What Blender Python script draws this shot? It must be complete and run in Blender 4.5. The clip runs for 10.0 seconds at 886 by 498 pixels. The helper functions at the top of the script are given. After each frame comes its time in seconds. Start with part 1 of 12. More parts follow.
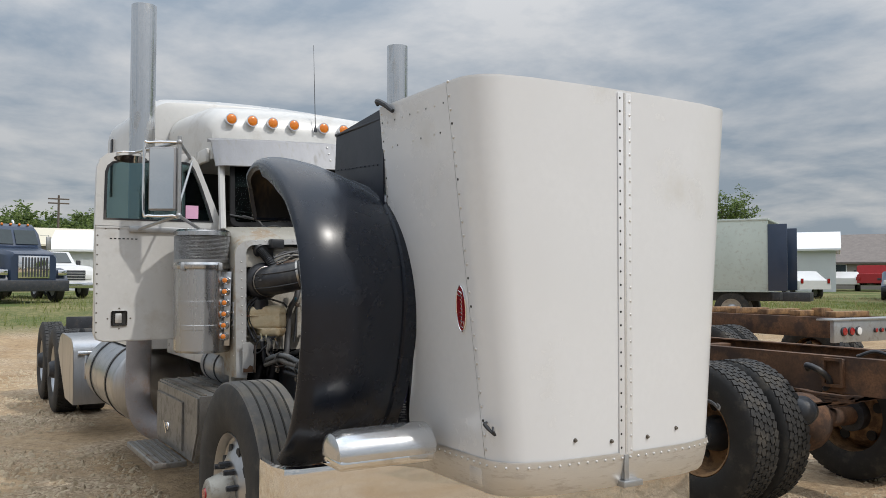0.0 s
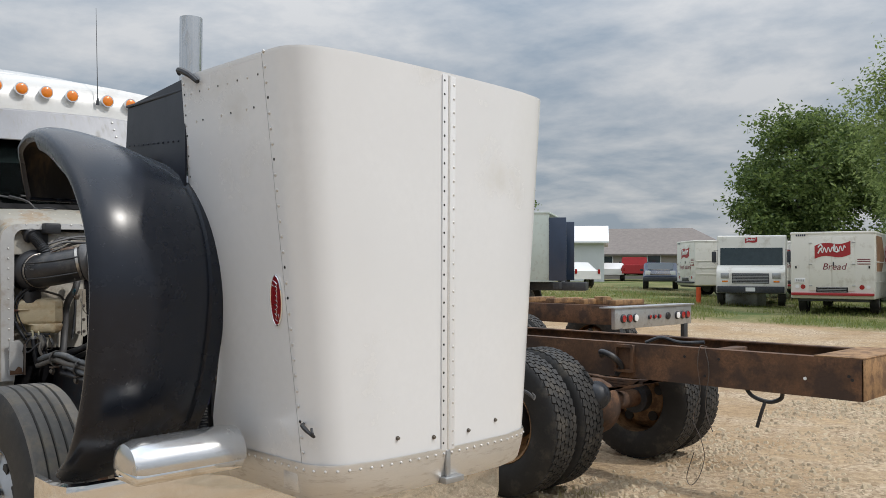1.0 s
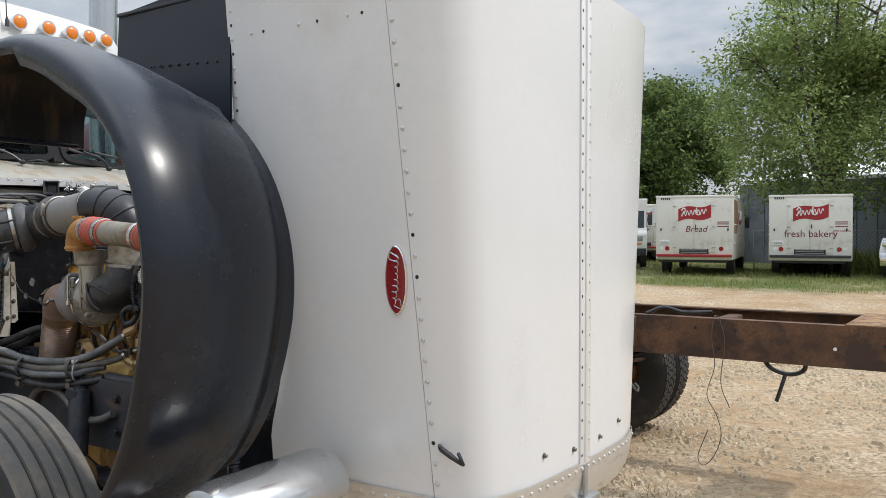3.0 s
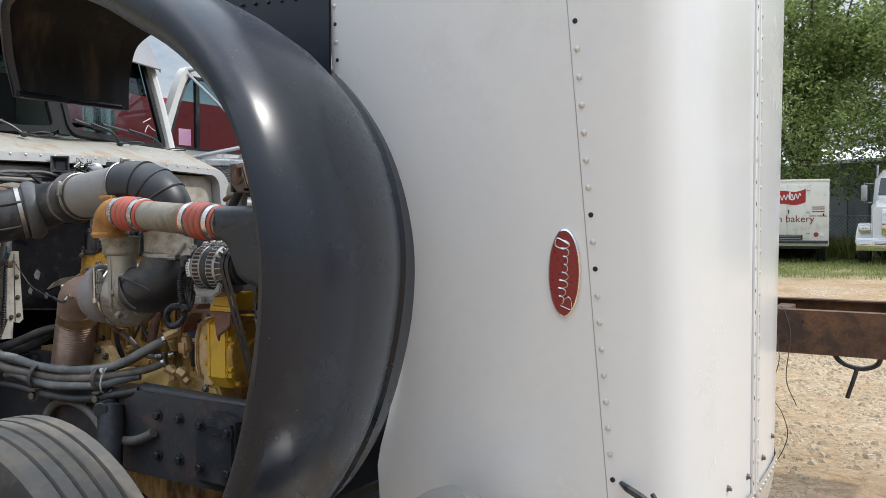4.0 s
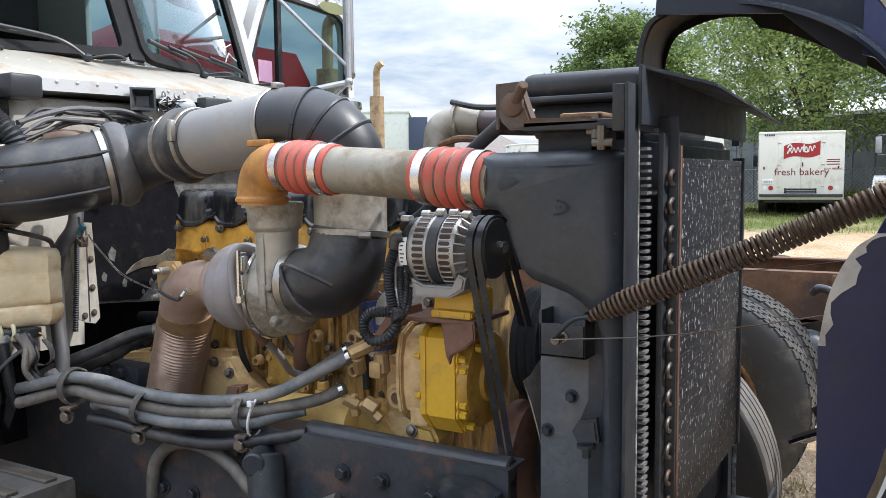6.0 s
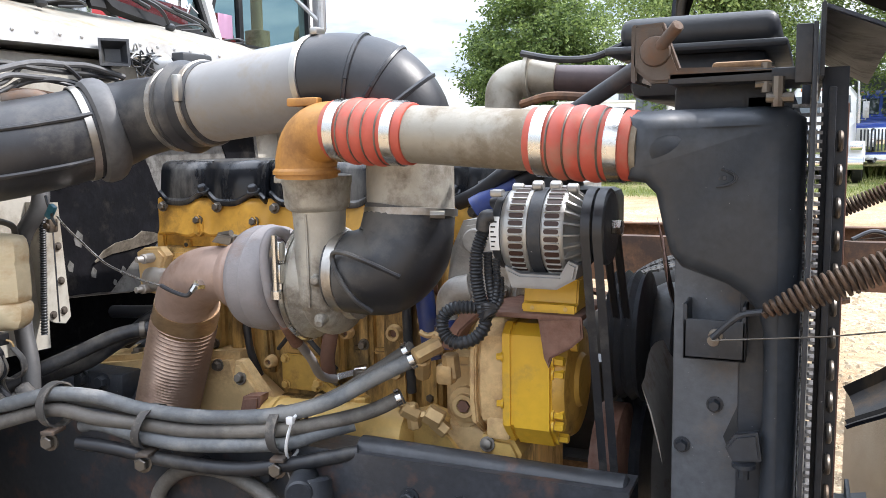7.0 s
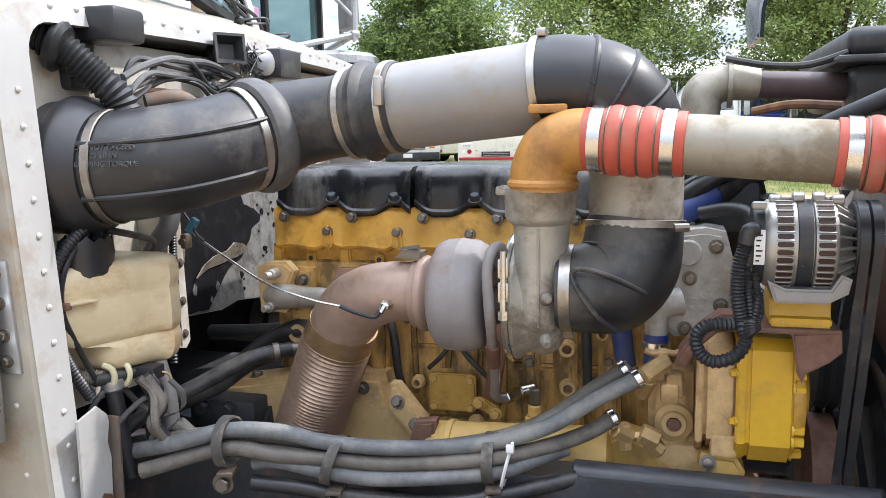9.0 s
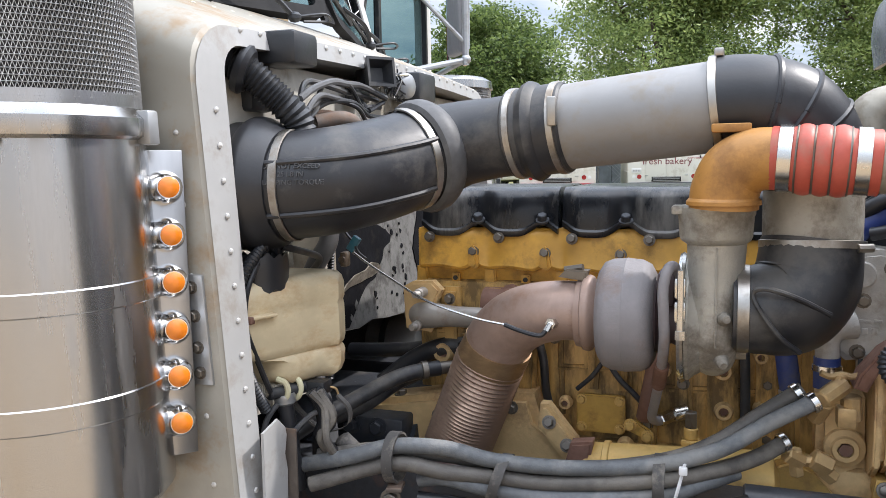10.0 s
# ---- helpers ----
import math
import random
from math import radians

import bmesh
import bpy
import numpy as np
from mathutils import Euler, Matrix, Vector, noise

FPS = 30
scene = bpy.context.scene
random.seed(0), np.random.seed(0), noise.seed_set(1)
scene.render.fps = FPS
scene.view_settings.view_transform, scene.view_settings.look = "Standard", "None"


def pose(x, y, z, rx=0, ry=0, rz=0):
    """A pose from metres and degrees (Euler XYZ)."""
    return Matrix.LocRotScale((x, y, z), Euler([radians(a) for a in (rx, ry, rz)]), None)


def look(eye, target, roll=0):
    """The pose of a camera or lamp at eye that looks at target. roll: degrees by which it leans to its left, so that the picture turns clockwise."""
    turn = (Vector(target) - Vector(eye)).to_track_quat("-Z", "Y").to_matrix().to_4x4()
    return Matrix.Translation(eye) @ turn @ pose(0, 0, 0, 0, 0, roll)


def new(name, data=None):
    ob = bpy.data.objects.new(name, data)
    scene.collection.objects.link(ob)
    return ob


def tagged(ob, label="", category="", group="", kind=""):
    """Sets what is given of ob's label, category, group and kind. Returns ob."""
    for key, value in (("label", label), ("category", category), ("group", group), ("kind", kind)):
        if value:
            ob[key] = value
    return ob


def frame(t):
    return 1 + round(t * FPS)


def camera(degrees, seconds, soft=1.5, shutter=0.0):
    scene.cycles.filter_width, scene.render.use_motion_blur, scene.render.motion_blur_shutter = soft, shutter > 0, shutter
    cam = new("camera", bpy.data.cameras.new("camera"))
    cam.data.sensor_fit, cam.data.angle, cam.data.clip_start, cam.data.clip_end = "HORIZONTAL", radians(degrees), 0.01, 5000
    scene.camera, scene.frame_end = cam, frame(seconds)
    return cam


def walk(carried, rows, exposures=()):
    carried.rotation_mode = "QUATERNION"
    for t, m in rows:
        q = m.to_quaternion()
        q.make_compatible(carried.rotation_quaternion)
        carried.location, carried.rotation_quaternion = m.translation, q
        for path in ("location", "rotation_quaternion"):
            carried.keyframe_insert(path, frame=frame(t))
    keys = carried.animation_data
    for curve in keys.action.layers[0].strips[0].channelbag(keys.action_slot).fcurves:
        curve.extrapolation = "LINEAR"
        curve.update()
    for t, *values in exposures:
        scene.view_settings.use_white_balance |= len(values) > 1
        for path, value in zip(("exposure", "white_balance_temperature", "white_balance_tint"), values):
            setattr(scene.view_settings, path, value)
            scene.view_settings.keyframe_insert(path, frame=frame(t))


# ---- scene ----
cam = camera(55.6, 10.0, soft=0.7)
METRES, EYE, TILT, LEAN, TURN = 4.7, 1.62, -1.3, 0.0, 59.0
ROWS = [
    (0.0, 0.0, 0.0, 0.0, -0.01, 3.4, -0.14),
    (0.5, -0.0046, 0.0103, -0.0003, -8.94, 2.99, 0.04),
    (1.0, -0.0214, 0.049, 0.0004, -14.37, 2.74, 0.11),
    (1.5, -0.0595, 0.0922, -0.002, -17.61, 2.05, 0.24),
    (2.0, -0.1078, 0.1392, 0.0045, -20.59, 1.29, 0.38),
    (3.5, -0.1862, 0.3416, 0.0098, -26.54, -0.3, 0.62),
    (4.0, -0.2072, 0.4115, 0.0086, -27.64, -0.8, 0.74),
    (4.5, -0.2215, 0.4885, 0.0127, -27.98, -1.34, 0.79),
    (5.0, -0.2409, 0.5503, 0.0123, -27.9, -2.04, 0.87),
    (5.5, -0.2479, 0.6079, 0.0138, -27.92, -2.79, 0.99),
    (7.0, -0.2809, 0.753, 0.0166, -35.57, -6.06, 1.71),
    (7.5, -0.2964, 0.789, 0.0166, -39.39, -6.79, 1.83),
    (8.0, -0.3148, 0.8233, 0.0207, -42.26, -7.09, 1.82),
    (8.5, -0.3416, 0.8376, 0.0239, -43.61, -7.06, 1.78),
    (9.0, -0.3648, 0.8484, 0.0259, -43.52, -6.69, 1.75),
    (9.5, -0.377, 0.8577, 0.0274, -42.22, -5.81, 1.73),
    (10.0, -0.3985, 0.875, 0.0245, -39.8, -4.78, 1.63),
]
walk(cam, [(t, pose(0, -2.42, EYE, TILT, LEAN, TURN) @ pose(METRES * x, METRES * y, METRES * z, 90 + pitch, roll, yaw)) for t, x, y, z, yaw, pitch, roll in ROWS],
     exposures=[(0.0, -0.15, 6500, 10), (1.0, -0.05, 6500, 10), (2.0, 0.05, 6480, 10), (3.5, 0.25, 6380, 10), (4.5, 0.47, 6250, 10), (5.5, 0.78, 6200, 11), (7.0, 1.34, 6330, 13), (8.0, 1.53, 6400, 13), (8.7, 1.42, 6400, 13), (10.0, 0.97, 6350, 13)])

# ---- world, sun ----
SUN_TO = Vector((0.60, 0.36, 0.80)).normalized()
world = bpy.data.worlds.new("overcast_sky")
scene.world = world
world.use_nodes = True
wn, wl = world.node_tree.nodes, world.node_tree.links
wn.clear()


def wnode(kind, operation=None, data_type=None):
    n = wn.new(kind)
    if operation:
        n.operation = operation
    if data_type:
        n.data_type = data_type
    return n


sky = wnode("ShaderNodeTexSky")
sky.sky_type, sky.sun_disc = "NISHITA", False
sky.sun_elevation = math.asin(SUN_TO.z)
sky.sun_rotation = math.atan2(SUN_TO.x, SUN_TO.y)
sky.dust_density = 2.0
geo = wnode("ShaderNodeTexCoord")
sep = wnode("ShaderNodeSeparateXYZ")
wl.new(geo.outputs["Generated"], sep.inputs[0])
# cloud deck: the direction is projected on a flat layer, so the clouds flatten towards the horizon
lift = wnode("ShaderNodeMath", operation="ADD")
lift.inputs[1].default_value = 0.17
wl.new(sep.outputs["Z"], lift.inputs[0])
clampz = wnode("ShaderNodeMath", operation="MAXIMUM")
clampz.inputs[1].default_value = 0.03
wl.new(lift.outputs[0], clampz.inputs[0])
dx = wnode("ShaderNodeMath", operation="DIVIDE")
dy = wnode("ShaderNodeMath", operation="DIVIDE")
wl.new(sep.outputs["X"], dx.inputs[0]), wl.new(clampz.outputs[0], dx.inputs[1])
wl.new(sep.outputs["Y"], dy.inputs[0]), wl.new(clampz.outputs[0], dy.inputs[1])
comb = wnode("ShaderNodeCombineXYZ")
wl.new(dx.outputs[0], comb.inputs[0]), wl.new(dy.outputs[0], comb.inputs[1])
big = wnode("ShaderNodeTexNoise")
big.inputs["Scale"].default_value = 1.5
big.inputs["Detail"].default_value = 9.0
big.inputs["Roughness"].default_value = 0.58
big.inputs["Distortion"].default_value = 0.15
wl.new(comb.outputs[0], big.inputs["Vector"])
ramp = wnode("ShaderNodeValToRGB")
ramp.color_ramp.elements[0].position, ramp.color_ramp.elements[0].color = 0.40, (0, 0, 0, 1)
ramp.color_ramp.elements[1].position, ramp.color_ramp.elements[1].color = 0.62, (1, 1, 1, 1)
wl.new(big.outputs["Fac"], ramp.inputs[0])
cloud = wnode("ShaderNodeMix", data_type="RGBA")
cloud.inputs["A"].default_value = (3.6, 4.3, 5.1, 1)
cloud.inputs["B"].default_value = (7.2, 7.3, 7.4, 1)
wl.new(ramp.outputs[0], cloud.inputs["Factor"])
mixs = wnode("ShaderNodeMix", data_type="RGBA")
mixs.inputs["Factor"].default_value = 0.86
wl.new(sky.outputs[0], mixs.inputs["A"]), wl.new(cloud.outputs["Result"], mixs.inputs["B"])
# overcast sky raised overhead to nearly five times the horizon, lifting the engine bay
up = wnode("ShaderNodeMath", "MAXIMUM")
up.inputs[1].default_value = 0.0
wl.new(sep.outputs["Z"], up.inputs[0])
pw = wnode("ShaderNodeMath", "POWER")
pw.inputs[1].default_value = 2.0
wl.new(up.outputs[0], pw.inputs[0])
grad = wnode("ShaderNodeMath", "MULTIPLY_ADD")
grad.inputs[1].default_value, grad.inputs[2].default_value = 3.7, 0.96
wl.new(pw.outputs[0], grad.inputs[0])
lit = wnode("ShaderNodeVectorMath", "SCALE")
wl.new(mixs.outputs["Result"], lit.inputs[0]), wl.new(grad.outputs[0], lit.inputs["Scale"])
bg = wnode("ShaderNodeBackground")
bg.inputs["Strength"].default_value = 0.085
wl.new(lit.outputs[0], bg.inputs["Color"])
wout = wnode("ShaderNodeOutputWorld")
wl.new(bg.outputs[0], wout.inputs[0])

sun_data = bpy.data.lights.new("sun", "SUN")
sun_data.energy, sun_data.angle, sun_data.color = 2.0, radians(1.6), (1.0, 0.96, 0.90)
sun = new("sun", sun_data)
sun.matrix_world = look(SUN_TO * 60, (0, 0, 0))

# ---- materials ----
def mat(name, color, rough=0.5, metal=0.0, vary=0.12, scale=6.0, fine=60.0, dirt=None, dirt_amount=0.0, dirt_scale=9.0,
        bump=0.0, bump_scale=120.0, rough_vary=0.12, stretch=(1, 1, 1), coat=0.0, island=0.0, spec=0.5, specks=0.0, speck_scale=150.0):
    """A worn surface: two scales of colour change, dirt in patches, uneven gloss and fine relief."""
    m = bpy.data.materials.new(name)
    m.use_nodes = True
    n, l = m.node_tree.nodes, m.node_tree.links
    p = n["Principled BSDF"]
    tc = n.new("ShaderNodeTexCoord")
    mp = n.new("ShaderNodeMapping")
    mp.inputs["Scale"].default_value = stretch
    l.new(tc.outputs["Object"], mp.inputs[0])

    def tex(s, detail=4.0, r=0.6):
        t = n.new("ShaderNodeTexNoise")
        t.inputs["Scale"].default_value, t.inputs["Detail"].default_value, t.inputs["Roughness"].default_value = s, detail, r
        l.new(mp.outputs[0], t.inputs["Vector"])
        return t.outputs["Fac"]

    def ramp_of(fac, a, b):
        r = n.new("ShaderNodeMapRange")
        r.inputs["From Min"].default_value, r.inputs["From Max"].default_value = a, b
        l.new(fac, r.inputs["Value"])
        return r.outputs["Result"]

    def mix(fac, a, b, blend="MIX"):
        x = n.new("ShaderNodeMix")
        x.data_type, x.blend_type = "RGBA", blend
        if isinstance(fac, float):
            x.inputs["Factor"].default_value = fac
        else:
            l.new(fac, x.inputs["Factor"])
        for key, v in (("A", a), ("B", b)):
            if isinstance(v, tuple):
                x.inputs[key].default_value = (*v, 1)
            else:
                l.new(v, x.inputs[key])
        return x.outputs["Result"]

    lo = tuple(c * (1 - vary) for c in color)
    hi = tuple(min(1.0, c * (1 + vary)) for c in color)
    a, b = tex(scale), tex(fine, 3.0)
    col = mix(ramp_of(a, 0.3, 0.7), lo, hi)
    col = mix(ramp_of(b, 0.35, 0.75), col, tuple(c * (1 - vary * 0.8) for c in color))
    if island:
        info = n.new("ShaderNodeObjectInfo")
        hv = n.new("ShaderNodeHueSaturation")
        l.new(ramp_of(info.outputs["Random"], 0.0, 1.0), hv.inputs["Value"])
        mr = hv.inputs["Value"].links[0].from_node
        mr.inputs["To Min"].default_value, mr.inputs["To Max"].default_value = 1 - island, 1 + island
        l.new(col, hv.inputs["Color"])
        col = hv.outputs["Color"]
    rough_in = None
    if dirt:
        d = tex(dirt_scale, 8.0, 0.68)
        w = 0.62 - 0.34 * dirt_amount
        mask = ramp_of(d, w, w + 0.14)
        sc = n.new("ShaderNodeMath")
        sc.operation = "MULTIPLY"
        sc.inputs[1].default_value = min(1.0, 0.55 + 0.45 * dirt_amount)
        l.new(mask, sc.inputs[0])
        col = mix(sc.outputs[0], col, dirt)
        rough_in = sc.outputs[0]
    if specks:
        col = mix(ramp_of(tex(speck_scale, 2.0, 0.5), 0.80 - 0.12 * specks, 0.83 - 0.12 * specks), col, (0.42, 0.42, 0.41))
    l.new(col, p.inputs["Base Color"])
    r = n.new("ShaderNodeMapRange")
    r.inputs["To Min"].default_value, r.inputs["To Max"].default_value = max(0.02, rough - rough_vary), min(1.0, rough + rough_vary)
    l.new(tex(scale * 2.3), r.inputs["Value"])
    if rough_in is not None:
        rm = n.new("ShaderNodeMath")
        rm.operation, rm.use_clamp = "MULTIPLY_ADD", True
        rm.inputs[1].default_value = 0.3
        l.new(rough_in, rm.inputs[0]), l.new(r.outputs["Result"], rm.inputs[2])
        l.new(rm.outputs[0], p.inputs["Roughness"])
    else:
        l.new(r.outputs["Result"], p.inputs["Roughness"])
    p.inputs["Metallic"].default_value = metal
    p.inputs["Coat Weight"].default_value = coat
    p.inputs["Coat Roughness"].default_value = 0.08
    p.inputs["Specular IOR Level"].default_value = spec
    if bump:
        bn = n.new("ShaderNodeBump")
        bn.inputs["Strength"].default_value, bn.inputs["Distance"].default_value = min(1.0, bump), 0.004
        l.new(tex(bump_scale, 5.0, 0.6), bn.inputs["Height"])
        l.new(bn.outputs["Normal"], p.inputs["Normal"])
    return m


def glass(name, color=(0.85, 0.95, 0.92), rough=0.02, ior=1.45):
    m = bpy.data.materials.new(name)
    m.use_nodes = True
    p = m.node_tree.nodes["Principled BSDF"]
    p.inputs["Base Color"].default_value = (*color, 1)
    p.inputs["Transmission Weight"].default_value = 1.0
    p.inputs["Roughness"].default_value = rough
    p.inputs["IOR"].default_value = ior
    return m


M = {}
M["white"] = mat("white_paint", (0.685, 0.695, 0.705), 0.24, vary=0.03, scale=1.7, fine=30, dirt=(0.55, 0.54, 0.51), dirt_amount=0.10, dirt_scale=2.2, coat=0.25, rough_vary=0.05, bump=0.02, bump_scale=14)
M["cab_white"] = mat("aged_white_cab_paint", (0.59, 0.587, 0.57), 0.3, vary=0.05, scale=2.5, fine=30, dirt=(0.44, 0.41, 0.36), dirt_amount=0.15, dirt_scale=3.0, coat=0.15, rough_vary=0.08, bump=0.03, bump_scale=14)
M["cream"] = mat("aged_cream_paint", (0.62, 0.58, 0.49), 0.5, vary=0.10, scale=4, dirt=(0.28, 0.21, 0.13), dirt_amount=0.42, dirt_scale=6, bump=0.08)
M["firewall"] = mat("grimy_firewall_paint", (0.48, 0.455, 0.40), 0.6, vary=0.12, scale=5, dirt=(0.20, 0.16, 0.11), dirt_amount=0.32, dirt_scale=6, bump=0.1)
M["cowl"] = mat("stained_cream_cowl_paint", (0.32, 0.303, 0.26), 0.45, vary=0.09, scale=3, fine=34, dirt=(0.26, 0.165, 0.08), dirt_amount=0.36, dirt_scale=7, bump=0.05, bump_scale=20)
M["felt_and_shade"] = mat("black_felt_and_shade", (0.009, 0.009, 0.011), 0.9, vary=0.4, scale=14, dirt=(0.035, 0.032, 0.029), dirt_amount=0.2, dirt_scale=16, bump=0.35, bump_scale=70, spec=0.08)
M["dusty_grey"] = mat("dusty_grey_overlay", (0.15, 0.146, 0.138), 0.8, vary=0.25, scale=12, dirt=(0.045, 0.040, 0.036), dirt_amount=0.38, dirt_scale=22, bump=0.25, bump_scale=120)
M["backing"] = mat("tan_felt_backing", (0.33, 0.29, 0.235), 0.85, vary=0.25, scale=18, dirt=(0.09, 0.075, 0.06), dirt_amount=0.4, dirt_scale=24, bump=0.3, bump_scale=140)
M["strap"] = mat("dusty_grey_strap_rubber", (0.085, 0.080, 0.076), 0.7, vary=0.3, scale=14, dirt=(0.28, 0.25, 0.21), dirt_amount=0.35, dirt_scale=20, bump=0.25, bump_scale=160)
M["flange"] = mat("chalky_white_flange_paint", (0.365, 0.365, 0.36), 0.45, vary=0.07, scale=4, fine=34, dirt=(0.25, 0.22, 0.18), dirt_amount=0.25, dirt_scale=8, bump=0.05, bump_scale=30)
# dusty black, lightened further to stand in for stronger light on the plate
M["dusty_lit_plate"] = mat("dusty_black_lit_plate", (0.100, 0.106, 0.118), 0.55, vary=0.3, scale=8, dirt=(0.16, 0.13, 0.11), dirt_amount=0.30, dirt_scale=12, bump=0.2, bump_scale=90, specks=0.35, speck_scale=170)
M["seal"] = mat("black_rubber_seal", (0.013, 0.013, 0.014), 0.75, vary=0.2, scale=12, spec=0.25)
M["tank"] = mat("bluish_black_tank_plastic", (0.045, 0.053, 0.066), 0.44, vary=0.3, scale=7, dirt=(0.060, 0.064, 0.072), dirt_amount=0.26, dirt_scale=18, bump=0.12, bump_scale=60, specks=0.30, speck_scale=170)
M["chip_edge"] = mat("flaked_white_edge", (0.50, 0.50, 0.48), 0.6, vary=0.2, scale=20, dirt=(0.02, 0.02, 0.022), dirt_amount=0.55, dirt_scale=26)
M["band"] = mat("dulled_band_steel", (0.42, 0.40, 0.37), 0.38, metal=1.0, vary=0.15, dirt=(0.22, 0.17, 0.12), dirt_amount=0.3)
M["step_grey"] = mat("scuffed_grey_step_alloy", (0.24, 0.235, 0.225), 0.45, metal=0.7, vary=0.16, scale=6, dirt=(0.15, 0.13, 0.11), dirt_amount=0.35)
M["cast_grey"] = mat("gritty_grey_casting", (0.46, 0.445, 0.42), 0.6, metal=0.1, vary=0.16, scale=14, dirt=(0.22, 0.18, 0.13), dirt_amount=0.35, bump=0.3, bump_scale=160)
M["plum"] = mat("plum_brown_pipe", (0.085, 0.058, 0.062), 0.5, vary=0.25, scale=9, dirt=(0.15, 0.11, 0.08), dirt_amount=0.3, bump=0.08)
M["fender"] = mat("black_fibreglass", (0.0080, 0.0110, 0.019), 0.27, vary=0.16, scale=1.6, fine=26, dirt=(0.026, 0.031, 0.040), dirt_amount=0.09, dirt_scale=7.0, rough_vary=0.04, spec=0.4, bump=0.02, bump_scale=60, specks=0.20, speck_scale=120)
# bluish sheen stands in for dust and for hood and sky reflected at edges
dusty = M["fender"].node_tree.nodes["Principled BSDF"]
dusty.inputs["Sheen Weight"].default_value, dusty.inputs["Sheen Roughness"].default_value = 0.26, 0.32
dusty.inputs["Sheen Tint"].default_value = (0.80, 0.90, 1.0, 1)
M["flap"] = mat("soiled_black_underside", (0.014, 0.013, 0.012), 0.6, vary=0.4, scale=7, dirt=(0.11, 0.075, 0.045), dirt_amount=0.35, dirt_scale=9, bump=0.2, stretch=(1, 1, 0.25))
M["navy"] = mat("navy_inner_paint", (0.006, 0.009, 0.019), 0.35, vary=0.25, scale=3, dirt=(0.025, 0.027, 0.032), dirt_amount=0.15, bump=0.05)
M["navy_in"] = mat("dark_blue_inside_paint", (0.016, 0.020, 0.075), 0.5, vary=0.2, scale=3, dirt=(0.05, 0.05, 0.06), dirt_amount=0.2)
M["chrome"] = mat("polished_steel", (0.80, 0.80, 0.80), 0.07, metal=1.0, vary=0.03, dirt=(0.45, 0.41, 0.36), dirt_amount=0.14, dirt_scale=5, rough_vary=0.04)
M["crown"] = mat("brushed_stainless", (0.70, 0.69, 0.67), 0.42, metal=0.75, vary=0.06, scale=4, dirt=(0.46, 0.42, 0.37), dirt_amount=0.25, stretch=(1, 1, 6), bump=0.03, bump_scale=200)
M["visor"] = mat("dulled_stainless_visor", (0.30, 0.30, 0.31), 0.52, metal=0.35, vary=0.08, scale=3, dirt=(0.3, 0.29, 0.27), dirt_amount=0.3, stretch=(1, 4, 1))
M["pod"] = mat("polished_silver_pod", (0.62, 0.625, 0.63), 0.20, metal=0.9, vary=0.05, scale=3, dirt=(0.45, 0.44, 0.42), dirt_amount=0.14)
M["alu"] = mat("polished_aluminium", (0.47, 0.47, 0.475), 0.31, metal=1.0, vary=0.08, scale=5, dirt=(0.38, 0.37, 0.36), dirt_amount=0.3, stretch=(1, 1, 0.12), rough_vary=0.06)
M["canister"] = mat("circular_brushed_steel", (0.46, 0.46, 0.46), 0.25, metal=1.0, vary=0.06, scale=7, dirt=(0.36, 0.35, 0.34), dirt_amount=0.25, rough_vary=0.06, stretch=(1, 1, 0.12))
brushed = M["canister"].node_tree.nodes["Principled BSDF"]
brushed.inputs["Anisotropic"].default_value, brushed.inputs["Anisotropic Rotation"].default_value = 0.6, 0.25
M["pipe_alu"] = mat("dull_aluminium_pipe", (0.29, 0.285, 0.28), 0.55, metal=0.45, vary=0.10, scale=5, dirt=(0.30, 0.26, 0.21), dirt_amount=0.35, bump=0.05)
M["sand_cast"] = mat("sand_cast_aluminium", (0.44, 0.42, 0.37), 0.55, metal=0.55, vary=0.16, scale=12, dirt=(0.14, 0.11, 0.08), dirt_amount=0.40, bump=0.25, bump_scale=220)
M["charge"] = mat("stained_charge_pipe", (0.33, 0.305, 0.255), 0.55, metal=0.45, vary=0.14, scale=8, dirt=(0.20, 0.16, 0.11), dirt_amount=0.5, bump=0.08)
M["red_hose"] = mat("red_silicone", (0.46, 0.085, 0.055), 0.48, vary=0.14, scale=14, dirt=(0.30, 0.17, 0.12), dirt_amount=0.25, bump=0.06)
M["clamp"] = mat("zinc_clamp", (0.66, 0.65, 0.62), 0.25, metal=1.0, vary=0.1, dirt=(0.35, 0.27, 0.2), dirt_amount=0.2)
M["orange"] = mat("ochre_cast_iron", (0.42, 0.20, 0.045), 0.5, vary=0.14, scale=9, dirt=(0.17, 0.08, 0.03), dirt_amount=0.28, bump=0.1)
M["rubber"] = mat("black_rubber", (0.021, 0.022, 0.026), 0.40, vary=0.25, scale=6, dirt=(0.115, 0.107, 0.095), dirt_amount=0.30, dirt_scale=5, bump=0.06)
M["plastic"] = mat("black_plastic", (0.027, 0.029, 0.033), 0.42, vary=0.25, scale=7, dirt=(0.10, 0.095, 0.085), dirt_amount=0.22, bump=0.08)
M["cover"] = mat("dusty_black_cover_plastic", (0.010, 0.0115, 0.015), 0.28, vary=0.3, scale=5, dirt=(0.17, 0.165, 0.155), dirt_amount=0.30, dirt_scale=9, bump=0.05, stretch=(1, 1, 0.30))
M["worn_rubber"] = mat("dust_worn_rubber", (0.085, 0.085, 0.088), 0.55, vary=0.3)
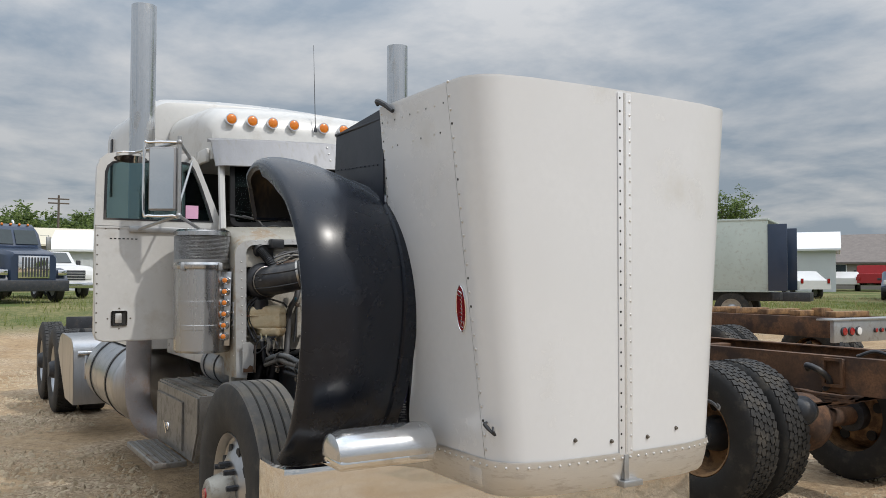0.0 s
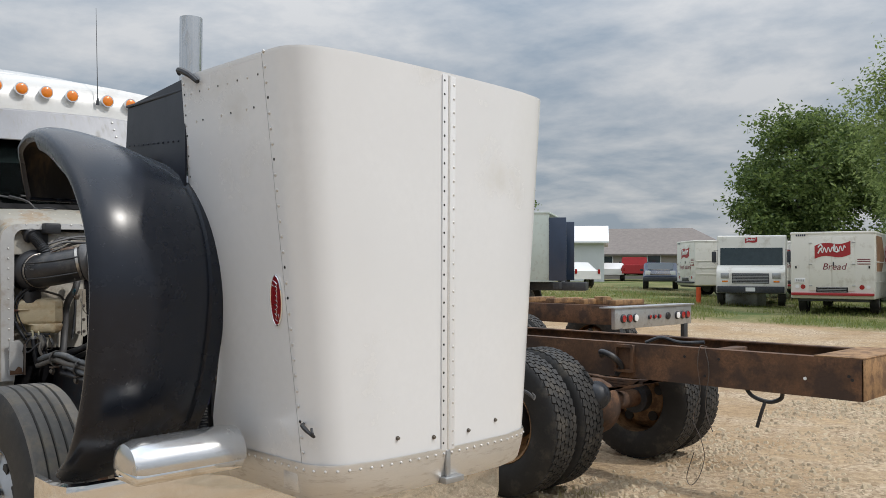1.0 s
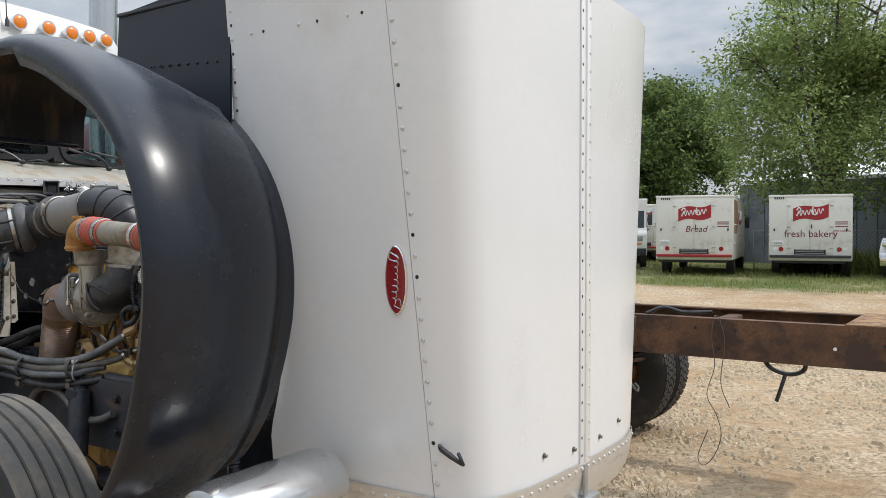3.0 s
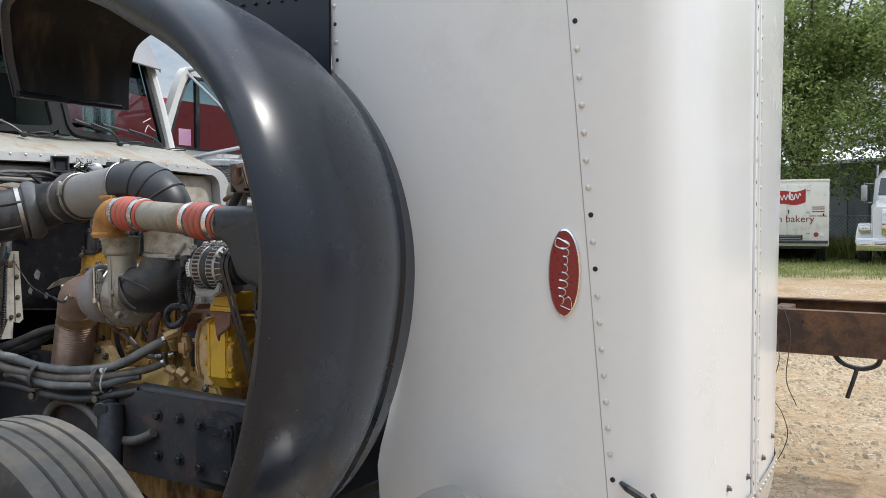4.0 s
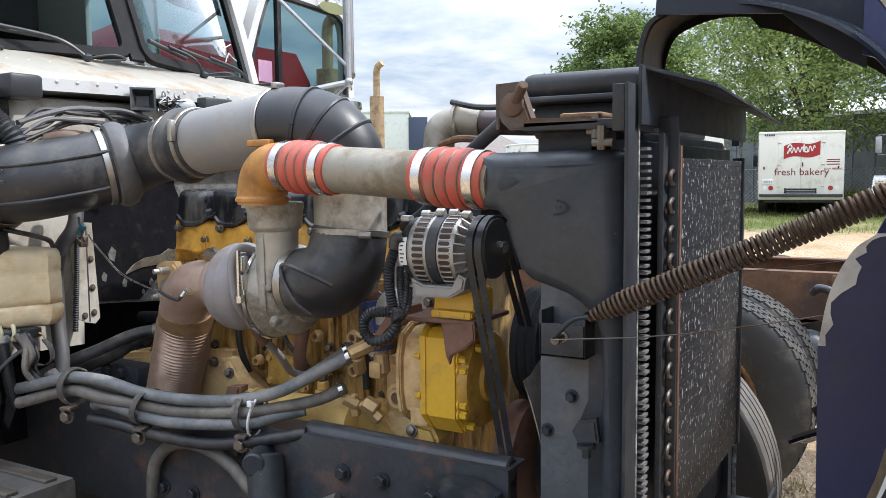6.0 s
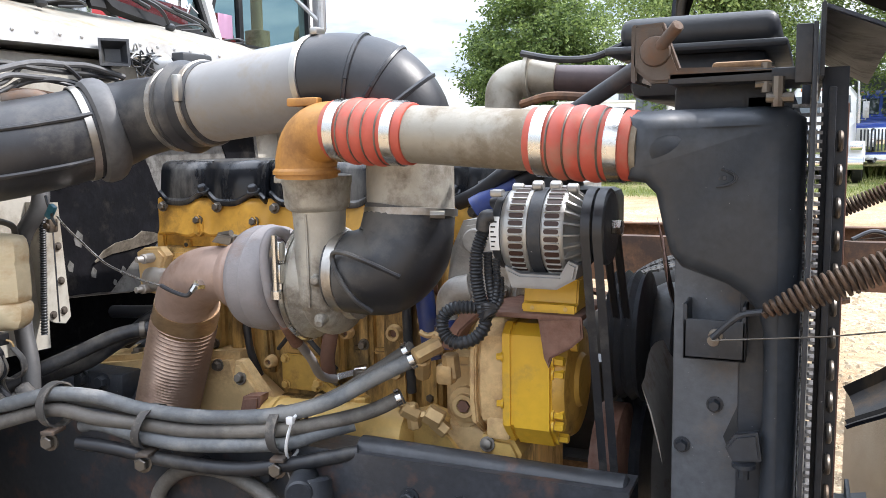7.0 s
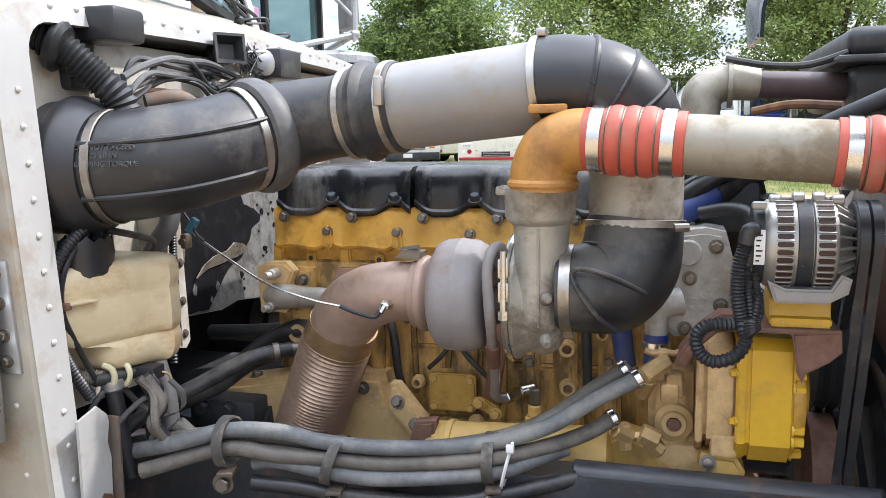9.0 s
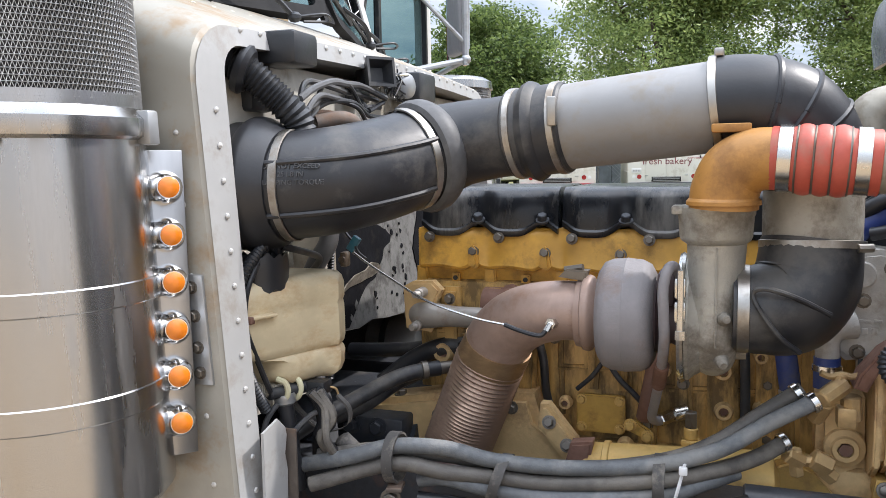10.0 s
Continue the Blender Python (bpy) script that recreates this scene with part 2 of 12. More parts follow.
M["rust_bracket"] = mat("rust_brown_bracket_paint", (0.20, 0.105, 0.075), 0.6, vary=0.25, scale=9, dirt=(0.11, 0.05, 0.03), dirt_amount=0.4, bump=0.15)
M["alt_alu"] = mat("cast_alternator_alloy", (0.43, 0.425, 0.41), 0.42, metal=0.75, vary=0.1, scale=9, dirt=(0.25, 0.23, 0.2), dirt_amount=0.25)
M["coil_dark"] = mat("varnished_copper_dark", (0.045, 0.02, 0.014), 0.5, vary=0.3)
M["iron"] = mat("black_painted_iron", (0.032, 0.036, 0.044), 0.5, vary=0.35, scale=8, dirt=(0.085, 0.075, 0.066), dirt_amount=0.28, dirt_scale=12, bump=0.2, bump_scale=90, specks=0.28, speck_scale=190)
M["rail"] = mat("black_frame_paint", (0.052, 0.055, 0.063), 0.40, vary=0.35, scale=6, dirt=(0.20, 0.10, 0.065), dirt_amount=0.26, dirt_scale=7, bump=0.2, bump_scale=70)
M["yellow"] = mat("oily_yellow_enamel", (0.55, 0.31, 0.055), 0.42, vary=0.18, scale=8, dirt=(0.10, 0.06, 0.03), dirt_amount=0.40, dirt_scale=8, bump=0.12, bump_scale=120)
M["head"] = mat("yellow_enamel_head", (0.62, 0.34, 0.055), 0.38, vary=0.14, scale=9, dirt=(0.18, 0.10, 0.03), dirt_amount=0.28, dirt_scale=10, bump=0.10)
M["bright_yellow"] = mat("bright_yellow_enamel", (0.72, 0.43, 0.035), 0.33, vary=0.10, scale=8, dirt=(0.36, 0.23, 0.07), dirt_amount=0.20, bump=0.06)
# black in the oily grime is deepened to suggest shaded recesses as well
M["block"] = mat("grimy_yellow_block", (0.64, 0.40, 0.13), 0.40, vary=0.3, scale=9, dirt=(0.034, 0.022, 0.013), dirt_amount=0.50, dirt_scale=14, stretch=(1, 1, 0.30), bump=0.35, bump_scale=70)
M["sand"] = mat("dusty_tan_casting", (0.68, 0.47, 0.225), 0.58, vary=0.25, scale=9, dirt=(0.30, 0.175, 0.085), dirt_amount=0.36, bump=0.3)
M["dull_yellow"] = mat("dusty_ochre_enamel", (0.66, 0.43, 0.135), 0.5, vary=0.16, scale=11, dirt=(0.34, 0.215, 0.09), dirt_amount=0.34, dirt_scale=14, bump=0.2, bump_scale=110)
M["cover_yellow"] = mat("stained_yellow_plate", (0.55, 0.34, 0.075), 0.45, vary=0.14, scale=16, dirt=(0.24, 0.13, 0.04), dirt_amount=0.30, dirt_scale=22, bump=0.12, bump_scale=140)
M["brass"] = mat("tarnished_brass_dust", (0.47, 0.32, 0.15), 0.48, metal=0.45, vary=0.2, scale=20, dirt=(0.30, 0.20, 0.11), dirt_amount=0.35, bump=0.15)
M["stub"] = mat("pale_scaled_steel", (0.40, 0.375, 0.345), 0.5, metal=0.4, vary=0.14, scale=14, dirt=(0.27, 0.20, 0.14), dirt_amount=0.32, bump=0.1)
M["sleeve"] = mat("bronze_tinted_steel", (0.44, 0.30, 0.17), 0.34, metal=0.75, vary=0.22, scale=12, dirt=(0.25, 0.15, 0.10), dirt_amount=0.35, bump=0.05, stretch=(1, 1, 3))
M["fan_steel"] = mat("oxidised_fan_steel", (0.36, 0.335, 0.31), 0.55, metal=0.35, vary=0.22, scale=9, dirt=(0.15, 0.09, 0.06), dirt_amount=0.35, bump=0.12)
M["turbine"] = mat("heat_grey_cast_iron", (0.235, 0.22, 0.225), 0.6, vary=0.14, scale=9, dirt=(0.22, 0.15, 0.12), dirt_amount=0.30, bump=0.22, bump_scale=200)
M["exhaust"] = mat("heat_browned_steel", (0.35, 0.25, 0.205), 0.5, metal=0.3, vary=0.18, scale=6, dirt=(0.22, 0.11, 0.06), dirt_amount=0.32, bump=0.06)
M["flex"] = mat("flexible_steel_tube", (0.34, 0.235, 0.175), 0.36, metal=0.6, vary=0.25, scale=6, dirt=(0.20, 0.125, 0.09), dirt_amount=0.36)
M["hose"] = mat("grey_braided_hose", (0.128, 0.117, 0.104), 0.55, vary=0.35, scale=12, dirt=(0.23, 0.21, 0.18), dirt_amount=0.36, bump=0.25, bump_scale=420)
M["blue_hose"] = mat("blue_grey_braided_hose", (0.135, 0.144, 0.152), 0.55, vary=0.35, scale=14, dirt=(0.26, 0.255, 0.24), dirt_amount=0.36, bump=0.25, bump_scale=420)
M["blue_sil"] = mat("blue_silicone", (0.03, 0.055, 0.22), 0.45, vary=0.2, dirt=(0.12, 0.12, 0.14), dirt_amount=0.25)
M["resin"] = mat("yellowed_translucent_plastic", (0.62, 0.52, 0.34), 0.40, vary=0.14, scale=9, dirt=(0.46, 0.30, 0.15), dirt_amount=0.42, dirt_scale=8, bump=0.05, stretch=(1, 1, 1.6))
M["pale_resin"] = mat("pale_yellow_nylon", (0.66, 0.63, 0.42), 0.45, vary=0.1, scale=20, dirt=(0.4, 0.33, 0.2), dirt_amount=0.25)
M["teal"] = mat("teal_blue_plastic", (0.03, 0.16, 0.24), 0.45, vary=0.15, scale=30, dirt=(0.10, 0.11, 0.11), dirt_amount=0.3)
M["amber"] = mat("amber_lens", (0.72, 0.20, 0.015), 0.2, vary=0.1, scale=80, coat=0.5)
M["red_lens"] = mat("red_lens", (0.32, 0.012, 0.012), 0.2, vary=0.15, scale=60, coat=0.5)
M["emblem"] = mat("deep_red_enamel", (0.21, 0.008, 0.014), 0.3, vary=0.15, scale=60, coat=0.4)
M["bolt"] = mat("weathered_bolt_steel", (0.20, 0.18, 0.155), 0.45, metal=0.8, vary=0.2, scale=60, dirt=(0.12, 0.07, 0.04), dirt_amount=0.3)
M["rivet"] = mat("painted_rivet", (0.62, 0.61, 0.59), 0.35, metal=0.3, vary=0.1, scale=50)
M["hole"] = mat("black_rivet_hole", (0.012, 0.012, 0.012), 0.6)
M["tyre"] = mat("dusty_tyre_rubber", (0.020, 0.0195, 0.019), 0.68, vary=0.25, scale=6, dirt=(0.09, 0.078, 0.062), dirt_amount=0.28, dirt_scale=6, bump=0.15)
M["tread"] = mat("worn_grey_tread", (0.13, 0.124, 0.115), 0.8, vary=0.2, scale=9, dirt=(0.19, 0.165, 0.13), dirt_amount=0.42, bump=0.2)
M["tint"] = glass("green_tinted_glass", (0.24, 0.36, 0.37), ior=1.10)
M["rust"] = mat("rusty_frame_steel", (0.135, 0.066, 0.032), 0.75, vary=0.45, scale=4, dirt=(0.045, 0.032, 0.027), dirt_amount=0.55, dirt_scale=5, bump=0.3, bump_scale=90)
M["rust_rim"] = mat("rusty_wheel", (0.30, 0.17, 0.075), 0.65, vary=0.25, scale=5, dirt=(0.09, 0.05, 0.03), dirt_amount=0.5, bump=0.2)
M["dark_in"] = mat("dark_cab_interior", (0.03, 0.029, 0.028), 0.8, vary=0.3)
M["galv"] = mat("galvanised_steel", (0.42, 0.43, 0.44), 0.4, metal=0.7, vary=0.1, scale=6, dirt=(0.3, 0.28, 0.25), dirt_amount=0.3)
M["stack"] = mat("chromed_stack", (0.62, 0.63, 0.64), 0.2, metal=1.0, vary=0.05, scale=3, dirt=(0.4, 0.39, 0.37), dirt_amount=0.3, stretch=(1, 1, 0.3))
M["pink"] = mat("pink_paper", (0.75, 0.42, 0.60), 0.8, vary=0.05)
M["paper"] = mat("white_label_paper", (0.75, 0.75, 0.74), 0.6, vary=0.04)
M["ink"] = mat("black_print", (0.02, 0.02, 0.02), 0.7)
M["marker"] = mat("white_marker_ink", (0.75, 0.75, 0.75), 0.8)


# ---- mesh helpers ----
BASE = {}


def thing(name, origin, label, category, group="", kind=""):
    ob = new(name)
    ob.location = origin
    ob.empty_display_size = 0.1
    BASE[ob] = Vector(origin)
    return tagged(ob, label, category, group, kind)


def finish(bm, smooth=True, angle=38.0):
    bmesh.ops.recalc_face_normals(bm, faces=bm.faces)
    if smooth:
        lim = radians(angle)
        for f in bm.faces:
            f.smooth = True
        for e in bm.edges:
            e.smooth = len(e.link_faces) == 2 and e.calc_face_angle(0) < lim


def part(name, bm, material, parent=None, label="", smooth=True, angle=38.0):
    """Links a bmesh, given in world metres, as one mesh under a thing or a part."""
    finish(bm, smooth, angle)
    base = Vector()
    if parent is not None:
        base = BASE[parent]
        bmesh.ops.translate(bm, verts=bm.verts, vec=-base)
    me = bpy.data.meshes.new(name)
    bm.to_mesh(me)
    bm.free()
    for m in material if isinstance(material, (list, tuple)) else (material,):
        me.materials.append(m)
    ob = new(name, me)
    if parent is not None:
        ob.parent = parent
        BASE[ob] = base
    else:
        BASE[ob] = Vector()
    return tagged(ob, label)


def pieces(name, bm, material, parent, label=""):
    """Links every loose piece of a bmesh as a part of its own."""
    bm.verts.index_update()
    left = set(bm.verts)
    for seed in list(bm.verts):
        if seed not in left:
            continue
        island, todo = [], [seed]
        left.discard(seed)
        while todo:
            v = todo.pop()
            island.append(v)
            for e in v.link_edges:
                w = e.other_vert(v)
                if w in left:
                    left.discard(w)
                    todo.append(w)
        one = bmesh.new()
        island.sort(key=lambda v: v.index)
        copy = {v: one.verts.new(v.co) for v in island}
        for f in dict.fromkeys(f for v in island for f in v.link_faces):
            one.faces.new([copy[v] for v in f.verts])
        part(name, one, material, parent, label)
    bm.free()


def bm_new():
    return bmesh.new()


def box(bm, lo, hi, bevel=0.0, m=None, seg=2, mi=0):
    lo, hi = Vector(lo), Vector(hi)
    r = bmesh.ops.create_cube(bm, size=1.0, matrix=Matrix.Translation((lo + hi) / 2) @ Matrix.Diagonal((*(hi - lo), 1)))
    vs = r["verts"]
    if bevel:
        es = list({e for v in vs for e in v.link_edges})
        rb = bmesh.ops.bevel(bm, geom=es, offset=bevel, segments=seg, affect="EDGES", profile=0.5)
        vs = list({v for f in rb["faces"] for v in f.verts} | {v for v in vs if v.is_valid})
        vs = list({v for w in vs for f in w.link_faces for v in f.verts})
    for f in {f for v in vs for f in v.link_faces}:
        f.material_index = mi
    if m is not None:
        bmesh.ops.transform(bm, matrix=m, verts=vs)
    return vs


def frame_of(d):
    d = d.normalized()
    u = d.cross(Vector((0, 0, 1)) if abs(d.z) < 0.9 else Vector((1, 0, 0))).normalized()
    return u, d.cross(u).normalized()


def ring_loft(bm, rings, closed=True, caps=True, mi=0):
    """Joins rings of points with quads."""
    rows = [[bm.verts.new(p) for p in r] for r in rings]
    n = len(rows[0])
    for a, b in zip(rows, rows[1:]):
        for i in range(n if closed else n - 1):
            j = (i + 1) % n
            try:
                f = bm.faces.new((a[i], a[j], b[j], b[i]))
                f.material_index = mi
            except ValueError:
                pass
    if caps and closed:
        for r in (rows[0], rows[-1]):
            f = bm.faces.new(r)
            f.material_index = mi
    return rows


def cyl(bm, a, b, r0, r1=None, seg=20, bevel=0.0, mi=0):
    a, b = Vector(a), Vector(b)
    r1 = r0 if r1 is None else r1
    u, v = frame_of(b - a)
    d = (b - a).normalized()
    st = [(a, r0), (b, r1)]
    if bevel:
        st = [(a, r0 - bevel), (a + d * bevel, r0), (b - d * bevel, r1), (b, r1 - bevel)]
    ring_loft(bm, [[c + (u * math.cos(t) + v * math.sin(t)) * r for t in (2 * math.pi * i / seg for i in range(seg))] for c, r in st], mi=mi)


def lathe(bm, a, d, profile, seg=28, caps=True, mi=0):
    """Profile rows (along, radius) turned round the axis d from a."""
    a, d = Vector(a), Vector(d).normalized()
    u, v = frame_of(d)
    ring_loft(bm, [[a + d * s + (u * math.cos(t) + v * math.sin(t)) * max(r, 1e-4) for t in (2 * math.pi * i / seg for i in range(seg))] for s, r in profile], caps=caps, mi=mi)


def smooth_path(pts, n=8):
    """Catmull-Rom through the points."""
    P = [Vector(p) for p in pts]
    P = [P[0] * 2 - P[1]] + P + [P[-1] * 2 - P[-2]]
    out = []
    for i in range(1, len(P) - 2):
        p0, p1, p2, p3 = P[i - 1:i + 3]
        for k in range(n):
            t = k / n
            out.append(0.5 * ((2 * p1) + (p2 - p0) * t + (2 * p0 - 5 * p1 + 4 * p2 - p3) * t * t + (3 * p1 - p0 - 3 * p2 + p3) * t ** 3))
    out.append(P[-2])
    return out


def tube(bm, pts, r, seg=14, n=8, smooth=True, caps=True, ribs=0.0, rib_len=0.01, mi=0):
    """A round tube along a path. r: a number or one radius for each given point; ribs: corrugation depth."""
    given = list(pts)
    path = smooth_path(given, n) if smooth else [Vector(p) for p in given]
    if ribs:
        fine = [path[0]]
        for a, b in zip(path, path[1:]):
            k = max(1, round((b - a).length / (rib_len / 2)))
            fine += [a.lerp(b, (i + 1) / k) for i in range(k)]
        path = fine
    m = len(path)
    if isinstance(r, (int, float)):
        rad = [r] * m
    else:
        rad = list(np.interp(np.linspace(0, 1, m), np.linspace(0, 1, len(r)), r))
    if ribs:
        rad = [q + (ribs if i % 2 else -ribs) for i, q in enumerate(rad)]
    u = None
    rings = []
    for i, p in enumerate(path):
        d = (path[min(i + 1, m - 1)] - path[max(i - 1, 0)]).normalized()
        if u is None:
            u, v = frame_of(d)
        else:
            u = (u - d * u.dot(d)).normalized()
            v = d.cross(u)
        rings.append([p + (u * math.cos(t) + v * math.sin(t)) * rad[i] for t in (2 * math.pi * k / seg for k in range(seg))])
    ring_loft(bm, rings, caps=caps, mi=mi)
    return path


def ball(bm, c, r, seg=12, squash=(1, 1, 1), mi=0):
    rr = bmesh.ops.create_uvsphere(bm, u_segments=seg, v_segments=max(5, seg // 2), radius=r)
    bmesh.ops.transform(bm, matrix=Matrix.Translation(c) @ Matrix.Diagonal((*squash, 1)), verts=rr["verts"])
    for f in {f for v in rr["verts"] for f in v.link_faces}:
        f.material_index = mi


def prism(bm, outline, d, bevel=0.0, mi=0):
    """A flat outline of 3D points pushed along d."""
    d = Vector(d)
    a = [bm.verts.new(p) for p in outline]
    b = [bm.verts.new(Vector(p) + d) for p in outline]
    fs = [bm.faces.new(a), bm.faces.new(b)]
    n = len(a)
    fs += [bm.faces.new((a[i], a[(i + 1) % n], b[(i + 1) % n], b[i])) for i in range(n)]
    for f in fs:
        f.material_index = mi
    if bevel:
        es = list({e for f in fs[:2] for e in f.edges})
        bmesh.ops.recalc_face_normals(bm, faces=fs)
        bmesh.ops.bevel(bm, geom=es, offset=bevel, segments=2, affect="EDGES")


def rounded(cx, cz, w, h, r, n=5):
    """Corner-rounded rectangle as (u, v) pairs."""
    out = []
    for sx, sz, a0 in ((1, 1, 0), (-1, 1, 90), (-1, -1, 180), (1, -1, 270)):
        for k in range(n + 1):
            t = radians(a0 + 90 * k / n)
            out.append((cx + sx * (w / 2 - r) + r * math.cos(t), cz + sz * (h / 2 - r) + r * math.sin(t)))
    return out


def frame_loop(bm, outer, inner, d, mi=0):
    """A flat frame between two loops with the same number of points, pushed along d."""
    d = Vector(d)
    rows = [[bm.verts.new(p) for p in outer], [bm.verts.new(p) for p in inner],
            [bm.verts.new(Vector(p) + d) for p in inner], [bm.verts.new(Vector(p) + d) for p in outer]]
    n = len(outer)
    for k in range(4):
        a, b = rows[k], rows[(k + 1) % 4]
        for i in range(n):
            j = (i + 1) % n
            bm.faces.new((a[i], a[j], b[j], b[i])).material_index = mi


def stamp(name, mesh_bm, material, places, parent, label=""):
    """Alike pieces that share one mesh: places are world matrices."""
    finish(mesh_bm)
    me = bpy.data.meshes.new(name)
    mesh_bm.to_mesh(me)
    mesh_bm.free()
    for m in material if isinstance(material, (list, tuple)) else (material,):
        me.materials.append(m)
    base = BASE[parent]
    for m in places:
        ob = new(name, me)
        ob.parent = parent
        ob.matrix_basis = Matrix.Translation(-base) @ m
        if label:
            ob["label"] = label


def scale_from_camera(t, k):
    """Sets an assembly deeper, grown by k about the camera to fit its view."""
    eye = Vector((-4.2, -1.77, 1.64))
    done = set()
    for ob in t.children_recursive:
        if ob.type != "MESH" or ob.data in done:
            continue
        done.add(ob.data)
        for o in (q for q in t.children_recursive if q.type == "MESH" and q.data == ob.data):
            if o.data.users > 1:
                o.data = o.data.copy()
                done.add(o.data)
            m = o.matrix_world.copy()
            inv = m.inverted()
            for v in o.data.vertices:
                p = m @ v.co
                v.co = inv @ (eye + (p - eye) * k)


def facing(p, d, roll=0.0):
    """A matrix at p whose z axis points along d."""
    return Matrix.Translation(p) @ Vector(d).to_track_quat("Z", "Y").to_matrix().to_4x4() @ Matrix.Rotation(roll, 4, "Z")


def rivet_bm(r=0.006, h=0.003):
    bm = bm_new()
    lathe(bm, (0, 0, -0.001), (0, 0, 1), [(0, r), (0.001 + h * 0.5, r * 0.9), (0.001 + h, r * 0.45)], seg=8)
    return bm


def bolt_bm(r=0.010, h=0.008):
    bm = bm_new()
    lathe(bm, (0, 0, -0.002), (0, 0, 1), [(0, r * 1.6), (0.004, r * 1.6)], seg=12)
    lathe(bm, (0, 0, 0.002), (0, 0, 1), [(0, r * 1.15), (h * 0.85, r * 1.15), (h, r * 0.95)], seg=6)
    return bm


def text_mesh(words, size, depth=0.001, align="CENTER", spacing=1.0, shear=0.0):
    """Raised lettering as a mesh, lying in the xy plane, facing +z."""
    c = bpy.data.curves.new("lettering", "FONT")
    c.body, c.size, c.extrude, c.align_x, c.align_y, c.space_character, c.shear = words, size, depth, align, "CENTER", spacing, shear
    c.resolution_u = 3
    ob = bpy.data.objects.new("lettering", c)
    scene.collection.objects.link(ob)
    bpy.context.view_layer.update()
    me = bpy.data.meshes.new_from_object(ob.evaluated_get(bpy.context.evaluated_depsgraph_get()))
    bpy.data.objects.remove(ob)
    bpy.data.curves.remove(c)
    bm = bmesh.new()
    bm.from_mesh(me)
    bpy.data.meshes.remove(me)
    return bm

# ---- ground ----
def ground_height(x, y):
    d = math.hypot(x + 4.5, y - 0.5)
    t = min(1.0, max(0.0, (d - 6.5) / 20.0))
    side = 0.5 + 0.5 * math.tanh((-x - 22) / 10)
    rise = (0.28 + 0.55 * side) * t * t * (3 - 2 * t) + 0.15 * min(1.0, max(0.0, (d - 45) / 60))
    return rise + 0.018 * noise.noise((x * 0.35, y * 0.35, 0)) * min(1, d / 6)


def ground_material():
    m = bpy.data.materials.new("gravel_yard")
    m.use_nodes = True
    n, l = m.node_tree.nodes, m.node_tree.links
    p = n["Principled BSDF"]
    tc = n.new("ShaderNodeTexCoord")

    def tex(s, detail=5.0, r=0.6):
        t = n.new("ShaderNodeTexNoise")
        t.inputs["Scale"].default_value, t.inputs["Detail"].default_value, t.inputs["Roughness"].default_value = s, detail, r
        l.new(tc.outputs["Object"], t.inputs["Vector"])
        return t.outputs["Fac"]

    def rng(fac, a, b):
        r = n.new("ShaderNodeMapRange")
        r.inputs["From Min"].default_value, r.inputs["From Max"].default_value = a, b
        l.new(fac, r.inputs["Value"])
        return r.outputs["Result"]

    def mix(fac, a, b):
        x = n.new("ShaderNodeMix")
        x.data_type = "RGBA"
        l.new(fac, x.inputs["Factor"])
        for key, v in (("A", a), ("B", b)):
            if isinstance(v, tuple):
                x.inputs[key].default_value = (*v, 1)
            else:
                l.new(v, x.inputs[key])
        return x.outputs["Result"]

    dirt = mix(rng(tex(0.5, 4), 0.35, 0.65), (0.36, 0.245, 0.135), (0.50, 0.37, 0.225))
    dirt = mix(rng(tex(9.0, 6, 0.7), 0.35, 0.75), dirt, (0.20, 0.135, 0.08))
    vor = n.new("ShaderNodeTexVoronoi")
    vor.inputs["Scale"].default_value = 34.0
    l.new(tc.outputs["Object"], vor.inputs["Vector"])
    stone = mix(rng(vor.outputs["Color"], 0.1, 0.9), (0.19, 0.13, 0.08), (0.58, 0.47, 0.335))
    patch = rng(tex(0.8, 5, 0.65), 0.42, 0.62)
    dirt = mix(patch, dirt, stone)
    # turf beyond the yard
    pos = n.new("ShaderNodeSeparateXYZ")
    l.new(tc.outputs["Object"], pos.inputs[0])
    wob = n.new("ShaderNodeMath")
    wob.operation, wob.inputs[1].default_value = "MULTIPLY_ADD", 5.0
    l.new(tex(0.35, 5, 0.6), wob.inputs[0])
    l.new(pos.outputs["Y"], wob.inputs[2])
    wob2 = n.new("ShaderNodeMath")
    wob2.operation = "SUBTRACT"
    l.new(tex(0.3, 5, 0.6), wob2.inputs[0])
    wob2.inputs[0].default_value = 0.0
    l.new(pos.outputs["X"], wob2.inputs[1])
    mx = n.new("ShaderNodeMath")
    mx.operation = "MAXIMUM"
    l.new(rng(wob.outputs[0], 21.5, 23.0), mx.inputs[0]), l.new(rng(wob2.outputs[0], 22.0, 24.5), mx.inputs[1])
    turf = mix(rng(tex(0.25, 5, 0.6), 0.4, 0.62), (0.085, 0.115, 0.030), (0.27, 0.225, 0.11))
    turf = mix(rng(tex(6.0, 5, 0.7), 0.4, 0.7), turf, (0.055, 0.085, 0.02))
    cl = n.new("ShaderNodeClamp")
    l.new(mx.outputs[0], cl.inputs[0])
    dirt = mix(cl.outputs[0], dirt, turf)
    l.new(dirt, p.inputs["Base Color"])
    p.inputs["Roughness"].default_value = 0.93
    p.inputs["Specular IOR Level"].default_value = 0.25
    bn = n.new("ShaderNodeBump")
    bn.inputs["Strength"].default_value, bn.inputs["Distance"].default_value = 0.9, 0.02
    add = n.new("ShaderNodeMath")
    add.operation = "ADD"
    l.new(tex(22.0, 6, 0.7), add.inputs[0])
    inv = n.new("ShaderNodeMath")
    inv.operation = "MULTIPLY"
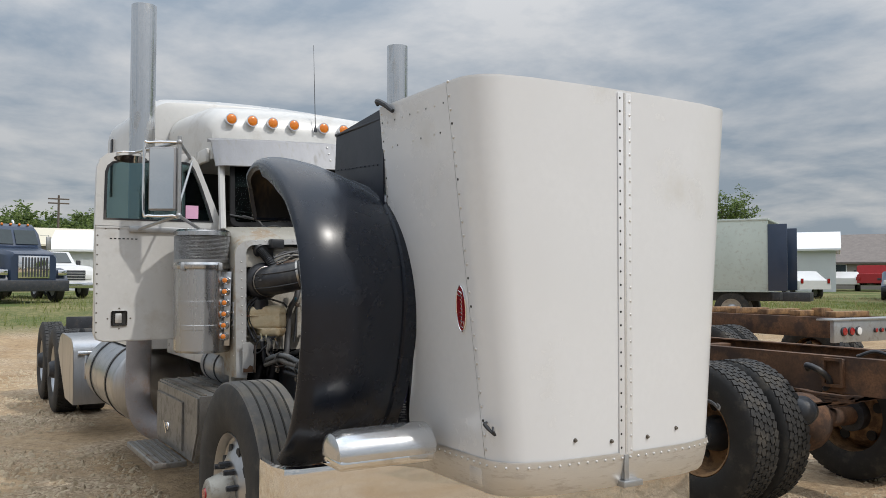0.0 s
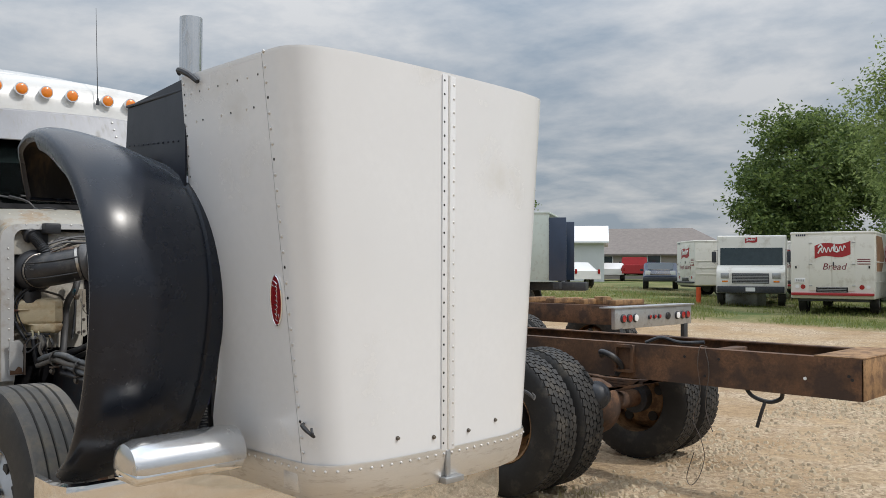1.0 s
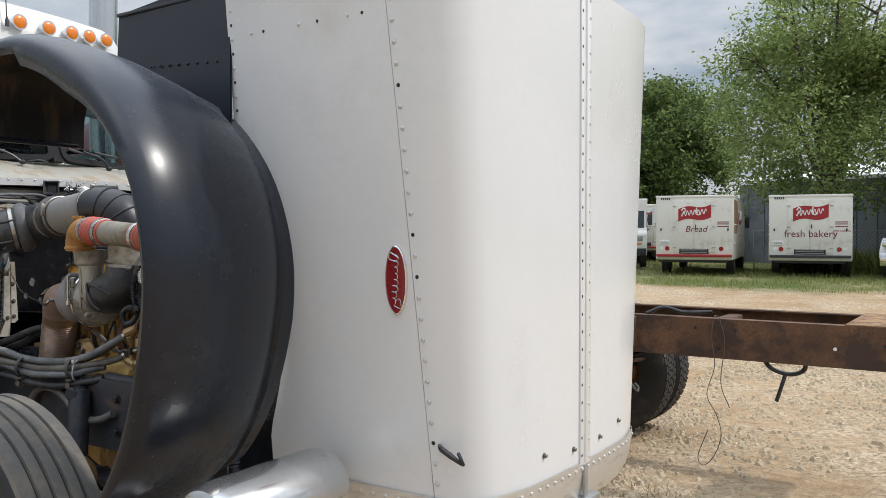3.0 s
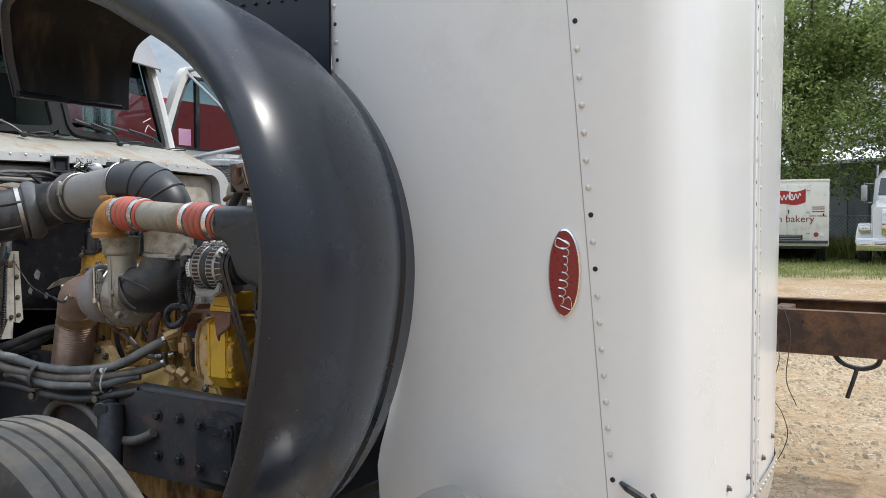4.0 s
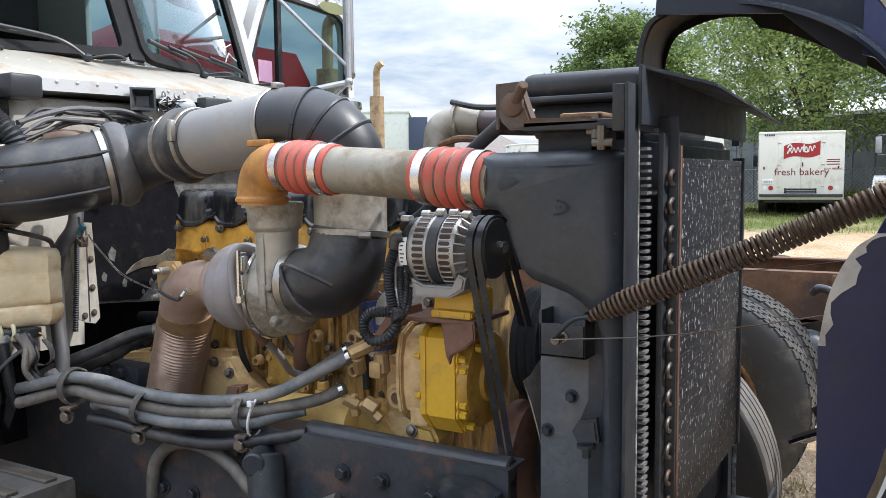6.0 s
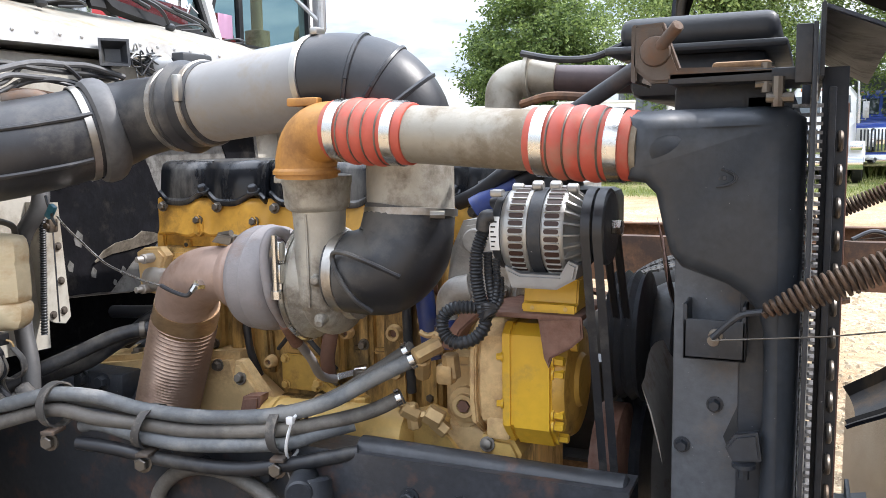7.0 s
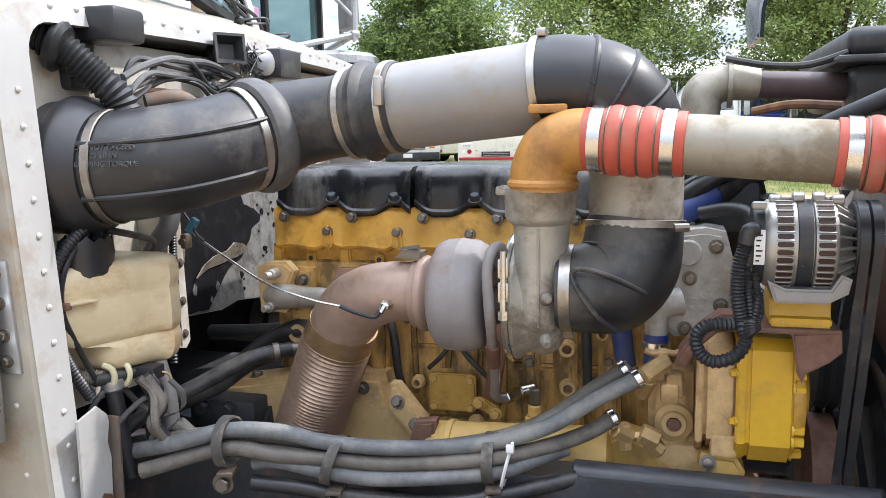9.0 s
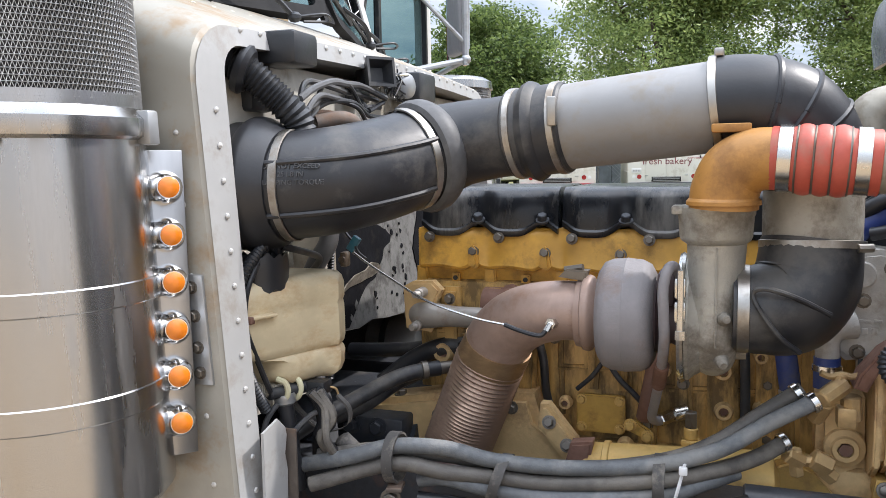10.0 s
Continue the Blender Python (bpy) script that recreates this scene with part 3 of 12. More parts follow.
    inv.inputs[1].default_value = -0.5
    l.new(vor.outputs["Distance"], inv.inputs[0])
    l.new(inv.outputs[0], add.inputs[1])
    l.new(add.outputs[0], bn.inputs["Height"])
    l.new(bn.outputs["Normal"], p.inputs["Normal"])
    return m


def make_ground():
    bm = bm_new()
    rings, seg = [], 96
    radii = [0.0] + [0.5 * 1.115 ** k for k in range(1, 84)]
    rows = []
    for r in radii:
        rows.append([bm.verts.new((-4.5 + r * math.cos(t), 0.5 + r * math.sin(t), ground_height(-4.5 + r * math.cos(t), 0.5 + r * math.sin(t))))
                     for t in (2 * math.pi * i / seg for i in range(seg))] if r else [bm.verts.new((-4.5, 0.5, 0))])
    for i in range(seg):
        bm.faces.new((rows[0][0], rows[1][i], rows[1][(i + 1) % seg]))
    for a, b in zip(rows[1:], rows[2:]):
        for i in range(seg):
            j = (i + 1) % seg
            bm.faces.new((a[i], a[j], b[j], b[i]))
    g = part("ground", bm, ground_material(), angle=180)
    tagged(g, "pale brown gravel and packed dirt yard", "ground", kind="structure")


make_ground()

# ---- the semi truck: hood tilted forward, fenders, cab, wheels ----
truck = thing("semi_truck", (-7.0, 0.0, 0.0), "white long-nosed semi truck, hood tilted forward, doors open, parked on gravel", "truck")
HOOD_Y, HOOD_LO, HOOD_HI, FAR = 0.02, 0.905, 2.405, 0.034


def hood_w(z):
    return 0.575 + 0.09 * (z - 0.9)


ARC = [(-3.58, 0.825), (-3.43, 0.93), (-3.30, 1.13), (-3.225, 1.38), (-3.215, 1.60), (-3.285, 1.82), (-3.44, 2.00), (-3.66, 2.12), (-3.88, 2.165), (-4.04, 2.12), (-4.088, 2.03), (-4.09, 1.915)]


def arc_x(z):
    """Where the wheel arch meets the hood's side, at that height."""
    pts = [(1.02, -3.34)] + [(q, p) for p, q in ARC[2:7]]
    return float(np.interp(z, [a for a, b in pts], [b for a, b in pts]))


def hood_back(z):
    return min(-3.26, arc_x(z) - 0.045) if z < 1.93 else -3.45


def hood_section(z, inset=0.0, back=None, corner=0.15):
    """Half ring in plan from the passenger side's rear edge round the front to the driver's rear edge."""
    w, xf = hood_w(z) - inset, -2.600 - inset
    xb = hood_back(z) if back is None else back
    side = []
    n = 7
    for k in range(n):
        side.append((xb + (xf - 0.045 - corner - xb) * k / n, -w))
    cx, cy = xf - 0.035 - corner, -w + corner
    for k in range(9):
        t = radians(-90 + 84 * k / 8)
        side.append((cx + corner * math.cos(t), cy + corner * math.sin(t)))
    y0 = side[-1][1]
    for k in range(1, 6):
        y = y0 * (1 - k / 5)
        side.append((xf - 0.036 * (y / w) ** 2, y))
    ring = side + [(x, -y * (w + FAR) / w) for x, y in reversed(side[:-1])]
    return [Vector((x, y + HOOD_Y, z)) for x, y in ring]


def make_hood():
    zs = [HOOD_LO + (HOOD_HI - HOOD_LO) * k / 30 for k in range(31)]
    zs = sorted(zs + [1.925, 1.935])
    bm = bm_new()
    outer = [hood_section(z) for z in zs]
    inner = [hood_section(z, 0.012) for z in zs]
    ro = ring_loft(bm, outer, closed=False, caps=False, mi=0)
    ri = ring_loft(bm, inner, closed=False, caps=False, mi=1)
    n = len(ro[0])
    for a, b in ((ro[0], ri[0]), (ro[-1], ri[-1])):
        for i in range(n - 1):
            bm.faces.new((a[i], a[i + 1], b[i + 1], b[i]))
    for k in (0, n - 1):
        for i in range(len(zs) - 1):
            bm.faces.new((ro[i][k], ro[i + 1][k], ri[i + 1][k], ri[i][k]))
    hood = part("hood", bm, [M["white"], M["navy_in"]], truck, "white riveted aluminium hood standing on its nose")
    # folded rear lip of the hood
    bm = bm_new()
    lip_out, lip_in = hood_section(HOOD_HI + 0.002, 0.0008), hood_section(HOOD_HI + 0.002, 0.028)
    low = [p - Vector((0, 0, 0.012)) for p in lip_out]
    ring_loft(bm, [low, [p + Vector((0, 0, 0.006)) for p in lip_out], [p + Vector((0, 0, 0.006)) for p in lip_in], [p - Vector((0, 0, 0.03)) for p in lip_in]], closed=False)
    part("hood_lip", bm, M["white"], hood)
    # centre hinge strip, two narrow flats with a bead between
    bm = bm_new()
    box(bm, (-2.603, HOOD_Y - 0.036, HOOD_LO), (-2.594, HOOD_Y - 0.006, HOOD_HI - 0.004), 0.002)
    box(bm, (-2.603, HOOD_Y + 0.006, HOOD_LO), (-2.594, HOOD_Y + 0.038, HOOD_HI - 0.004), 0.002)
    part("centre_strip", bm, M["white"], hood)
    bm = bm_new()
    cyl(bm, (-2.599, HOOD_Y, HOOD_LO), (-2.599, HOOD_Y, HOOD_HI - 0.004), 0.007, seg=10)
    part("hinge_bead", bm, M["rivet"], hood)
    # rivets: holes on one flat, heads on the other
    holes, heads = [], []
    for k in range(27):
        z = HOOD_LO + 0.03 + k * 0.0555
        holes.append(facing((-2.5945, HOOD_Y - 0.026, z), (1, 0, 0)))
        heads.append(facing((-2.5945, HOOD_Y + 0.028, z - 0.012), (1, 0, 0)))
    stamp("rivet_hole", rivet_bm(0.0058, 0.0012), M["hole"], holes, hood)
    stamp("rivet", rivet_bm(0.0062, 0.0035), M["rivet"], heads, hood)
    # side seams
    for s in (-1, 1):
        bm = bm_new()
        pts = []
        for k in range(31):
            z = HOOD_LO + (HOOD_HI - HOOD_LO) * k / 30
            x = -2.775 - 0.055 * (z - 0.9)
            pts.append((x, s * (FAR * (s > 0) + hood_w(z) + 0.0015) + HOOD_Y, z))
        ring_loft(bm, [[Vector(p) + Vector((dx_, s * dy_, 0)) for dx_, dy_ in ((-0.0009, -0.004), (0.0009, -0.004), (0.0009, -0.0009), (-0.0009, -0.0009))] for p in pts])
        part("seam", bm, M["galv"], hood)
        rv, hl = [], []
        for k in range(27):
            z = 0.955 + 0.056 * k
            x = -2.775 - 0.055 * (z - 0.9) + 0.014
            m = facing((x, s * (FAR * (s > 0) + hood_w(z) + 0.0005) + HOOD_Y, z), (0, s, -0.09))
            (hl if k in (2, 10, 12, 19, 23) else rv).append(m)
        stamp("rivet", rivet_bm(0.0066, 0.004), M["rivet"], rv, hood)
        stamp("rivet_hole", rivet_bm(0.006, 0.0012), M["hole"], hl, hood)
        # two rows near the rear edge and one down the flange
        top, flange = [], []
        for k in range(8):
            top.append(facing((-3.38 + 0.07 * k, s * (FAR * (s > 0) + hood_w(2.33) + 0.0005) + HOOD_Y, 2.335), (0, s, 0)))
        for x, z in ((-3.35, 2.22), (-3.30, 2.22), (-3.16, 2.22), (-3.09, 2.22), (-2.98, 2.22), (-2.93, 2.22)):
            top.append(facing((x, s * (FAR * (s > 0) + hood_w(2.22) + 0.0005) + HOOD_Y, z), (0, s, 0)))
        for k in range(11):
            z = 1.96 + 0.042 * k
            flange.append(facing((-3.433, s * (FAR * (s > 0) + hood_w(z) + 0.0005) + HOOD_Y, z), (0, s, 0)))
        stamp("rivet", rivet_bm(0.0055, 0.003), M["rivet"], top[::2] + flange[::2], hood)
        stamp("rivet_hole", rivet_bm(0.005, 0.0012), M["hole"], top[1::2] + flange[1::2], hood)
        # rubber hold-down loops
        bm = bm_new()
        y = s * (FAR * (s > 0) + hood_w(1.03) + 0.012) + HOOD_Y
        tube(bm, [(-2.752, y - s * 0.012, 1.062), (-2.73, y + s * 0.010, 1.060), (-2.70, y + s * 0.014, 1.048), (-2.668, y + s * 0.008, 1.028)], [0.005, 0.008, 0.008, 0.004], seg=8)
        tube(bm, [(-2.680, y + s * 0.006, 1.056), (-2.668, y + s * 0.012, 1.042), (-2.666, y + s * 0.004, 1.026)], 0.005, seg=8)
        part("rubber_loop", bm, M["rubber"], hood, "black rubber hold-down loop")
        bm = bm_new()
        y = s * (FAR * (s > 0) + hood_w(2.40) + 0.01) + HOOD_Y
        tube(bm, [(-3.45, y, 2.425), (-3.41, y + s * 0.02, 2.43), (-3.35, y + s * 0.012, 2.405), (-3.30, y, 2.37)], [0.008, 0.014, 0.013, 0.010], seg=8)
        part("rubber_latch", bm, M["rubber"], hood, "black rubber hood latch")
    bolts = []
    for y in (-0.26, -0.075, 0.125, 0.30):
        bolts.append(facing((-2.600 - 0.036 * (y / 0.58) ** 2, y + HOOD_Y, 0.985 if abs(y) > 0.2 else 0.965), (1, 0, 0)))
    stamp("bolt", bolt_bm(0.0055, 0.008), M["bolt"], bolts, hood)

    # polished surround at the nose
    bm = bm_new()
    rings = []
    for z, o in ((0.915, -0.005), (0.905, -0.006), (0.84, 0.002), (0.79, 0.012), (0.775, 0.020), (0.775, 0.034), (0.84, 0.02), (0.90, 0.006)):
        rings.append([Vector((p.x, p.y, z)) for p in hood_section(0.905, o, back=-3.30, corner=0.15)])
    ring_loft(bm, rings, closed=False)
    crown = part("grille_surround", bm, M["crown"], truck, "brushed stainless grille surround")
    path = hood_section(0.905, -0.006, back=-3.30)
    rv, acc, last = [], 0.0, path[0]
    for a, b in zip(path, path[1:]):
        seg_len = (b - a).length
        while acc < seg_len:
            q = a.lerp(b, acc / seg_len)
            d = (b - a).normalized()
            rv.append(facing((q.x, q.y, 0.892), (d.y, -d.x, 0)))
            acc += 0.045
        acc -= seg_len
    stamp("rivet", rivet_bm(0.006, 0.0035), M["rivet"], rv, crown)
    bm = bm_new()
    box(bm, (-2.600, HOOD_Y - 0.012, 0.80), (-2.590, HOOD_Y + 0.012, 0.905), 0.003)
    box(bm, (-2.625, HOOD_Y - 0.03, 0.775), (-2.575, HOOD_Y + 0.075, 0.80), 0.004)
    part("hood_hook", bm, M["galv"], crown)
    bm = bm_new()
    y = -hood_w(0.84) + HOOD_Y
    box(bm, (-2.89, y - 0.008, 0.80), (-2.80, y + 0.006, 0.875), 0.004)
    part("cover_plate", bm, M["crown"], crown)

    # oval name badge with a script
    badge_z, badge_x = 1.505, -2.862
    y = -hood_w(badge_z) + HOOD_Y
    lean = math.atan(0.055)
    for s in (-1, 1):
        m = Matrix.Translation((badge_x, s * (FAR * (s > 0) + hood_w(badge_z)) + HOOD_Y, badge_z)) @ Matrix.Rotation(lean, 4, "Y") @ Matrix.Rotation(-math.atan(0.09) * s, 4, "X")
        bm = bm_new()
        oval = [(0.0365 * math.cos(t), 0.094 * math.sin(t)) for t in (2 * math.pi * k / 48 for k in range(48))]
        ring_loft(bm, [[m @ Vector((u * f, s * o, v * (1 - (1 - f) * 0.45))) for u, v in oval] for f, o in ((1.0, -0.002), (1.0, 0.006), (0.93, 0.008), (0.90, 0.005))])
        badge = part("badge", bm, M["chrome"], hood, "oval red enamel badge with a chrome script")
        bm = bm_new()
        ring_loft(bm, [[m @ Vector((u * f, s * o, v * (1 - (1 - f) * 0.45))) for u, v in oval] for f, o in ((0.91, 0.002), (0.91, 0.0058), (0.4, 0.0066))])
        part("enamel", bm, M["emblem"], badge)
        # the script is drawn as plain looping strokes
        bm = bm_new()
        wave = []
        for k in range(61):
            t = k / 60
            v = 0.066 - 0.128 * t
            amp = 0.0075 + 0.0035 * math.cos(t * 9)
            wave.append(m @ Vector((0.004 * math.sin(t * 5) + amp * math.sin(t * 2 * math.pi * 7.5), s * 0.0075, v + 0.004 * math.cos(t * 2 * math.pi * 7.5))))
        tube(bm, wave, 0.0011, seg=6, n=2)
        tube(bm, [m @ Vector(p) for p in ((0.010, s * 0.0075, 0.062), (-0.016, s * 0.0075, 0.074), (-0.020, s * 0.0075, 0.058), (0.0, s * 0.0075, 0.05))], 0.0012, seg=6, n=5)
        tube(bm, [m @ Vector(p) for p in ((-0.002, s * 0.0075, -0.058), (0.014, s * 0.0075, -0.05), (0.018, s * 0.0075, -0.075), (-0.006, s * 0.0075, -0.07))], 0.0011, seg=6, n=5)
        part("script", bm, M["chrome"], badge)

    # dark rear extensions of the hood's sides
    for s in (-1, 1):
        bm = bm_new()
        y = s * (FAR * (s > 0) + hood_w(2.2) + 0.002) + HOOD_Y
        out = [(-3.44, y, 1.90), (-3.44, y, 2.415), (-4.00, y - s * 0.01, 2.37), (-4.02, y - s * 0.01, 2.10), (-3.66, y, 2.07), (-3.50, y, 1.93)]
        prism(bm, out, (0, -s * 0.008, 0), 0.002)
        box(bm, (-4.0, min(y, y - s * 0.05), 2.36), (-3.45, max(y, y - s * 0.05), 2.372), 0.003, m=None)
        ext = part("side_extension", bm, M["navy"], hood, "dark navy hood side extension")
        stamp("rivet", rivet_bm(0.005, 0.003), M["navy"], [facing((-3.50 - 0.045 * k, y + s * 0.001, 2.155 + 0.0025 * k), (0, s, 0)) for k in range(11)], ext)
    return hood


hood = make_hood()


def smooth_edge(pts, n):
    return [(p.x, p.z) for p in smooth_path([(x, 0, z) for x, z in pts], n)]


def make_fender(s):
    """Arched fender standing on its front end; s = -1 for the passenger side."""
    path = smooth_path([(x, 0, z) for x, z in ARC], 6)
    sec = [(0.598, -0.034), (0.662, -0.020), (0.670, -0.030), (0.70, -0.016), (0.75, 0.004), (0.84, 0.026), (0.93, 0.038), (1.00, 0.042), (1.055, 0.040), (1.10, 0.031), (1.128, 0.020), (1.142, 0.004), (1.140, -0.010), (1.128, -0.015)]
    rings, inner = [], []
    n = len(path)
    for i, p in enumerate(path):
        d = (path[min(i + 1, n - 1)] - path[max(i - 1, 0)]).normalized()
        nor = Vector((d.z, 0, -d.x))
        f = i / (n - 1)
        ext = 0.035 * math.sin(math.pi * min(1, f * 1.15)) - 0.03
        lip = 1.0 - 0.85 * max(0, f - 0.72) / 0.28
        curl = float(np.interp(p.z, [1.3, 1.5, 1.75, 1.95, 2.06, 2.16], [0.0, 0.008, 0.012, -0.018, -0.040, -0.030])) if p.x > -3.8 else 0.0
        shrink = 1.0 - 0.277 * min(1.0, max(0.0, (-3.45 - p.x) / 0.35))
        rings.append([p + nor * (q * lip) + Vector((0, s * (1.142 - (1.142 - y) * shrink + (ext + 0.012) * (y - 0.6) / 0.5), 0)) for y, q in sec])
        taper = 0.055 * max(0.0, (f - 0.80) / 0.20)
        rings[-1] = [q - Vector((0, s * taper * (y - 0.6) / 0.54, 0)) for q, (y, _) in zip(rings[-1], sec)]
        rings[-1][-1] = rings[-1][-1] + nor * curl
        rings[-1][-2] = rings[-1][-2] + nor * (curl * 0.5)
        inner.append([p + nor * (q * lip - 0.010 + (curl if y == 1.128 and q < 0 else 0.0)) + Vector((0, s * (1.142 - (1.142 - min(y, 1.118)) * shrink + (ext + 0.012) * (y - 0.6) / 0.5) - s * taper * (y - 0.6) / 0.54, 0)) for y, q in sec])
    bm = bm_new()
    ro = ring_loft(bm, rings, closed=False, caps=False)
    ri = ring_loft(bm, inner, closed=False, caps=False, mi=1)
    m = len(sec)
    for a, b in ((ro[0], ri[0]), (ro[-1], ri[-1])):
        for k in range(m - 1):
            bm.faces.new((a[k], a[k + 1], b[k + 1], b[k]))
    for k in (0, m - 1):
        for i in range(n - 1):
            bm.faces.new((ro[i][k], ro[i + 1][k], ri[i + 1][k], ri[i][k]))
    fender = part("fender", bm, [M["fender"], M["flap"]], truck, "dull black arched fibreglass fender", angle=50)
    # navy inner wall of the wheel arch, its rear edge peeled
    y = s * 0.607 + HOOD_Y
    edge = [(-3.403, 1.06), (-3.408, 1.15), (-3.411, 1.38), (-3.398, 1.455), (-3.372, 1.512), (-3.342, 1.538)]
    bm = bm_new()
    prism(bm, [Vector((x, y, z)) for x, z in edge + [(-3.31, 1.54), (-3.285, 1.50), (-3.285, 1.40), (-3.335, 1.2), (-3.385, 1.06)]], (0, -s * 0.003, 0))
    wall = part("inner_wall", bm, M["navy_in"], fender, "dark blue inner arch wall with a peeled edge")
    bm = bm_new()
    rnd = random.Random(4)
    rag = [(x + rnd.uniform(0.004, 0.030), z) for x, z in smooth_edge(edge[2:], 5)]
    prism(bm, [Vector((x, y + s * 0.0012, z)) for x, z in smooth_edge(edge[2:], 5) + rag[::-1]], (0, -s * 0.001, 0))
    part("peeled_edge", bm, M["galv"], wall, "bare metal where paint has peeled")
    # turned-up end plate
    bm = bm_new()
    e = ARC[-1]
    cyl(bm, (e[0] + 0.008, s * 0.77, e[1] + 0.008), (e[0] + 0.008, s * 1.06, e[1] + 0.008), 0.008, seg=10)
    part("end_bead", bm, M["fender"], fender)
    if s > 0:
        return fender
    # headlamp pod
    bm = bm_new()
    c, zz = -3.10, 0.985
    prof = [(0.0, 0.055), (0.012, 0.085), (0.05, 0.098), (0.40, 0.104), (0.435, 0.100), (0.452, 0.08)]
    rings = []
    for a, r in prof:
        y = s * (1.085 - a)
        ring = []
        for k in range(25):
            t = radians(-8 + 196 * k / 24)
            ring.append(Vector((c + r * 1.05 * math.cos(t), y, zz - 0.06 + r * 0.98 * math.sin(t))))
        rings.append(ring)
    ring_loft(bm, rings)
    pod = part("headlamp_pod", bm, M["pod"], fender, "satin silver headlamp pod")
    bm = bm_new()
    box(bm, (c - 0.085, min(s * 1.075, s * 0.65), 0.875), (c + 0.095, max(s * 1.075, s * 0.65), 0.918), 0.012)
    part("headlamp_glass", bm, M["chrome"], pod)
    return fender


make_fender(-1)
make_fender(1)


def make_bumper():
    bm = bm_new()
    plan = [(-3.58, -1.20), (-3.40, -1.205), (-3.33, -1.18), (-3.305, -1.12), (-3.29, -0.6), (-3.285, 0), (-3.29, 0.6), (-3.305, 1.12), (-3.33, 1.18), (-3.40, 1.205), (-3.58, 1.20)]
    rings = [[Vector((x - o, y * (1 - o * 0.6), z)) for x, y in plan] for z, o in ((0.36, 0.03), (0.365, 0.005), (0.40, 0.0), (0.80, 0.0), (0.835, 0.005), (0.84, 0.03))]
    ring_loft(bm, rings, closed=False)
    part("bumper", bm, M["chrome"], truck, "tall mirror-polished front bumper")


make_bumper()


# ---- wheels ----
def tyre_profile(R, W, rim):
    h = W / 2
    return [(-h * 0.80, rim), (-h * 0.98, rim + 0.05), (-h, rim + (R - rim) * 0.5), (-h * 0.96, R - 0.045), (-h * 0.86, R - 0.012), (-h * 0.80, R - 0.003)]


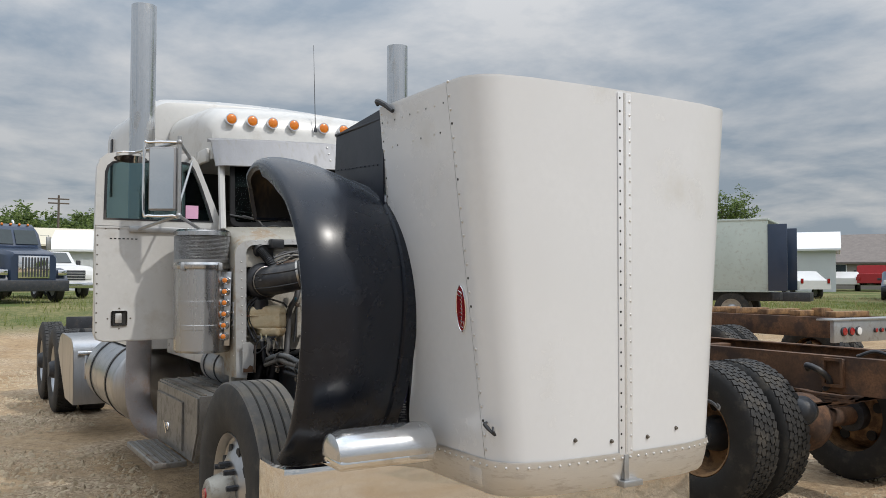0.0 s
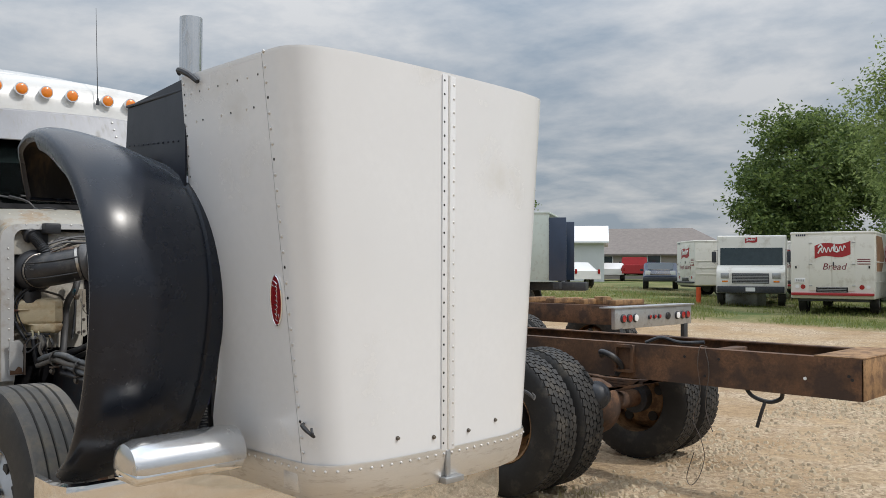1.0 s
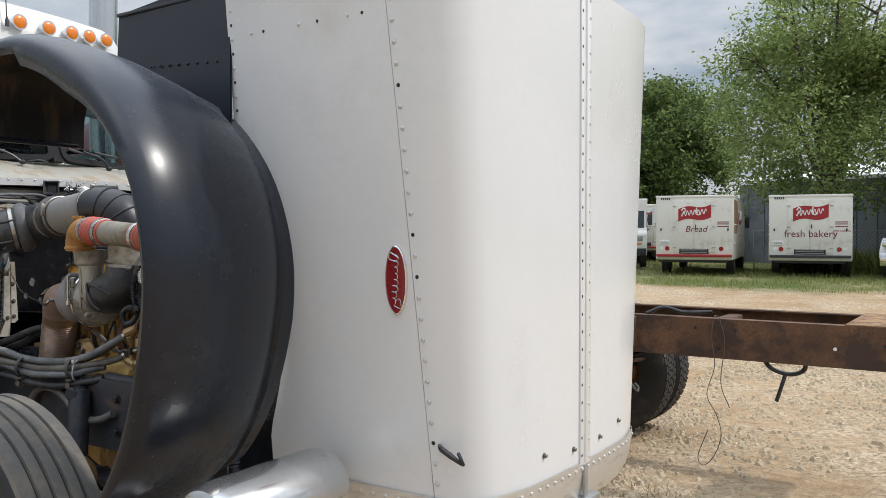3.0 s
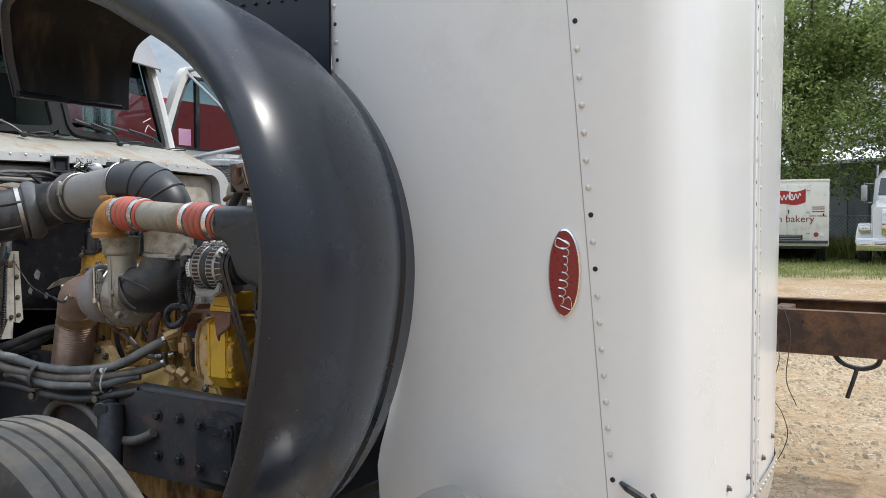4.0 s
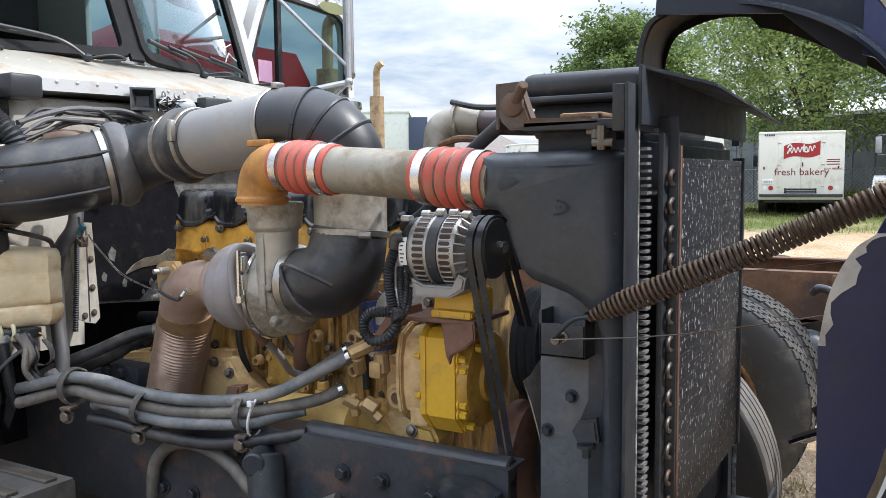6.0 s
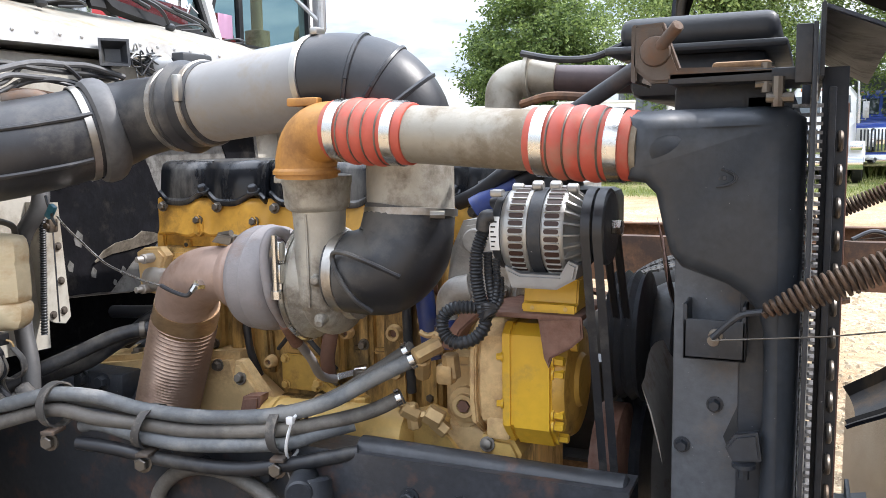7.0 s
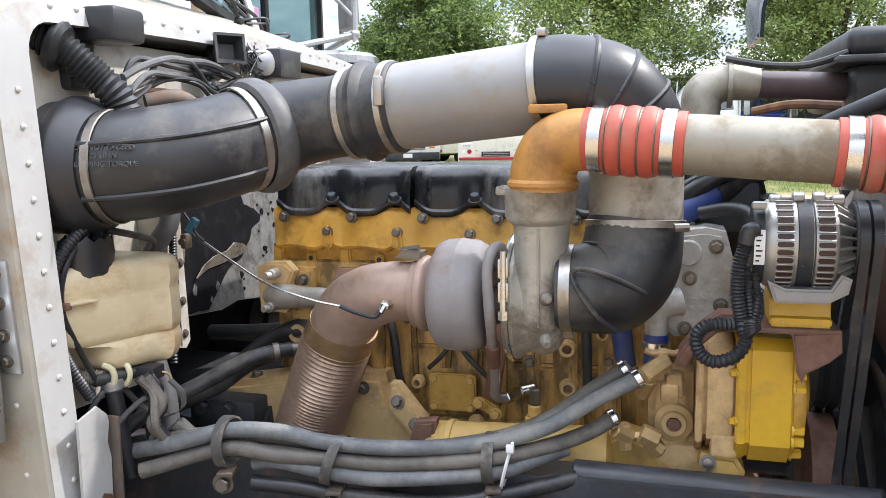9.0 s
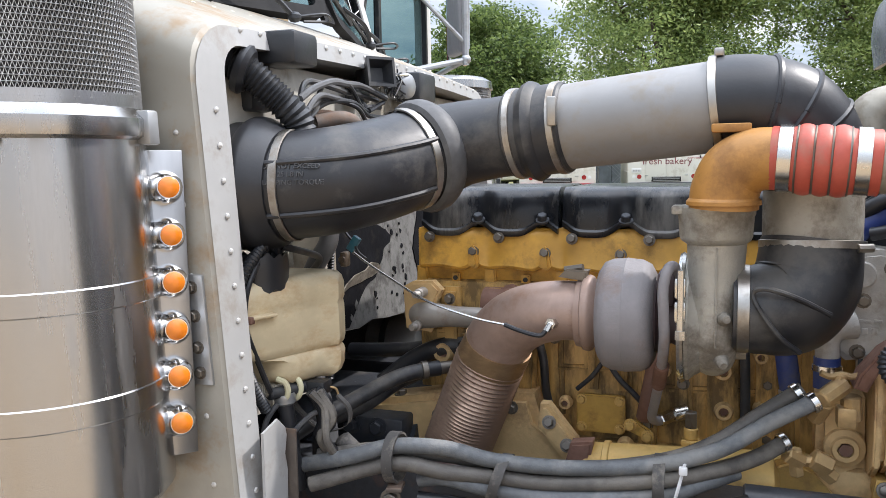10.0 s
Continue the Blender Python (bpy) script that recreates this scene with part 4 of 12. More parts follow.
def make_wheel(parent, x, y, z, s, R=0.545, W=0.285, rim=0.29, style="steer", ribs=4):
    """One wheel on its side: s points outward along y."""
    c = Vector((x, y, z))
    bm = bm_new()
    side = tyre_profile(R, W, rim)
    prof = list(side)
    if ribs:
        span = W * 0.80
        prof_mid = []
        for k in range(ribs):
            g = -span / 2 + span * (k + 1) / (ribs + 1)
            prof_mid += [(g - 0.006, R), (g - 0.004, R - 0.012), (g + 0.004, R - 0.012), (g + 0.006, R)]
        prof += prof_mid
    prof += [(-a, b) for a, b in reversed(side)]
    lathe(bm, c, (0, 1, 0), prof, seg=64, caps=False)
    hgt = W * 0.44
    for f in bm.faces:
        f.material_index = 1 if abs((f.calc_center_median() - c).y) < hgt and (Vector((f.calc_center_median().x - x, 0, f.calc_center_median().z - z)).length > R - 0.011) else 0
    wheel = part("wheel", bm, [M["tyre"], M["tread"] if style == "steer" else M["tyre"]], parent, "", angle=32)
    rim_bm = bm_new()
    o = s * W * 0.42
    if style == "steer":
        lathe(rim_bm, c, (0, s, 0), [(-W * 0.4, rim - 0.004), (W * 0.36, rim + 0.002), (W * 0.41, rim - 0.004), (W * 0.36, rim - 0.020), (W * 0.27, rim - 0.030), (W * 0.25, rim - 0.045), (W * 0.30, 0.215), (W * 0.40, 0.165), (W * 0.42, 0.150), (W * 0.42, 0.10), (W * 0.2, 0.10)], seg=48, caps=False)
        r_ob = part("rim", rim_bm, M["alu"], wheel, "polished aluminium wheel")
        # hand holes are dark discs on the rim, standing in for shaded openings
        hb = bm_new()
        cyl(hb, (0, 0, 0), (0, 0, 0.012), 0.026, seg=16)
        stamp("hand_hole", hb, M["dark_in"], [facing(c + Vector((0.205 * math.cos(t), s * W * 0.298, 0.205 * math.sin(t))), (0, s, 0)) for t in (2 * math.pi * k / 10 for k in range(10))], wheel)
        nb = bm_new()
        cyl(nb, (0, 0, 0), (0, 0, 0.055), 0.016, 0.013, seg=6)
        stamp("lug_nut", nb, M["iron"], [facing(c + Vector((0.135 * math.cos(t), s * W * 0.41, 0.135 * math.sin(t))), (0, s, 0)) for t in (2 * math.pi * (k + 0.5) / 10 for k in range(10))], wheel)
        cb = bm_new()
        lathe(cb, c, (0, s, 0), [(W * 0.2, 0.105), (W * 0.46, 0.10), (W * 0.66, 0.085), (W * 0.80, 0.07), (W * 0.84, 0.05)], seg=28)
        part("hub", cb, M["sand_cast"], wheel)
        rb = bm_new()
        lathe(rb, c, (0, s, 0), [(W * 0.835, 0.03), (W * 0.87, 0.026)], seg=20)
        part("hub_cap", rb, M["red_lens"], wheel)
    else:
        deep = W * (0.05 if style == "outer" else 0.42)
        lathe(rim_bm, c, (0, s, 0), [(-W * 0.4, rim), (W * 0.34, rim + 0.004), (W * 0.40, rim - 0.006), (W * 0.34, rim - 0.024), (deep - 0.06, rim - 0.045), (deep - 0.10, rim - 0.075), (deep - 0.12, 0.14), (deep - 0.12, 0.06)], seg=40, caps=False)
        part("rim", rim_bm, M["alu"] if style == "drive" else M["rust_rim"], wheel)
        # dark discs again stand in for the shade inside the hand holes
        hb = bm_new()
        cyl(hb, (0, 0, 0), (0, 0, 0.02), 0.042, seg=14)
        stamp("hand_hole", hb, M["dark_in"], [facing(c + Vector((0.20 * math.cos(t), s * (deep - 0.122), 0.20 * math.sin(t))), (0, s, 0)) for t in (2 * math.pi * (k + 0.3) / 5 for k in range(5))], wheel)
        cb = bm_new()
        lathe(cb, c, (0, s, 0), [(-0.1, 0.13), (deep - 0.08, 0.125), (deep + 0.02, 0.10), (deep + 0.05, 0.085), (deep + 0.05, 0.03)], seg=24)
        part("hub", cb, M["iron"], wheel)
    return wheel


def tread_lugs(wheel, c, R, W, rows=5, count=60, material=None):
    """Block tread round a drive tyre, as one mesh of separate blocks."""
    bm = bm_new()
    wid = W * 0.80 / rows
    for r in range(rows):
        for k in range(count):
            t = 2 * math.pi * (k + (0.5 if r % 2 else 0.0) + 0.12 * (r - 2)) / count
            lc = Vector((math.cos(t), 0, math.sin(t)))
            m = Matrix.Translation(Vector(c) + lc * (R - 0.006) + Vector((0, (r - (rows - 1) / 2) * wid, 0))) @ Matrix.Rotation(-t + math.pi / 2, 4, "Y") @ Matrix.Rotation(0.3 if r % 2 else -0.3, 4, "Z")
            l = 2 * math.pi * R / count * 0.80
            box(bm, (-l / 2, -wid * 0.44, -0.006), (l / 2, wid * 0.44, 0.012), m=m)
    part("tread", bm, material or M["tyre"], wheel, smooth=False)


for s in (-1, 1):
    make_wheel(truck, -4.22, s * 1.02, 0.555, s)
for x in (-11.25, -12.57):
    for s in (-1, 1):
        w = make_wheel(truck, x, s * 1.075, 0.52, s, R=0.515, W=0.28, style="drive", ribs=0)
        tread_lugs(w, (x, s * 1.075, 0.52), 0.512, 0.28, count=56)
        w = make_wheel(truck, x, s * 0.755, 0.52, s, R=0.515, W=0.28, style="drive", ribs=0)

# ---- cab, cowl, doors, stacks ----
def lean_x(z, k=0.075):
    """The cowl leans back towards its top."""
    return -(z - 1.5) * k


def lean(bm, k=0.075):
    for v in bm.verts:
        v.co.x += lean_x(v.co.z, k)
    return bm

def cab_ring(x, half, top, r, z0, crown=0.02, n=6):
    """Upside-down U in the plane x: passenger side up, over and down."""
    pts = [(-half, z0), (-half, (z0 + top - r) / 2)]
    for k in range(n + 1):
        t = radians(180 - 90 * k / n)
        pts.append((-half + r + r * math.cos(t), top - r + r * math.sin(t)))
    for k in range(1, 6):
        u = -1 + 2 * k / 6
        pts.append(((half - r) * u, top + crown * (1 - u * u)))
    for k in range(n + 1):
        t = radians(90 - 90 * k / n)
        pts.append((half - r + r * math.cos(t), top - r + r * math.sin(t)))
    pts += [(half, (z0 + top - r) / 2), (half, z0)]
    return [Vector((x, y, z)) for y, z in pts]


WS = [Vector((-5.455, 0.035, 2.005)), Vector((-5.65, 0.70, 1.99)), Vector((-5.645, 0.035, 2.50)), Vector((-5.79, 0.665, 2.50))]


def make_cab():
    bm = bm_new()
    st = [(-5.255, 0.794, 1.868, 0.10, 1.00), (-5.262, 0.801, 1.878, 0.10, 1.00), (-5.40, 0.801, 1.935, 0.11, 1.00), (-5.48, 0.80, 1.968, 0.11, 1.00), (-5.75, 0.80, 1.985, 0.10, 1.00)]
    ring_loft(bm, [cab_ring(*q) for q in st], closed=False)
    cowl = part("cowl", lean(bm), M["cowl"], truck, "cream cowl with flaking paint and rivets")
    # flange round the firewall
    bm = bm_new()
    a = cab_ring(-5.255, 0.797, 1.872, 0.10, 1.00, 0.02)
    b = cab_ring(-5.25, 0.725, 1.842, 0.055, 1.00, 0.015)
    for i in (0, 1):
        b[i].y, b[-1 - i].y = -0.735 + 0.005 * i, 0.735 - 0.005 * i
    ring_loft(bm, [a, b, [p - Vector((0.145, 0, 0)) for p in b]], closed=False)
    flange = part("cowl_flange", lean(bm), M["flange"], cowl, "white riveted flange round the engine bay")
    rv = []
    for k in range(13):
        z = 1.06 + 0.056 * k
        for s in (-1, 1):
            rv.append(facing((-5.2505 + lean_x(z), s * 0.757, z), (1, 0, 0)))
            if k % 2:
                rv.append(facing((-5.30 + lean_x(z), s * 0.8005, z + 0.02), (0, s, 0)))
    for k in range(22):
        rv.append(facing((-5.2525 + lean_x(1.87), -0.66 + 1.32 * k / 21, 1.870 + 0.012 * (1 - (1 - k / 10.5) ** 2)), (1, 0, 0)))
    stamp("rivet", rivet_bm(0.0050, 0.003), M["rivet"], rv, flange)
    stamp("rivet", rivet_bm(0.006, 0.003), M["cream"], [facing((-5.40 + lean_x(1.94), -0.7 + 1.4 * k / 22, 1.936 + 0.014 * (1 - (1 - k / 11) ** 2)), (0.4, 0, 1)) for k in range(23)], cowl)
    # firewall, open to the tunnel low on its middle
    def torn_edge(pts, seed, step=0.016, rough=0.006):
        rnd = random.Random(seed)
        out = []
        for a, b in zip(pts, pts[1:] + pts[:1]):
            n = max(1, int(math.dist(a, b) / step))
            for i in range(n):
                u = i / n
                k = rough if i else rough * 0.3
                out.append((a[0] + (b[0] - a[0]) * u + k * (rnd.random() - 0.5), a[1] + (b[1] - a[1]) * u + k * (rnd.random() - 0.5)))
        return out

    def sheet(name, pts, x, thick, material, label, seed=None):
        bm = bm_new()
        if seed is not None:
            pts = torn_edge(list(pts), seed)
        prism(bm, [Vector((x, y, z)) for y, z in pts], (thick, 0, 0))
        return part(name, lean(bm), material, cowl, label)

    sheet("firewall", ((-0.79, 0.95), (-0.79, 1.85), (0.79, 1.85), (0.79, 0.95), (0.72, 0.95), (0.66, 1.20), (0.14, 1.234), (0.05, 1.246), (-0.03, 1.238), (-0.17, 1.252), (-0.29, 1.262), (-0.30, 1.15), (-0.66, 1.165), (-0.69, 0.95)), -5.44, 0.05, M["firewall"], "grimy off-white firewall with black heat patches")
    # overlay added for the greyer part of the firewall
    sheet("insulation_panel", ((-0.285, 1.262), (-0.285, 1.70), (0.60, 1.70), (0.62, 1.21), (0.14, 1.236), (0.05, 1.248), (-0.03, 1.240), (-0.17, 1.254)), -5.3895, 0.003, M["dusty_grey"], "dusty grey panel laid over the firewall behind the engine")
    sheet("torn_felt", ((-0.283, 1.266), (-0.283, 1.66), (0.09, 1.66), (0.075, 1.60), (0.108, 1.515), (0.119, 1.484), (0.172, 1.469), (0.203, 1.449), (0.192, 1.432), (0.148, 1.42), (0.133, 1.394), (0.108, 1.376), (0.079, 1.352), (0.011, 1.334), (-0.032, 1.304), (-0.07, 1.275), (-0.10, 1.252), (-0.176, 1.258)), -5.3862, 0.004, M["felt_and_shade"], "torn black insulation felt", 5)
    sheet("felt_scrap", ((0.42, 1.24), (0.36, 1.40), (0.45, 1.55), (0.40, 1.66), (0.58, 1.66), (0.60, 1.25)), -5.3862, 0.003, M["felt_and_shade"], "torn black insulation felt", 6)
    rnd = random.Random(15)
    for k in range(26):
        y, z, r = 0.06 + 0.24 * rnd.random(), 1.27 + 0.22 * rnd.random(), 0.003 + 0.007 * rnd.random() ** 2
        if z > 1.40 and y < 0.21:
            y += 0.1
        sheet("felt_scrap", [(y + r * math.cos(a) * (0.5 + rnd.random()), z + r * math.sin(a) * (0.5 + rnd.random())) for a in (0.0, 1.1, 2.2, 3.3, 4.3, 5.3)], -5.3862, 0.002, M["felt_and_shade"], "")
    for y, z, l in ((-0.20, 1.40, 0.03), (-0.16, 1.31, 0.02), (-0.06, 1.30, 0.018), (-0.23, 1.335, 0.02), (-0.09, 1.275, 0.012)):
        sheet("bare_patch", [(y, z), (y + l * 0.5, z + l * 0.7), (y + l, z + l * 0.2), (y + l * 0.7, z - l * 0.8), (y + l * 0.1, z - l * 0.5)], -5.3818, 0.001, M["dusty_grey"], "", 30 + int(y * -100))
    bm = bm_new()
    box(bm, (-5.389, -0.72, 1.70), (-5.302, 0.72, 1.836), 0.003)
    part("upper_panel", lean(bm), M["firewall"], cowl, "grimy off-white firewall panel")
    # tongue of felt peeled forward, pale backing outward
    bm = bm_new()
    top = [(-0.150, 1.338, 0.012), (-0.125, 1.362, 0.018), (-0.085, 1.378, 0.022), (-0.024, 1.384, 0.024), (0.009, 1.400, 0.026), (0.055, 1.392, 0.022), (0.100, 1.376, 0.010)]
    low = [(-0.146, 1.334, 0.008), (-0.118, 1.342, 0.006), (-0.085, 1.349, 0.005), (-0.024, 1.352, 0.005), (0.012, 1.356, 0.005), (0.050, 1.358, 0.005), (0.096, 1.366, 0.005)]
    ring_loft(bm, [[Vector((-5.383 + d, y, z)), Vector((-5.383 + e, v, w)), Vector((-5.386 + e, v, w)), Vector((-5.386 + d, y, z))] for (y, z, d), (v, w, e) in zip(top, low)])
    part("peeled_felt", lean(bm), M["backing"], cowl, "tongue of felt peeled down, tan backing showing")
    # black panels stand in for tunnel shade; daylight shows low at the far end
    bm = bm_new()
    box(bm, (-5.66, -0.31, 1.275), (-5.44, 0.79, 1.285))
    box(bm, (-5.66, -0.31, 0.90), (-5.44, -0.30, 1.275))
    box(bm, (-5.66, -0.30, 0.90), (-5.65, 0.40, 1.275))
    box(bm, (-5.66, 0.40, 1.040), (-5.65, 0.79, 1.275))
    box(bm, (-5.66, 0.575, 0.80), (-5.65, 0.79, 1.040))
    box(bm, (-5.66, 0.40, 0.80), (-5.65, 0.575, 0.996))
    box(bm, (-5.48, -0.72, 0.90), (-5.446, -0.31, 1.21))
    part("tunnel", bm, M["felt_and_shade"], cowl, "black panels standing in for the shade under the cab floor")

    # cab shell: sills, rear pillars, back wall, roof
    bm = bm_new()
    for s in (-1, 1):
        y0, y1 = sorted((s * 0.80, s * 0.765))
        box(bm, (-7.05, y0, 1.02), (-5.75, y1, 1.20), 0.01)
        box(bm, (-7.05, y0, 1.20), (-6.68, y1, 2.55), 0.012)
        box(bm, (-6.70, y0, 2.46), (-6.00, y1, 2.56), 0.012)
    box(bm, (-7.08, -0.80, 1.02), (-7.05, 0.80, 2.55), 0.01)
    body = part("cab", bm, M["cab_white"], truck, "white cab shell with both doors open")
    bm = bm_new()
    roof = []
    for x, half, top, r, z0 in ((-5.955, 0.60, 2.60, 0.05, 2.50), (-5.965, 0.70, 2.68, 0.10, 2.49), (-5.99, 0.755, 2.80, 0.15, 2.48), (-6.06, 0.79, 2.865, 0.17, 2.48), (-6.3, 0.805, 2.92, 0.18, 2.48), (-7.08, 0.805, 2.97, 0.18, 2.48)):
        roof.append(cab_ring(x, half, top, r, z0, 0.03))
    ring_loft(bm, roof, closed=False)
    bm.faces.new([bm.verts.new((-5.955, y, z)) for y, z in ((-0.6, 2.5), (0.6, 2.5), (0.6, 2.62), (-0.6, 2.62))])
    part("roof", bm, M["cab_white"], body)
    # visor over the windscreen
    bm = bm_new()
    rings = []
    for y, dx_ in ((-0.79, -0.05), (-0.74, 0.01), (-0.4, 0.11), (0, 0.20), (0.4, 0.11), (0.74, 0.01), (0.79, -0.05)):
        rings.append([Vector((x + dx_, y, z)) for x, z in ((-5.935, 2.625), (-5.84, 2.60), (-5.715, 2.405), (-5.72, 2.40), (-5.85, 2.588), (-5.94, 2.60))])
    ring_loft(bm, rings)
    visor = part("sun_visor", bm, M["visor"], body, "brushed metal sun visor")
    stamp("rivet", rivet_bm(0.008, 0.004), M["rivet"], [facing((-5.768 + 0.20 * (1 - abs(y) / 0.74) - 0.032 * k + 0.012, y, 2.475 + 0.050 * k), (0.92, 0, 0.4)) for y in (-0.58, -0.02, 0.55) for k in range(3)], visor)
    for y in (-0.63, -0.475, -0.32, -0.155, 0.085, 0.25, 0.39, 0.50, 0.61):
        bm = bm_new()
        x0, z0 = -5.955, 2.775
        lathe(bm, (x0 - 0.14, y, z0 - 0.004), (1, 0, 0.02), [(0, 0.012), (0.05, 0.024), (0.11, 0.037), (0.145, 0.042), (0.158, 0.042)], seg=20)
        lamp = part("roof_marker_lamp", bm, M["chrome"], body, "amber roof marker lamp in a chrome housing")
        bm = bm_new()
        lathe(bm, (x0 + 0.010, y, z0 - 0.001), (1, 0, 0), [(0, 0.037), (0.008, 0.036), (0.014, 0.028), (0.016, 0.01)], seg=20)
        part("lens", bm, M["amber"], lamp)
    bm = bm_new()
    cyl(bm, (-5.95, 0.02, 2.76), (-6.0, 0.02, 3.42), 0.0035, 0.0015, seg=6)
    lathe(bm, (-5.95, 0.02, 2.74), (0, 0, 1), [(0, 0.012), (0.03, 0.010), (0.05, 0.005)], seg=10)
    part("antenna", bm, M["iron"], body)

    # windscreen: two panes with rubber surround
    def pane_points(s, grow=0.0):
        lo_in, lo_out = WS[:2]
        hi_in, hi_out = WS[2:]
        base_pts = []
        for u, v in rounded(0.5, 0.5, 1 + grow, 1 + grow * 1.3, 0.06 + grow / 2, 3):
            p = lo_in.lerp(lo_out, u).lerp(hi_in.lerp(hi_out, u), v)
            base_pts.append(Vector((p.x, s * p.y, p.z)))
        return base_pts
    nrm = Vector((0.88, 0, 0.47))
    for s in (-1, 1):
        bm = bm_new()
        prism(bm, pane_points(s), nrm * 0.005)
        g = part("windscreen", bm, M["tint"], body, "windscreen pane with grease-pen marks")
        g.visible_shadow = False
        bm = bm_new()
        frame_loop(bm, [p - nrm * 0.008 for p in pane_points(s, 0.055)], [p - nrm * 0.008 for p in pane_points(s, -0.035)], nrm * 0.022)
        part("rubber_surround", bm, M["seal"], body)
        # corner post
        bm = bm_new()
        tube(bm, [(-5.66, s * 0.765, 1.96), (-5.73, s * 0.755, 2.22), (-5.83, s * 0.735, 2.54)], 0.024, seg=8, n=4)
        part("corner_post", bm, M["cab_white"], body)
    bm = bm_new()
    prism(bm, [Vector((-5.452, -0.026, 1.985)), Vector((-5.452, 0.026, 1.985)), Vector((-5.648, 0.026, 2.51)), Vector((-5.648, -0.026, 2.51))], nrm * 0.012)
    part("centre_post", bm, M["seal"], body)
    # dark strip inside the head of the glass
    for s in (-1, 1):
        bm = bm_new()
        prism(bm, [Vector((p.x, s * p.y, p.z)) - nrm * 0.03 for p in (WS[0].lerp(WS[2], 0.56), WS[1].lerp(WS[3], 0.56), WS[3], WS[2])], nrm * 0.006)
        part("sun_strip", bm, M["dark_in"], body)
    # header and scuttle fillers
    bm = bm_new()
    prism(bm, [Vector(p) for p in ((-6.0, -0.76, 2.51), (-5.84, -0.72, 2.51), (-5.66, 0.0, 2.51), (-5.84, 0.72, 2.51), (-6.0, 0.76, 2.51))], (0, 0, 0.07), 0.008)
    part("header", bm, M["cab_white"], body)
    # grease-pen marks as plain bars on the driver's pane
    bm = bm_new()
    for u, v, l, a in ((0.45, 0.80, 0.05, 20), (0.55, 0.79, 0.045, -30), (0.63, 0.80, 0.05, 60), (0.72, 0.79, 0.045, 10), (0.80, 0.80, 0.05, -60), (0.86, 0.25, 0.05, 30), (0.9, 0.18, 0.05, -40), (0.83, 0.16, 0.04, 70)):
        p = WS[0].lerp(WS[1], u).lerp(WS[2].lerp(WS[3], u), v) + nrm * 0.008
        d = Vector((-0.05, math.cos(radians(a)), 0.88 * math.sin(radians(a)))) * l / 2
        tube(bm, [p - d, p + nrm * 0.001, p + d + Vector((0, 0.006, 0.003))], 0.0022, seg=5, n=3)
    pieces("pen_mark", bm, M["marker"], body, "white grease-pen mark")
    # wipers
    def on_glass(y, z, d):
        return Vector((WS[0].x - 0.293 * (abs(y) - 0.035) - 0.36 * (z - 2.0) + d, y, z))
    for y1, ya, yb in ((-0.19, -0.24, -0.58), (-0.52, -0.56, -0.72), (0.30, 0.26, 0.06), (0.64, 0.60, 0.24)):
        bm = bm_new()
        p0 = on_glass(y1, 1.975, 0.055)
        mid = on_glass((ya + yb) / 2, 2.055, 0.028)
        tube(bm, [p0, p0.lerp(mid, 0.35) + Vector((0.01, 0, 0.02)), mid], 0.006, seg=6)
        tube(bm, [on_glass(ya, 2.03, 0.022), on_glass((ya + yb) / 2, 2.045, 0.022), on_glass(yb, 2.06, 0.022)], 0.007, seg=6)
        ball(bm, p0, 0.016, 10, (1, 1, 0.8))
        tube(bm, [p0, p0 + Vector((0.05, 0.05, 0.01)), p0 + Vector((0.03, 0.11, 0.005)), p0 + Vector((-0.01, 0.06, 0.0))], 0.0035, seg=5)
        part("wiper", bm, M["plastic"], body)
    # inside: floor, dash, seats, wheel
    bm = bm_new()
    box(bm, (-7.05, -0.77, 1.06), (-5.68, 0.77, 1.10))
    box(bm, (-5.86, -0.76, 1.5), (-5.60, 0.76, 1.93), 0.05)
    box(bm, (-7.045, -0.76, 1.1), (-7.02, 0.76, 2.5))
    part("cab_interior", bm, M["dark_in"], body, "dark dashboard and cab floor")
    for s in (-1, 1):
        bm = bm_new()
        box(bm, (-6.75, s * 0.42 - 0.24, 1.35), (-6.25, s * 0.42 + 0.24, 1.52), 0.05)
        box(bm, (-6.86, s * 0.42 - 0.23, 1.48), (-6.72, s * 0.42 + 0.23, 2.18), 0.05)
        part("seat", bm, M["dark_in"], body)
    bm = bm_new()
    ringp = [Vector((-6.0, 0.42, 1.9)) + Vector((0.1 * math.cos(t), 0.22 * math.sin(t), 0.2 * math.cos(t))) for t in (2 * math.pi * k / 20 for k in range(21))]
    tube(bm, ringp, 0.013, seg=8, smooth=False)
    part("steering_wheel", bm, M["plastic"], body)
    return body


cab = make_cab()


